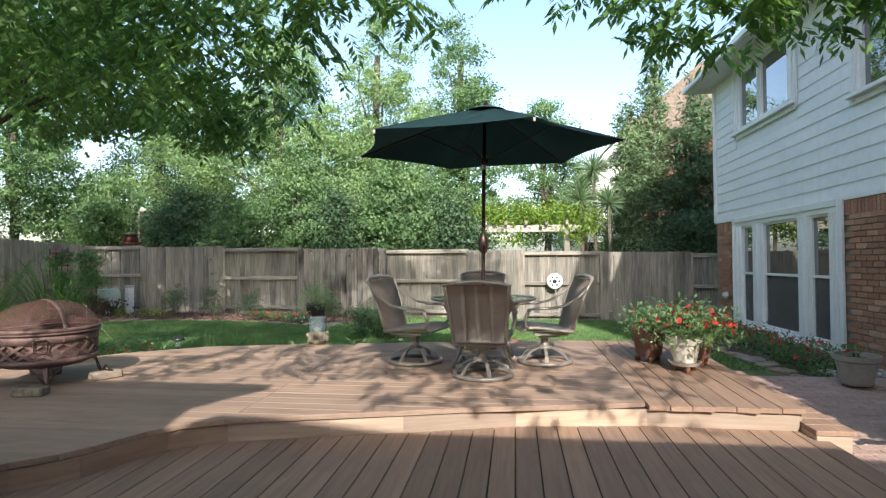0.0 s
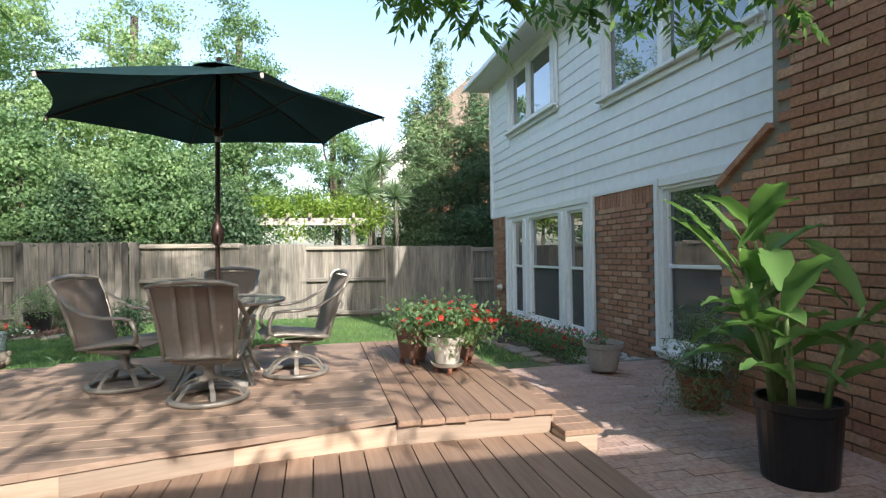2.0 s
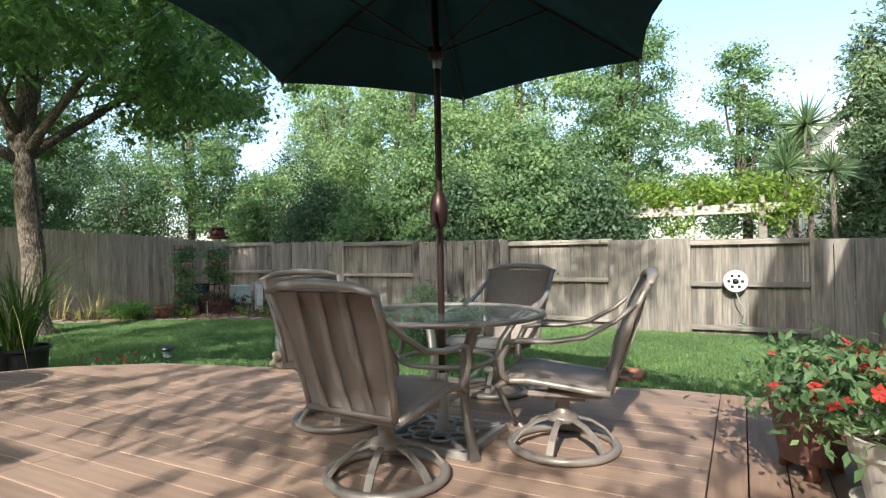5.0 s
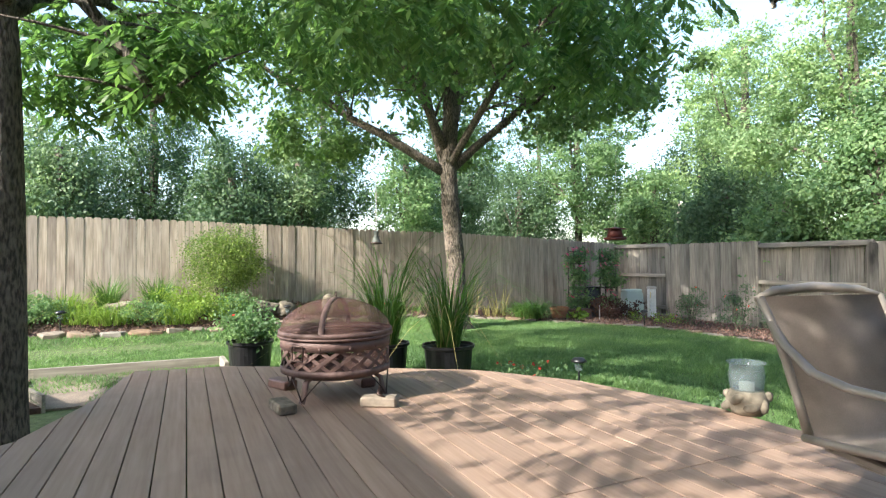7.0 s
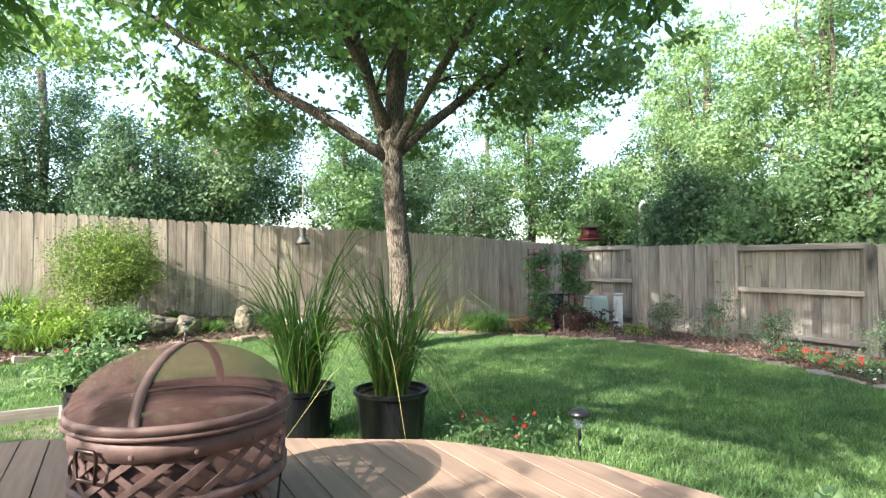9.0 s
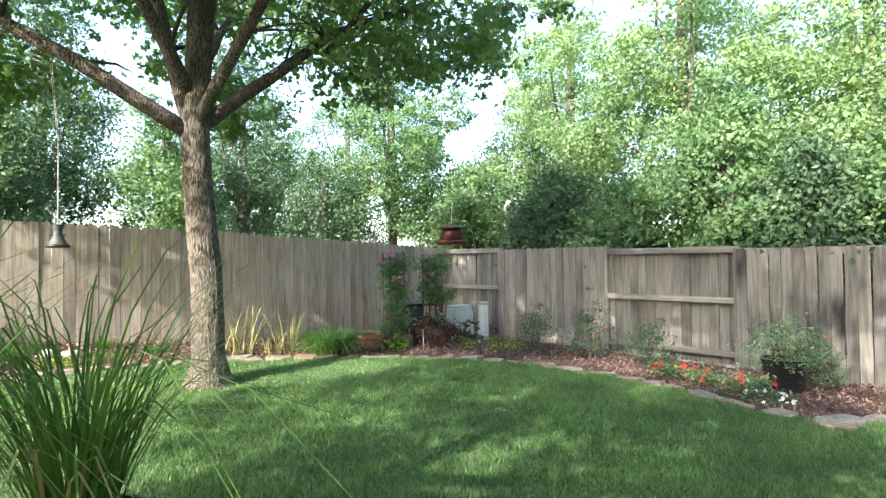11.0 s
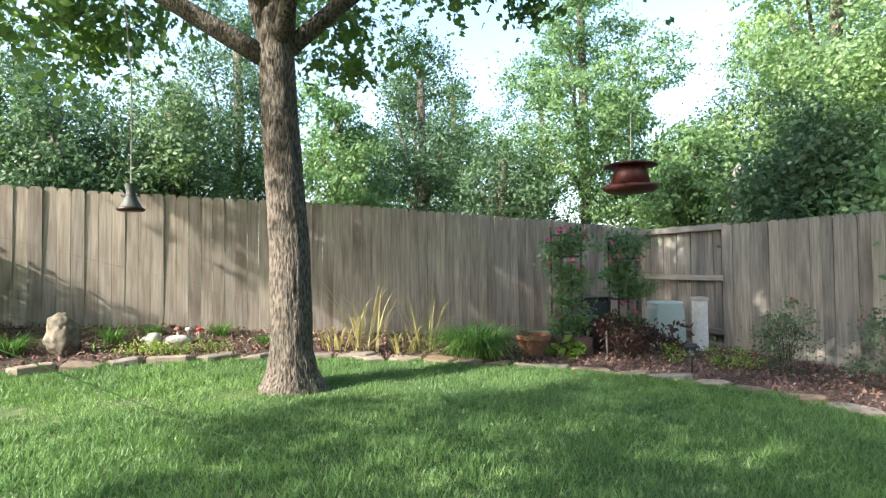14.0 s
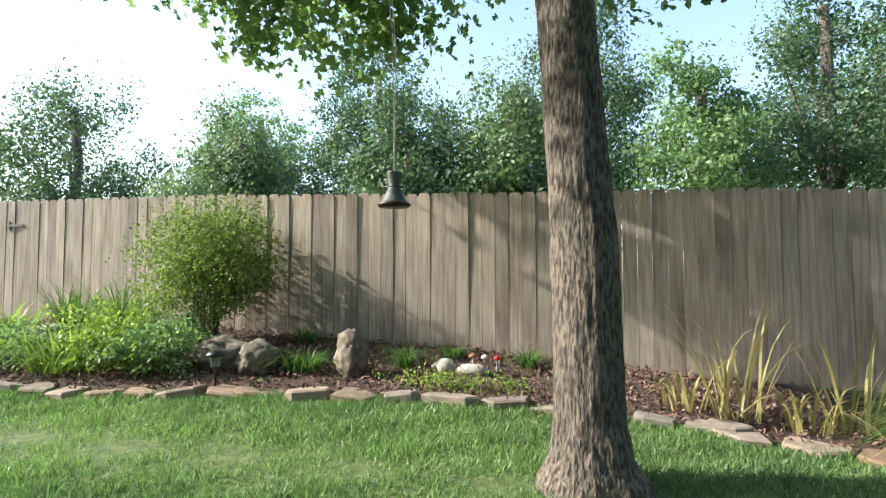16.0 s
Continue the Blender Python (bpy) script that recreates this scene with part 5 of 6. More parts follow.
CREAM = [(0.1, 0.03), (0.105, 0.05), (0.135, 0.2), (0.15, 0.2), (0.155, 0.25), (0.16, 0.26)]
p1 = pot("cream_flower_pot", 1.58, 5.48, ZC, CREAM, M_CREAM, "cream glazed pot with saucer on terracotta feet", 0.23, 0.13, 3)
part("saucer", lathe([(0, 0.0), (0.12, 0.0), (0.15, 0.035), (0.14, 0.035), (0.115, 0.012), (0, 0.012)], 28), M_CREAM, p1, at=pose(0, 0, 0.06))
VINCA = [(0, 0, 0.06, 0.24, 0.24, 0.12), (0.2, -0.12, 0.02, 0.18, 0.16, 0.12), (-0.18, 0.08, 0.08, 0.18, 0.18, 0.12), (0.08, 0.12, 0.15, 0.22, 0.2, 0.1), (0.28, -0.05, 0.06, 0.14, 0.14, 0.12)]
shrub("red_vinca", 1.58, 5.48, VINCA, 1700, 0.055, M_LEAF_MID, 72, "bushy potted vinca with bright red flowers", "potted plant", 60, M_RED, 0.034, ZC + 0.36, 0.45, 0)
DARKPOT = [(0.12, 0), (0.125, 0.02), (0.165, 0.26), (0.18, 0.27), (0.18, 0.31)]
pot("brown_flower_pot", 1.36, 5.95, ZC, DARKPOT, M_BROWNPOT, "dark brown pot on small feet", 0.26, 0.15, 3, "brown pots")
shrub("red_vinca", 1.36, 5.95, [(0, 0, 0.05, 0.2, 0.2, 0.14), (0.1, 0.1, 0.1, 0.18, 0.18, 0.12)], 800, 0.055, M_LEAF_MID, 73, "green potted vinca with red flowers", "potted plant", 12, M_RED, 0.027, ZC + 0.34, 0.45, 0)
pot("brown_flower_pot", 1.82, 5.85, ZC, [(r * 0.8, z * 0.8) for r, z in DARKPOT], M_BROWNPOT, "small dark brown pot on feet", 0.2, 0.12, 3, "brown pots")
shrub("red_vinca", 1.82, 5.85, [(0, 0, 0.05, 0.16, 0.16, 0.1)], 400, 0.055, M_LEAF_MID, 74, "small green potted vinca with red flowers", "potted plant", 6, M_RED, 0.027, ZC + 0.28, 0.45, 0)

# canna in a black tub
TUB = [(0.2, 0), (0.205, 0.02), (0.23, 0.42), (0.246, 0.43), (0.246, 0.48)]
PV = -0.13
pot("black_tub", 3.27, 3.53, PV, TUB, M_BLACK, "large black plastic tub with a canna", 0.42, 0.215)


def canna(x, y, z):
    c = thing("canna_plant", pose(x, y, z), "tall canna with broad glossy green leaves", "potted plant")
    rng = random.Random(8)
    for s in range(7):
        a = rng.uniform(0, 6.28)
        bx, by = 0.13 * math.cos(a), 0.13 * math.sin(a)
        H = rng.uniform(0.6, 1.0)
        tx, ty = bx * 2.4, by * 2.4
        part("stem", tube([(bx, by, -0.05), (bx * 1.3, by * 1.3, H * 0.4), (tx, ty, H)], [0.022, 0.018, 0.01], 8), M_STEM, c, smooth=True)
        for k in range(5):
            f = 0.25 + 0.75 * k / 4
            o = Vector((bx + (tx - bx) * f, by + (ty - by) * f, H * f))
            az, L, W = s * 0.9 + k * 2.4 + rng.uniform(-0.4, 0.4), rng.uniform(0.45, 0.68), rng.uniform(0.13, 0.19)
            rise = rng.uniform(0.75, 1.2) if k > 2 else rng.uniform(0.4, 0.85)
            bm, cols = bmesh.new(), []
            d = Vector((math.cos(az), math.sin(az), 0))
            sd = Vector((-d.y, d.x, 0))
            for i in range(10):
                u = i / 9
                p = o + d * (L * (u * (1 - 0.25 * rise))) + Vector((0, 0, L * (rise * u - (0.62 - 0.3 * rise) * u ** 2.4)))
                w = W * 0.5 * max(0.02, math.sin(math.pi * min(1, u * 0.94 + 0.06)) ** 0.75)
                wave = 0.012 * math.sin(u * 22 + s)
                cols.append([bm.verts.new(p + sd * w * q + Vector((0, 0, abs(q) * (w * 0.45) + wave * q))) for q in (-1, -0.5, 0, 0.5, 1)])
            for aa, bb in zip(cols, cols[1:]):
                for q in range(4):
                    bm.faces.new((aa[q], aa[q + 1], bb[q + 1], bb[q]))
            part("leaf", bm, M_BANANA, c, smooth=True)
    return c


canna(3.27, 3.53, PV + 0.42)
TP = [(0.14, 0), (0.145, 0.02), (0.18, 0.25), (0.2, 0.25), (0.205, 0.31)]
pot("terracotta_pot", 3.7, 4.95, PV - 0.02, TP, M_TERRA, "terracotta pot with rosemary on the paving", 0.27, 0.17)
shrub("rosemary", 3.7, 4.95, [(0, 0, 0.2, 0.25, 0.25, 0.22), (-0.1, -0.15, 0.0, 0.28, 0.2, 0.25), (0.1, 0.1, 0.35, 0.16, 0.16, 0.18)], 2200, 0.06, M_LEAF_GREY, 75, "bushy grey-green rosemary trailing over a pot", "potted plant", z=PV + 0.26, aspect=0.2)
pot("grey_flower_pot", 3.55, 6.35, PV - 0.06, [(0.13, 0.03), (0.15, 0.06), (0.19, 0.27), (0.185, 0.28), (0.215, 0.29), (0.22, 0.34)], M_GREYPOT, "grey glazed pot on feet with a small rose", 0.29, 0.18, 3)
shrub("small_rose", 3.55, 6.35, [(0, 0, 0.08, 0.07, 0.07, 0.07)], 60, 0.05, M_LEAF_MID, 76, "small rose with a coral bloom in a grey pot", "potted plant", 2, M_RED, 0.03, PV + 0.28)

# ---- fence-side beds ----
big = shrub("round_shrub", -11.55, 4.1, [(0, 0, 0.95, 0.62, 0.66, 0.55), (0.05, -0.1, 0.55, 0.55, 0.55, 0.4), (0, 0.2, 1.2, 0.45, 0.45, 0.35), (0, -0.25, 1.05, 0.4, 0.4, 0.4), (0.1, 0.35, 0.8, 0.4, 0.4, 0.35)], 19000, 0.045, M_LEAF_SHRUB, 80, "large rounded shrub with small yellow-green leaves", "shrub", stems=40, clump=0.1)
for k, (x, y, h) in enumerate([(-10.75, 3.75, 0.42), (-10.65, 2.3, 0.4), (-11.1, 3.2, 0.5), (-11.35, 1.6, 0.45), (-11.0, 1.1, 0.4), (-10.8, 1.9, 0.38), (-10.7, 2.7, 0.36), (-10.55, 3.3, 0.4), (-10.8, 4.1, 0.45), (-11.2, 0.3, 0.5), (-10.6, 0.6, 0.35)]):
    if k % 2 == 0:
        shrub("leafy_groundcover", x, y, [(0, 0, h * 0.5, 0.42, 0.45, h * 0.5), (0.1, 0.3, h * 0.4, 0.35, 0.3, h * 0.4)], 2200, 0.055, M_LEAF_LIME if k < 4 else M_LEAF_MID, 90 + k, "low bright green leafy groundcover in the bed", "groundcover", stems=0, group="leafy groundcovers")
    else:
        grass_clump("daylily", x, y, 160, 0.3, h * 1.5, 0.018, 0.9, M_LEAF_LIME, 90 + k, "arching strappy bright green daylily clump", "perennial", group="daylilies")
grass_clump("tall_grass", -11.7, 2.15, 170, 0.15, 0.7, 0.014, 0.4, M_BLADE, 101, "upright green ornamental grass by the fence", group="ornamental grasses")
grass_clump("tall_grass", -11.6, 2.95, 190, 0.17, 0.8, 0.014, 0.5, M_BLADE, 102, "upright green ornamental grass by the fence", group="ornamental grasses")
grass_clump("tall_grass", -11.0, 5.55, 170, 0.14, 0.32, 0.012, 0.9, M_BLADE, 103, "low arching green grass clump in mulch", group="ornamental grasses")
for k, (x, y, h) in enumerate([(-11.35, 6.4, 0.36), (-11.75, 7.5, 0.3), (-11.9, 5.1, 0.25), (-11.8, 6.75, 0.22), (-11.3, 8.0, 0.2)]):
    grass_clump("liriope", x, y, 120, 0.07, h, 0.01, 1.1, M_BLADE, 110 + k, "small arching green border grass tuft", group="border grasses", spread=0.6)
for k, (x, y) in enumerate([(-10.95, 8.75), (-10.8, 9.1), (-10.75, 9.5), (-10.9, 9.85)]):
    grass_clump("dry_iris", x, y, 22, 0.16, 0.95 if k % 2 else 0.6, 0.022, 0.35 if k % 2 else 0.95, M_STRAW, 120 + k, "half-dry straw-coloured iris leaves in the bed", "iris", spread=0.35, group="dry irises")
grass_clump("green_mondo", -10.45, 10.35, 900, 0.28, 0.62, 0.011, 0.9, M_BLADE, 130, "dense mop of bright green grass at the bed edge", spread=0.5, dry=20)
grass_clump("broad_lily", -10.9, 10.85, 40, 0.12, 0.6, 0.06, 1.0, M_LEAF_MID, 131, "broad arching green lily leaves", "lily", spread=0.7)
pot("terracotta_pot", -10.5, 11.2, g(-10.5, 11.2), [(0.14, 0), (0.15, 0.02), (0.2, 0.2), (0.22, 0.21), (0.22, 0.27)], M_TERRA, "round terracotta pot in the bed", 0.23, 0.18)
shrub("croton", -10.25, 11.65, [(0, 0, 0.15, 0.16, 0.16, 0.15)], 90, 0.15, M_LEAF_LIME, 132, "low croton with yellow-green and dark red leaves", "shrub", stems=3)
shrub("burgundy_shrub", -10.2, 12.35, [(0, 0, 0.28, 0.34, 0.36, 0.26)], 1500, 0.05, M_BURG, 133, "rounded dark burgundy shrub in mulch", "shrub")
shrub("coleus", -10.15, 13.1, [(0, 0, 0.2, 0.22, 0.24, 0.18)], 240, 0.1, M_BURG, 134, "reddish purple coleus plant in mulch", "perennial")
for k, (x, y) in enumerate([(-9.7, 12.75), (-9.15, 12.85), (-8.95, 13.1)]):
    shrub("marigold", x, y, [(0, 0, 0.12, 0.12, 0.12, 0.1)], 160, 0.05, M_LEAF_LIME, 140 + k, "small young plant with an orange bloom", "flower", 3, M_RED, 0.02, stems=3, group="young bedding plants")
ROSE = [(0, 0, 0.3, 0.3, 0.28, 0.28), (0.05, 0.05, 0.6, 0.2, 0.2, 0.22), (-0.12, 0.05, 0.45, 0.18, 0.18, 0.2)]
for k, (x, y, s) in enumerate([(-8.6, 13.25, 1.0), (-7.55, 13.35, 1.15), (-6.6, 13.3, 0.9), (-4.6, 13.6, 0.8)]):
    shrub("rose_bush", x, y, [tuple(v * s for v in b) for b in ROSE], 1500, 0.042, M_LEAF_DARK if k < 3 else M_LEAF_GREY, 150 + k, "open dark green rose bush with a few red blooms", "shrub", 7, M_RED, 0.025, stems=14, group="rose bushes")
pot("black_nursery_pot", -4.85, 13.2, g(-4.85, 13.2), NURSERY, M_BLACK, "black plastic pot with a grey-green shrub by the fence", 0.34, 0.225, group="nursery pots")
shrub("potted_shrub", -4.85, 13.2, [(0, 0, 0.15, 0.45, 0.4, 0.22), (0.1, 0, 0.3, 0.3, 0.3, 0.2)], 2600, 0.04, M_LEAF_GREY, 160, "wide grey-green shrub in a black pot", "potted plant", z=g(-4.85, 13.2) + 0.36)
for k, (x, y) in enumerate([(-6.15, 12.95), (-5.75, 12.75), (-5.35, 12.6), (-5.05, 12.75)]):
    shrub("red_bedding_plant", x, y, [(0, 0, 0.1, 0.22, 0.2, 0.1)], 420, 0.05, M_LEAF_MID, 170 + k, "low bedding plant with bright red flowers", "flower", 11, M_RED, 0.042, stems=0, group="red bedding plants")
shrub("white_bedding_plant", -4.75, 12.2, [(0, 0, 0.06, 0.26, 0.22, 0.07)], 420, 0.045, M_LEAF_DARK, 176, "low bedding plant with small white flowers", "flower", 18, M_WHITEP, 0.028, stems=0)
shrub("dark_shrub", -2.5, 9.9, [(0, 0, 0.3, 0.45, 0.4, 0.28), (0.2, 0.1, 0.5, 0.3, 0.3, 0.22), (-0.25, 0, 0.35, 0.3, 0.3, 0.25)], 3200, 0.055, M_LEAF_DARK, 177, "dark green rounded shrub on the lawn beyond the deck", "shrub")
for k, (x, y) in enumerate([(-5.0, 6.5), (-4.75, 6.75)]):
    shrub("red_bedding_plant", x, y, [(0, 0, 0.13, 0.16, 0.16, 0.13)], 260, 0.045, M_LEAF_MID, 180 + k, "low plant with orange-red flowers beside the deck", "flower", 6, M_RED, 0.022, stems=3, group="red bedding plants")
for k, (x, y) in enumerate([(-2.0, 7.3), (-1.6, 7.5), (-2.9, 7.1)]):
    shrub("deckside_plant", x, y, [(0, 0, 0.12, 0.2, 0.18, 0.12)], 130, 0.09, M_LEAF_MID, 185 + k, "low leafy green plant beside the deck edge", "perennial", stems=4, group="deckside plants")
for k in range(9):
    x, y = 3.75 + 0.12 * (k % 2), 7.4 + 0.42 * k
    shrub("red_penta", x, y, [(0, 0, 0.17, 0.26, 0.28, 0.17)], 520, 0.055, M_LEAF_MID, 190 + k, "bushy plant with clusters of small red flowers by the house", "flower", 22, M_RED, 0.03, stems=4, group="red flowers by the house")
shrub("clover_groundcover", -10.9, 7.05, [(0, 0, 0.03, 0.2, 0.55, 0.05)], 1400, 0.035, M_LEAF_LIME, 200, "mat of bright green groundcover by stone figure", "groundcover", stems=0)
shrub("red_leaf_plant", -11.1, 5.4, [(0, 0, 0.07, 0.12, 0.12, 0.07)], 60, 0.08, M_BURG, 201, "small plant with reddish leaves in the mulch", "perennial", stems=0)


# ---- trellises with climbing mandevilla ----
def trellis(x, y):
    z = g(x, y)
    t = thing("trellis_planter", pose(x, y, z, 0, 0, 78), "wooden planter with a trellis covered in mandevilla vine", "trellis", "vine trellises")
    part("planter_box", boxed((0.5, 0.3, 0.22), pose(0, 0, 0.13), 0.01), M_BROWNPOT, t, "dark reddish planter box")
    for k in range(4):
        part("upright", boxed((0.025, 0.02, 1.55), bevel=0.003), M_BARK2, t, at=pose(-0.21 + 0.14 * k, 0.08, 0.9))
    for k in range(5):
        part("slat", boxed((0.46, 0.015, 0.025), bevel=0.003), M_BARK2, t, at=pose(0, 0.062, 0.45 + 0.28 * k))
    bl = [(0, 0, 0.45, 0.2, 0.14, 0.22), (0.05, 0, 0.85, 0.23, 0.15, 0.25), (-0.04, 0, 1.2, 0.24, 0.15, 0.22), (0.0, 0, 1.5, 0.26, 0.16, 0.14)]
    part("vine", bush_mesh(bl, 1700, 0.085, int(y * 10), 0.5), M_LEAF_MID, t)
    part("blossoms", flowers_mesh(flower_points(bl, 18, int(y * 7)), 0.062, 3), M_PINK, t, "deep pink blossoms")
    return t


trellis(-10.45, 11.72)
trellis(-10.5, 12.7)
dk = thing("dark_cabinet", pose(-10.9, 12.3, g(-10.9, 12.3)), "dark grey metal equipment cabinet behind trellises", "cabinet")
part("body", boxed((0.5, 0.5, 0.72), pose(0, 0, 0.36), 0.02), plain("charcoal_enamel", (0.045, 0.05, 0.055), 0.5), dk)
part("lid", boxed((0.54, 0.54, 0.03), pose(0, 0, 0.735), 0.01), M_BLACK, dk)
ut = thing("utility_box", pose(-10.75, 13.62, g(-10.75, 13.6)), "pale green rounded utility pedestal box", "utility box")
ub = bmesh.new()
prism([(-0.24, 0), (0.24, 0), (0.21, 0.6), (0.15, 0.66), (-0.15, 0.66), (-0.21, 0.6)], -0.2, 0.2, pose(0, 0, 0, 90, 0, 70), ub)
bmesh.ops.bevel(ub, geom=ub.edges[:], offset=0.02, segments=2, affect="EDGES")
part("body", ub, M_UTIL, ut)
part("hood", boxed((0.44, 0.3, 0.05), pose(0, 0, 0.66, 0, 0, 70), 0.02), M_UTIL, ut)
mb = thing("meter_pedestal", pose(-10.32, 13.85, g(-10.32, 13.85)), "narrow pale grey cable pedestal with yellow label", "utility box")
part("body", boxed((0.17, 0.17, 0.72), pose(0, 0, 0.36, 0, 0, -25), 0.015), plain("pale_enamel", (0.62, 0.63, 0.6), 0.5), mb)
part("cap", boxed((0.19, 0.19, 0.06), pose(0, 0, 0.74, 0, 0, -25), 0.012), M_PALE, mb)
part("warning_label", boxed((0.06, 0.004, 0.14), pose(0.036, -0.079, 0.57, 0, 0, -25)), M_YELLOW, mb, "yellow warning label")


# ---- hanging bird feeders ----
def wire(a, b, r=0.0025):
    return tube([a, b], r, 5)


f1 = thing("bird_feeder", pose(-7.66, 10.33, 1.53), "rusty red hanging bird feeder with wide roof", "bird feeder")
part("roof", lathe([(0.0, 0.22), (0.05, 0.2), (0.19, 0.185), (0.2, 0.175), (0.19, 0.17), (0.03, 0.18)], 28), M_REDFEED, f1, smooth=True)
part("hopper", lathe([(0.105, 0.175), (0.11, 0.17), (0.15, 0.02), (0.14, 0.02)], 24), M_REDFEED, f1, "pierced red metal hopper", True)
part("tray", lathe([(0, -0.02), (0.17, -0.02), (0.2, 0.0), (0.2, 0.025), (0.19, 0.025), (0.16, -0.005), (0, -0.005)], 28), M_REDFEED, f1, smooth=True)
part("hanger_wire", wire((0, 0, 0.2), (-0.2, 0.3, 3.3)), M_METAL, f1)
f2 = thing("bird_feeder", pose(-10.14, 6.72, 1.5), "hourglass mesh bird feeder on white cord", "bird feeder")
part("mesh_tube", lathe([(0.055, 0.25), (0.045, 0.2), (0.04, 0.16), (0.06, 0.1), (0.1, 0.03)], 24), plain("dark_mesh", (0.08, 0.09, 0.08), 0.6, 0.3), f2, smooth=True)
part("tray", lathe([(0, 0), (0.11, 0.0), (0.125, 0.02), (0.1, 0.035)], 24), M_BRONZE, f2, smooth=True)
part("perch_ring", ring(0.08, 0.14, 0.004, 24), M_BLACK, f2)
for s in (-1, 1):
    part("cord", tube([(0, 0, 0.25), (0.01 * s, 0, 0.5), (0.03 * s, 0, 1.2), (0.06 * s, -0.15, 3.0)], 0.004, 5), M_PALE, f2, "white hanging cord")


# ---- solar lamps ----
def solar_lamp(x, y, label="small solar path lamp on a black stake", z=None):
    z = g(x, y) if z is None else z
    t = thing("solar_lamp", pose(x, y, z), label, "path lamp", "solar path lamps")
    part("stake", tube([(0, 0, -0.03), (0, 0, 0.2)], 0.011, 8), M_BLACK, t)
    part("lens", lathe([(0.03, 0.2), (0.035, 0.205), (0.05, 0.29), (0.048, 0.29)], 16), M_CLEAR, t, "clear lens")
    part("cap", lathe([(0.05, 0.285), (0.075, 0.29), (0.078, 0.305), (0.05, 0.33), (0, 0.335)], 20), M_BLACK, t, smooth=True)


for x, y in [(-10.35, 5.1), (-10.4, 1.65), (-4.5, 7.0), (-9.0, 12.3)]:
    solar_lamp(x, y)


# ---- rocks and stone figures ----
def rock(x, y, size, seed, material, label, name="rock", sink=0.1, rot=0):
    bm = bmesh.new()
    bmesh.ops.create_icosphere(bm, subdivisions=4, radius=1.0)
    o = Vector((seed * 3.1, seed * 1.7, 0))
    for v in bm.verts:
        n = v.co.normalized()
        v.co = n * (1 + 0.3 * noise.noise(n * 1.6 + o) + 0.12 * noise.noise(n * 5 + o) + 0.09 * noise.noise(n * 11 + o) - 0.1 * abs(noise.noise(n * 7 - o)))
        v.co = Vector((v.co.x * size[0], v.co.y * size[1], v.co.z * size[2]))
    return tagged(part(name, bm, material, smooth=True, at=pose(x, y, g(x, y) + size[2] * (1 - sink) * 0.75, 0, 0, rot)), label, "rock")


rock(-11.0, 6.02, (0.13, 0.15, 0.24), 1, M_ROCK, "upright pitted tan limestone rock in mulch")
rock(-10.95, 4.75, (0.26, 0.34, 0.17), 2, M_ROCK, "large mossy boulder beneath the round shrub")
rock(-10.9, 5.15, (0.18, 0.2, 0.17), 3, M_ROCK, "mossy boulder in the bed")
rock(-11.2, 2.5, (0.25, 0.4, 0.16), 4, M_STONE, "flat reddish boulder among the daylilies")
rock(-11.3, 0.2, (0.25, 0.4, 0.2), 5, M_STONE, "flat pale boulder by the fence")
goose = bmesh.new()
lathe([(0.0, 0.14), (0.06, 0.13), (0.09, 0.07), (0.07, 0.0), (0, -0.01)], 14, goose, pose(0, -0.14, 0))
lathe([(0.0, 0.1), (0.05, 0.09), (0.09, 0.05), (0.08, 0.0), (0, -0.01)], 14, goose, pose(0, 0.1, 0, 0, 0, 0) @ Matrix.Diagonal((1, 1.8, 1, 1)))
tube([(0, -0.2, 0.09), (0.02, -0.27, 0.06)], [0.03, 0.012], 8, goose)
tagged(part("garden_statue", goose, M_PALE, smooth=True, at=pose(-11.3, 6.95, g(-11.3, 6.95))), "pale stone garden figure lying in the bed", "statue")
for k, (c, s) in enumerate([(M_TERRA, 0.04), (M_CREAM, 0.035), (M_RED, 0.03)]):
    x, y = -11.35, 7.05 + 0.11 * k
    mush = thing("garden_mushroom", pose(x, y, g(x, y) + 0.05), "tiny ceramic mushroom ornament on a stalk", "ornament", "mushroom ornaments")
    part("stalk", tube([(0, 0, 0), (0, 0, 0.1)], 0.012, 8), M_PALE, mush)
    part("cap", lathe([(0, 0.14), (s, 0.12), (s, 0.1), (0, 0.095)], 12), c, mush, smooth=True)

# flat stones along the bed edge
edging = thing("stone_edging", pose(0, 0, 0), "row of flat tan and grey stones edging the bed", "edging", kind="structure")
rng_s = random.Random(17)


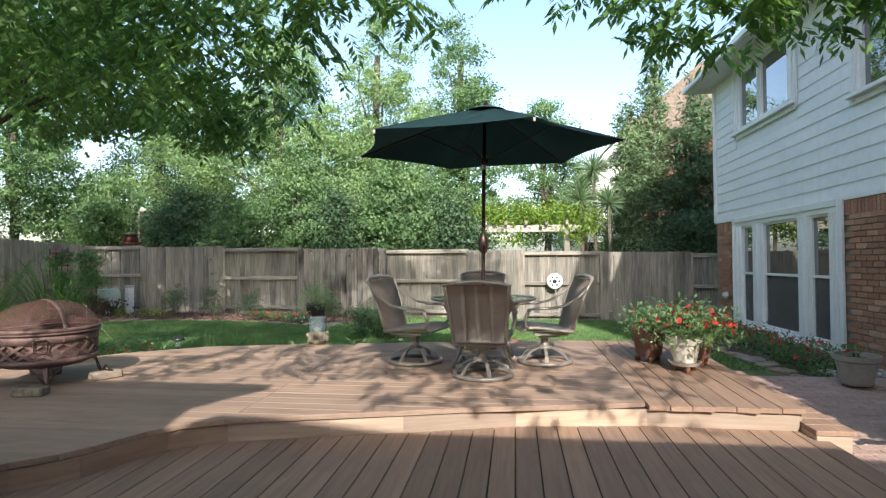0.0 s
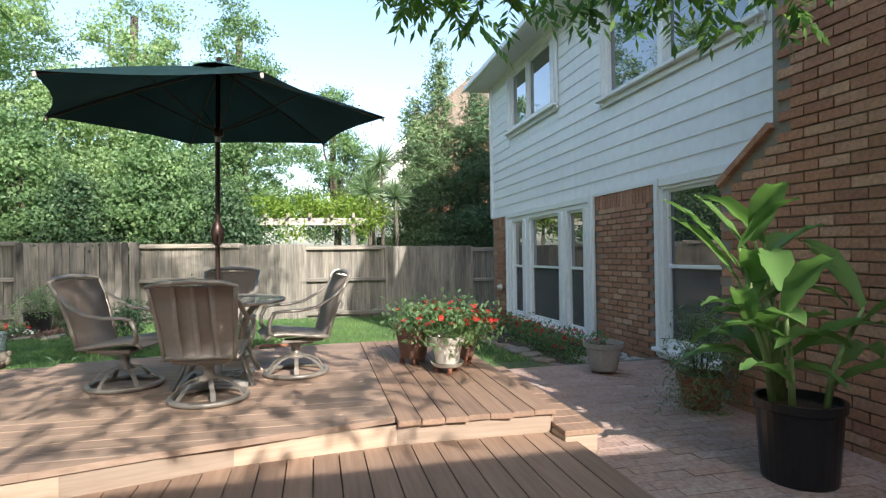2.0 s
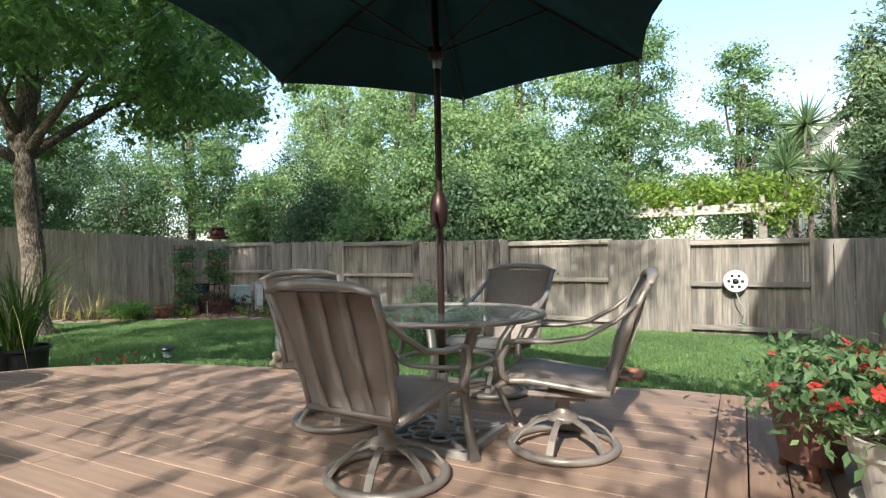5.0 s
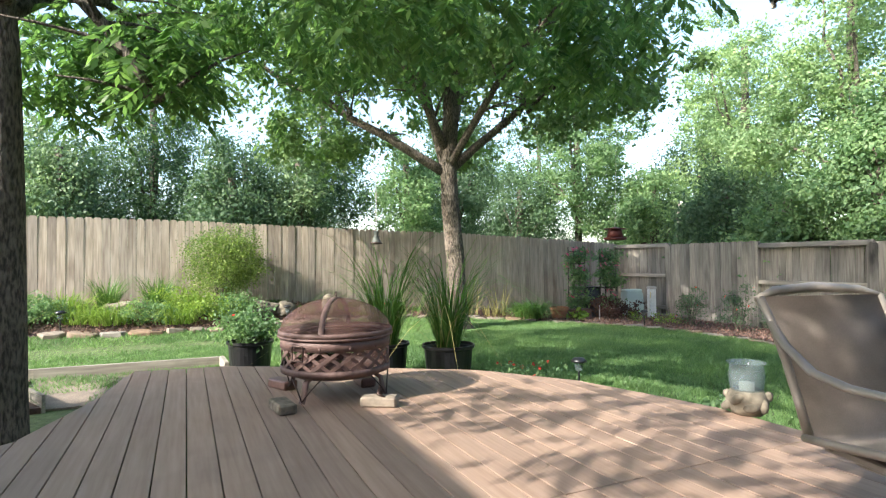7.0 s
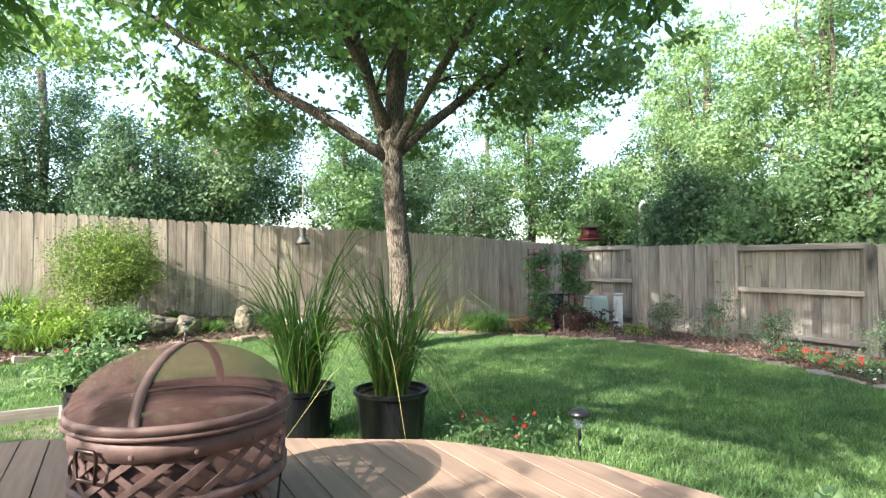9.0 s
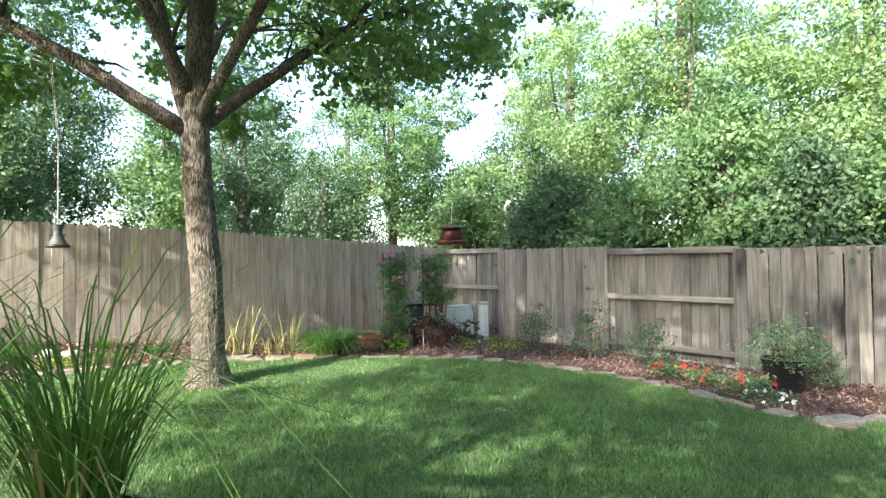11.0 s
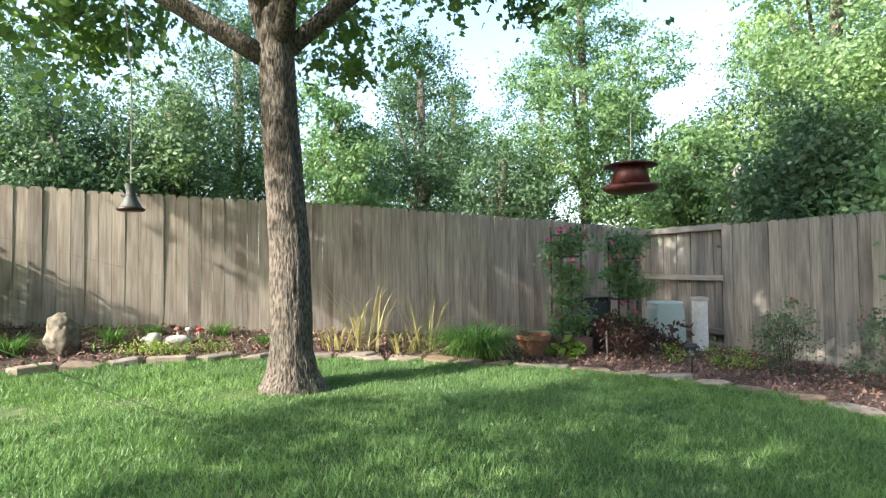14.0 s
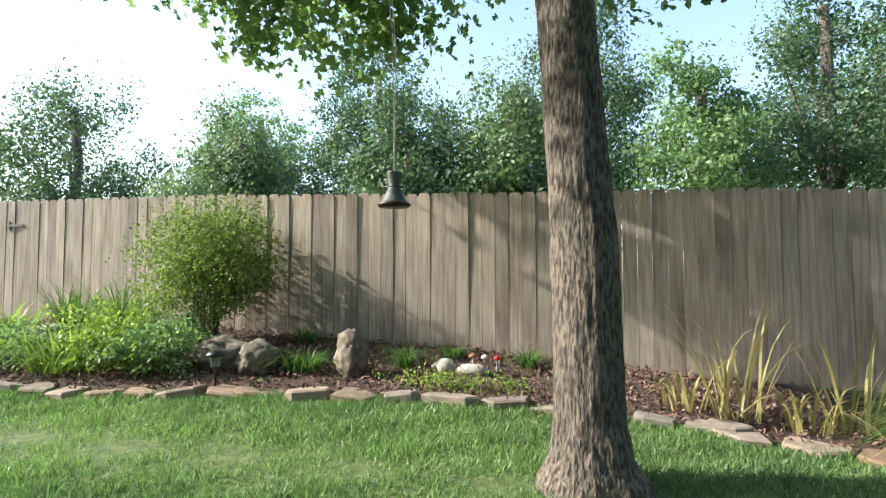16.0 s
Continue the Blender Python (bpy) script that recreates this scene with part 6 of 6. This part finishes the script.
def edge_stones(line, parent):
    pts = [Vector((*p, 0)) for p in line]
    for a, b in zip(pts, pts[1:]):
        d, s = b - a, 0.0
        while s < d.length - 0.1:
            L = rng_s.uniform(0.26, 0.46)
            p = a + d.normalized() * (s + L / 2)
            W, H = rng_s.uniform(0.17, 0.3), rng_s.uniform(0.025, 0.06)
            nv = rng_s.choice((5, 6, 7))
            out = []
            for k in range(nv):
                t = 2 * math.pi * (k + rng_s.uniform(-0.25, 0.25)) / nv
                out.append((L * 0.52 * math.copysign(abs(math.cos(t)) ** 0.6, math.cos(t)), W * 0.5 * math.copysign(abs(math.sin(t)) ** 0.6, math.sin(t))))
            bm = prism(out, -0.03, H)
            bmesh.ops.bevel(bm, geom=[e for e in bm.edges if all(v.co.z > 0 for v in e.verts)], offset=0.014, segments=1, affect="EDGES")
            part("stone", bm, M_STONE, parent, at=pose(p.x, p.y, g(p.x, p.y), rng_s.uniform(-8, 8), rng_s.uniform(-8, 8), math.degrees(math.atan2(d.y, d.x)) + rng_s.uniform(-14, 14)))
            s += L + 0.02


edge_stones(BED_EDGE[1:-1], edging)
edging2 = thing("stone_edging", pose(0, 0, 0), "short row of flat stones edging the house bed", "edging", kind="structure")
edge_stones([(3.35, 7.0), (3.3, 8.2), (3.2, 9.6), (3.3, 11.2)], edging2)
hb = prism([(3.35, 6.95), (4.58, 7.3), (4.58, 12.5), (3.4, 11.3), (3.25, 9.6)], -0.5, -0.225)
tagged(part("house_bed", hb, M_SOIL), "dark soil bed along the house wall", "planting bed", kind="structure")
rngp = np.random.default_rng(9)
pb = bmesh.new()
for k in range(130):
    bmesh.ops.create_icosphere(pb, subdivisions=1, radius=1.0, matrix=pose(4.0 + rngp.uniform(-0.28, 0.45), 7.15 + rngp.uniform(-0.25, 0.3), -0.2 + rngp.uniform(0, 0.05), 0, 0, rngp.uniform(0, 180)) @ Matrix.Diagonal((rngp.uniform(0.03, 0.05), 0.03, 0.022, 1)))
tagged(part("river_pebbles", pb, M_PALE, smooth=True), "patch of pale river pebbles by the house", "pebbles", kind="stuff")

# ---- sand pit with timber edge, small fixtures ----
sand = prism([(-7.5, 1.2), (-5.95, 1.2), (-5.95, 3.85), (-7.4, 3.85)], -0.2, -0.1)
tagged(part("gravel_patch", sand, plain("tan_gravel", (0.24, 0.19, 0.145), 0.95, vary=0.3, scale=70, bump_s=0.6)), "bare tan gravel patch beside the deck", "gravel", kind="structure")
db = prism([(-7.4, 0.8), (-5.85, 0.8), (-5.9, 2.28), (-6.6, 1.97), (-7.38, 1.9)], -0.2, -0.07)
tagged(part("corner_bed", db, M_SOIL), "small dark soil bed beside the gravel patch", "planting bed", kind="structure")
for k, (x, y) in enumerate([(-6.05, 1.85), (-6.45, 1.55), (-6.0, 1.3)]):
    grass_clump("liriope", x, y, 110, 0.1, 0.42, 0.012, 1.0, M_BLADE, 330 + k, "arching green border grass in a dark bed", group="border grasses", z=-0.07, spread=0.6)
timber = thing("timber_edging", pose(0, 0, 0), "old wooden edging board held by short stakes", "edging", kind="structure")
edge_board([(-7.5, 0.6), (-7.52, 1.9), (-7.42, 3.85)], -0.15, 0.02, 0.04, timber, "board", M_RAIL)
edge_board([(-7.4, 3.83), (-6.9, 3.86)], -0.15, 0.03, 0.05, timber, "board", M_RAIL)
edge_board([(-5.9, 2.3), (-6.6, 1.95)], -0.15, 0.04, 0.03, timber, "board", M_RAIL)
reel = thing("hose_reel", pose(1.0, 14.28, 0.58), "round white and black hose reel mounted on the fence", "hose reel")
part("disc", lathe([(0.05, 0.03), (0.14, 0.03), (0.19, 0.02), (0.2, 0.0), (0.19, -0.02), (0.05, -0.02)], 28), M_WHITE, reel, smooth=True, at=pose(0, -0.03, 0, 90))
part("hub", lathe([(0, 0.04), (0.05, 0.035), (0.055, 0.0)], 16), M_BLACK, reel, smooth=True, at=pose(0, -0.04, 0, 90))
for k in range(6):
    part("slot", boxed((0.05, 0.006, 0.05), bevel=0.002), M_BLACK, reel, at=pose(0.11 * math.cos(k * 1.047), -0.062, 0.11 * math.sin(k * 1.047)))
part("hose", tube([(0, 0, -0.18), (0.05, -0.05, -0.35), (0.15, -0.06, -0.5), (0.1, -0.1, -0.75), (-0.2, -0.15, -0.8)], 0.012, 6), M_GREYPOT, reel, smooth=True)
drain = thing("yard_drain", pose(-0.16, 9.5, g(-0.16, 9.5)), "square brick-edged drain set in the lawn", "drain", kind="structure")
for k in range(4):
    for j in (-1, 1):
        part("brick", boxed((0.2, 0.09, 0.06), bevel=0.006), M_TERRA, drain, at=pose(0, 0, 0, 0, 0, 90 * k) @ pose(0.105 * j, 0.24, 0.02))
part("grate", boxed((0.36, 0.36, 0.02), bevel=0.003), M_BLACK, drain, at=pose(0, 0, 0.01))
wl_ = thing("wall_faucet", pose(4.56, 12.75, 0.35), "pale wall faucet cover on the brick", "faucet")
part("cover", lathe([(0, 0.1), (0.06, 0.08), (0.08, 0.0)], 16), M_CREAM, wl_, smooth=True, at=pose(0, 0, 0, 0, -90, 0))
stake = thing("garden_stake", pose(-10.0, 11.95, g(-10, 11.95)), "thin grey metal garden stake in the bed", "stake")
part("rod", tube([(0, 0, -0.05), (0, 0, 0.36)], 0.012, 8), M_METAL, stake)
hook = thing("gate_hinge", pose(-12.18, 0.6, 1.72), "black metal gate hinge on the fence", "hinge")
part("strap", boxed((0.01, 0.26, 0.04), bevel=0.003), M_BLACK, hook)
part("plate", boxed((0.012, 0.05, 0.12), bevel=0.003), M_BLACK, hook, at=pose(0, -0.12, 0))
lamp = thing("post_lamp", pose(-12.3, 17.0, 0), "pale lamp head on a wooden post beyond the fence", "post lamp")
part("post", boxed((0.12, 0.12, 2.6), pose(0, 0, 1.3), 0.01), M_RAIL, lamp)
part("head", tube([(0, 0, 2.6), (0.02, 0, 2.72), (0.15, -0.05, 2.8), (0.28, -0.08, 2.76)], [0.05, 0.06, 0.09, 0.07], 10), M_PALE, lamp, smooth=True)

# ---- beyond the back fence ----
nh = thing("neighbor_house", pose(0, 22, 0), "neighbouring red-brick house with pale gable siding", "house")
part("brick_wall", boxed((8.0, 6.0, 6.4), pose(8.3, 3.2, 2.7)), M_NBRICK, nh, "red brick wall")
XZ = Matrix(((1, 0, 0, 0), (0, 0, 1, 0), (0, 1, 0, 0), (0, 0, 0, 1)))
part("siding_wall", prism([(1.9, -0.5), (4.29, -0.5), (4.29, 5.6), (1.9, 3.3)], 0.6, 6.5, XZ), M_SIDING, nh)
for k in range(20):
    z = -0.3 + 0.29 * k
    x0 = max(1.92, 1.92 + (z + 0.3 - 3.3) / 0.962)
    part("siding_line", boxed((4.28 - x0, 0.02, 0.28), pose((4.28 + x0) / 2, 0.585, z, 3)), M_SIDING, nh)
nr = bmesh.new()
prism([(1.7, 3.2), (4.4, 5.8), (4.4, 6.0), (1.5, 3.25)], -0.2, 7.0, Matrix(((1, 0, 0, 0), (0, 0, 1, 0), (0, 1, 0, 0), (0, 0, 0, 1))), nr)
prism([(4.1, 5.9), (12.6, 5.9), (9.6, 8.4), (7.0, 8.4)], -0.3, 6.6, Matrix(((1, 0, 0, 0), (0, 0, 1, 0), (0, 1, 0, 0), (0, 0, 0, 1))), nr)
part("roof", nr, M_ROOF, nh, "brown shingle roof")
part("fascia", boxed((0.2, 0.06, 3.9), pose(3.0, -0.22, 4.5, 0, 46, 0)), M_WHITE, nh)
part("window", boxed((1.0, 0.06, 1.0), pose(3.3, 0.56, 1.2)), M_GLASS, nh)

perg = thing("pergola", pose(0, 16.4, 0), "wooden pergola beyond the fence overgrown with vines", "pergola")
for x in (-1.4, 1.5):
    part("post", boxed((0.16, 0.16, 2.5), pose(x, 0, 0.8), 0.01), M_RAIL, perg)
part("beam", boxed((3.6, 0.12, 0.2), pose(0.1, 0, 2.0), 0.01), M_PALE, perg)
for k in range(6):
    part("rafter", boxed((0.08, 2.2, 0.12), pose(-1.4 + 0.58 * k, 0.9, 2.16), 0.005), M_RAIL, perg)
shrub("vine_canopy", 0.2, 16.9, [(-1.2, 0, 2.7, 0.8, 0.7, 0.4), (-0.2, 0, 2.75, 0.9, 0.7, 0.4), (0.9, 0, 2.75, 0.9, 0.7, 0.42), (1.7, 0, 2.6, 0.6, 0.6, 0.4), (-0.4, -0.5, 2.2, 0.15, 0.1, 0.4), (1.5, -0.5, 2.2, 0.15, 0.1, 0.35)], 7000, 0.12, M_LEAF_LIME, 210, "bright lime-green vines on the pergola", "vine", stems=0, z=-0.4, clump=0.16)


def yucca(x, y, h, seed):
    t = thing("yucca_palm", pose(x, y, g(x, y)), "tall spiky yucca with bare trunks beyond fence", "palm", "yuccas")
    part("trunk", tube([(0, 0, -0.1), (0.05, 0, h * 0.5), (0, 0.03, h)], [0.07, 0.055, 0.05], 8), M_BARK2, t, smooth=True)
    rng = np.random.default_rng(seed)
    n = 110
    d = unit(rng.normal(size=(n, 3)) + np.array([0, 0, 0.4]))
    s = unit(np.cross(d, rng.normal(size=(n, 3))))
    o = np.array([0, 0.03, h])[None] + d * 0.03
    L = rng.uniform(0.45, 0.75, n)[:, None]
    v = np.stack([o - s * 0.02, o + s * 0.02, o + d * L * 0.6 + s * 0.018, o + d * L, o + d * L * 0.6 - s * 0.018], 1)
    part("leaves", raw_mesh(v, [(0, 1, 2, 3, 4)], n), M_LEAF_GREY, t)


for k, (x, y, h) in enumerate([(1.95, 16.8, 3.0), (2.35, 17.0, 3.9), (2.75, 16.8, 2.9), (2.1, 17.2, 3.4)]):
    yucca(x, y, h + 0.3, 300 + k)


def conifer(x, y, h, r, n, lmat, seed, label):
    bl = []
    rg = random.Random(seed)
    for i in range(12):
        f = i / 11
        rr = r * (1 - f) ** 0.7 * rg.uniform(0.7, 1.05) + 0.12
        bl.append((x + rg.uniform(-0.25, 0.25) * r * (1 - f), y + rg.uniform(-0.25, 0.25) * r, 0.5 + f * (h - 0.7), rr, rr, h / 16))
    z0 = g(x, y)
    tree("conifer", (x, y, z0), [(x, y, z0), (x, y, z0 + 0.4), (x, y, h * 0.5), (x, y, h * 0.92)], [], bl, n, 0.13, seed, lmat, M_BARK2, label, 0.12, 0.16, 0.35, 30, 0.3, False)


conifer(4.25, 17.6, 7.5, 0.75, 18000, M_LEAF_GREY, 311, "tall narrow cypress beyond the fence")
conifer(5.35, 17.2, 6.5, 1.25, 34000, M_LEAF_DARK, 312, "dense dark green conifer beyond the fence")
conifer(3.6, 18.0, 6.1, 0.95, 22000, M_LEAF_GREY, 313, "grey-green conifer beyond the fence")


# ---- hanging sprays of the shade tree ----
def sprays(seed, places):
    """Feathery compound leaves: drooping ribs with paired leaflets."""
    rng = np.random.default_rng(seed)
    vs = []
    for cx, cy, cz, rx, ry, rz, n in places:
        for _ in range(n):
            o = np.array([cx + rng.uniform(-rx, rx), cy + rng.uniform(-ry, ry), cz + rng.uniform(-rz, rz)])
            a = rng.uniform(0, 6.28)
            d = np.array([math.cos(a) * 0.7, math.sin(a) * 0.7, rng.uniform(-0.9, -0.1)])
            L = rng.uniform(0.2, 0.34)
            for k in range(7):
                f = (k + 1) / 7
                p = o + d * L * f + np.array([0, 0, -0.12 * f * f * L])
                side = np.cross(d, [0, 0, 1.0])
                side /= np.linalg.norm(side)
                for sg in (-1, 1) if k < 6 else (0,):
                    ld = unit(side * sg * 0.85 + d * 0.6 + np.array([0, 0, -0.35 + rng.normal(0, 0.15)]))
                    wv = unit(np.cross(ld, rng.normal(0, 0.4, 3) + np.array([0, 0, 1.0])))
                    q = rng.uniform(0.085, 0.13)
                    vs.append([p, p + ld * q * 0.45 + wv * q * 0.17, p + ld * q, p + ld * q * 0.45 - wv * q * 0.17])
    v = np.array(vs)
    return raw_mesh(v, [(0, 1, 2), (0, 2, 3)], len(v))


# Clumps with y under 2: unseen, added to dapple the deck and chairs.
SPRAYS = [(0.5, 1.1, 3.4, 0.45, 0.35, 0.25, 120), (-0.2, 1.75, 3.4, 0.45, 0.4, 0.25, 110), (1.2, 1.95, 3.4, 0.4, 0.35, 0.2, 60), (-5.2, 2.6, 2.75, 0.5, 0.5, 0.35, 130), (-5.3, 3.2, 3.0, 0.6, 0.5, 0.3, 140), (-4.3, 3.3, 2.6, 0.35, 0.3, 0.25, 60), (-6.8, 2.8, 3.45, 0.8, 0.7, 0.3, 150), (-2.4, 0.7, 3.3, 0.6, 0.4, 0.25, 60),
          (1.3, 4.1, 3.1, 0.5, 0.5, 0.22, 80), (2.1, 3.9, 3.2, 0.6, 0.5, 0.3, 140), (2.9, 3.4, 3.1, 0.6, 0.6, 0.35, 140), (0.8, 4.3, 3.5, 0.8, 0.6, 0.25, 60),
          (-1.3, 4.4, 3.55, 0.7, 0.5, 0.35, 110), (-2.4, 4.6, 3.4, 0.8, 0.6, 0.45, 150), (-3.6, 4.8, 3.2, 0.8, 0.7, 0.5, 170), (-4.8, 5.0, 3.3, 0.8, 0.8, 0.5, 95), (-5.9, 4.2, 3.4, 0.8, 0.8, 0.45, 80),
          (-3.7, 6.6, 2.95, 0.6, 0.5, 0.25, 110), (-3.0, 6.0, 3.2, 0.6, 0.5, 0.25, 80), (-0.6, 0.6, 3.5, 0.8, 0.5, 0.3, 70), (-1.5, 1.3, 3.6, 0.6, 0.5, 0.3, 60), (1.2, -0.1, 3.5, 1.2, 0.6, 0.3, 90), (2.6, 0.6, 3.6, 0.9, 0.6, 0.3, 60), (0.2, 0.6, 3.6, 0.6, 0.5, 0.3, 40)]
part("hanging_sprays", sprays(31, [(x + 4.6, y - 2.33, z - near_tree.location.z, *r) for x, y, z, *r in SPRAYS]), M_LEAF_NEAR, near_tree)


# ---- bricks and pavers, piece by piece ----
CUBE_F = [(0, 1, 3, 2), (4, 6, 7, 5), (0, 4, 5, 1), (2, 3, 7, 6), (0, 2, 6, 4), (1, 5, 7, 3)]


def joined_boxes(centres, sizes):
    c, s = np.array(centres, float), np.array(sizes, float) / 2
    corners = np.array([(i, j, k) for i in (-1, 1) for j in (-1, 1) for k in (-1, 1)], float)
    me = raw_mesh(c[:, None] + corners[None] * s[:, None], CUBE_F, len(c))
    me.shade_flat()
    return me


BRICK = mesh_of(boxed((0.03, 0.234, 0.07), None, 0.004))
BRICK.materials.append(M_BRICK)
BRICK_UP = mesh_of(boxed((0.03, 0.069, 0.23), None, 0.004))
BRICK_UP.materials.append(M_BRICK)


def brick_field(y0, y1, z0, z1, ok):
    out, r, z = [], 0, z0 + 0.038
    while z < z1 - 0.03:
        y = y0 + (0.0 if r % 2 else 0.1225)
        while y < y1 + 0.02:
            if y - 0.115 > y0 - 0.01 and y + 0.115 < y1 + 0.01 and ok(y, z):
                out.append((y, z))
            y += 0.245
        z += 0.0815
        r += 1
    return out


def clear_of_windows(y, z):
    return not any(h[0] - 0.22 < y < h[1] + 0.22 and z > h[2] - 0.15 for h in (W1, W2))


rest = []
for y, z in brick_field(0.6, 13.4, -0.45, 1.83, clear_of_windows):
    if 6.9 < y < 8.45 and z > -0.35:
        part("brick", BRICK, None, house, at=pose(0.008, y, z))
    elif y > 4.9:
        rest.append((0.008, y, z))
y = 6.9
while y < 8.42:
    part("soldier_brick", BRICK_UP, None, house, at=pose(0.008, y, 1.93))
    y += 0.079
soldiers = [(0.008, 12.46 + 0.079 * k, 1.93) for k in range(12)]
bb = part("brickwork", joined_boxes(rest + soldiers, [(0.03, 0.234, 0.07)] * len(rest) + [(0.03, 0.069, 0.23)] * len(soldiers)), M_BRICK_J, house, "brown brick courses")
bb["kind"] = "stuff"


def on_chimney(y, z):
    edge = CH_Y1 if z < 1.78 else CH_Y1 - (CH_Y1 - CH_Y1U) * min(1, (z - 1.78) / 0.4)
    return y + 0.115 < edge + 0.02


rest = []
for y, z in brick_field(CH_Y0, CH_Y1, -0.4, 6.0, on_chimney):
    if 3.7 < y and z < 2.9 and -0.3 < z:
        part("brick", BRICK, None, chimney, at=pose(CH_X - 0.008, y, z))
    else:
        rest.append((CH_X - 0.008, y, z))
side = [(CH_X + 0.12 + 0.245 * i + (0.12 if r % 2 else 0.0), CH_Y1 + 0.008, -0.36 + 0.0815 * r) for r in range(27) for i in range(2)]
cb2 = part("brickwork", joined_boxes(rest + side, [(0.03, 0.234, 0.07)] * len(rest) + [(0.234, 0.03, 0.07)] * len(side)), M_BRICK_J, chimney, "brown brick courses")
cb2["kind"] = "stuff"
ang = math.degrees(math.atan2(0.4, CH_Y1U - CH_Y1))
for k in range(5):
    f = (k + 0.5) / 5
    cap = boxed((0.68, 0.155, 0.062), None, 0.006)
    part("shoulder_brick", cap, M_BRICK, chimney, at=pose(CH_X / 2 - 0.02, CH_Y1 + (CH_Y1U - CH_Y1) * f, 1.8 + 0.4 * f, ang, 0, 0))

paving = thing("pavement", pose(0, 0, 0), "pinkish-grey brick paver patio path by the house", "pavement", kind="structure")
part("bedding", prism([(2.13, -4.0), (4.6, -4.0), (4.6, 7.0), (3.4, 6.9), (2.2, 6.85)], -0.4, -0.145), M_SAND, paving)
PAVER = mesh_of(boxed((0.216, 0.106, 0.05), None, 0.004))
PAVER.materials.append(M_PAVER)
rest, rng_v = [], random.Random(23)
for r in range(97):
    yy = -3.9 + 0.111 * r
    for i in range(12):
        xx = 2.25 + 0.221 * i - (0.11 if r % 2 else 0.0)
        if xx > 4.5 or (xx < 3.4 and yy > 6.8) or yy > 6.95:
            continue
        zz = PV - 0.025 + rng_v.uniform(-0.002, 0.002)
        if 4.25 < yy:
            part("paver", PAVER, None, paving, at=pose(xx, yy, zz, rng_v.uniform(-0.5, 0.5), rng_v.uniform(-0.5, 0.5), rng_v.uniform(-1, 1)))
        else:
            rest.append((xx, yy, zz))
pj = part("paver_field", joined_boxes(rest, [(0.216, 0.106, 0.05)] * len(rest)), M_PAVER_J, paving)
pj["kind"] = "stuff"
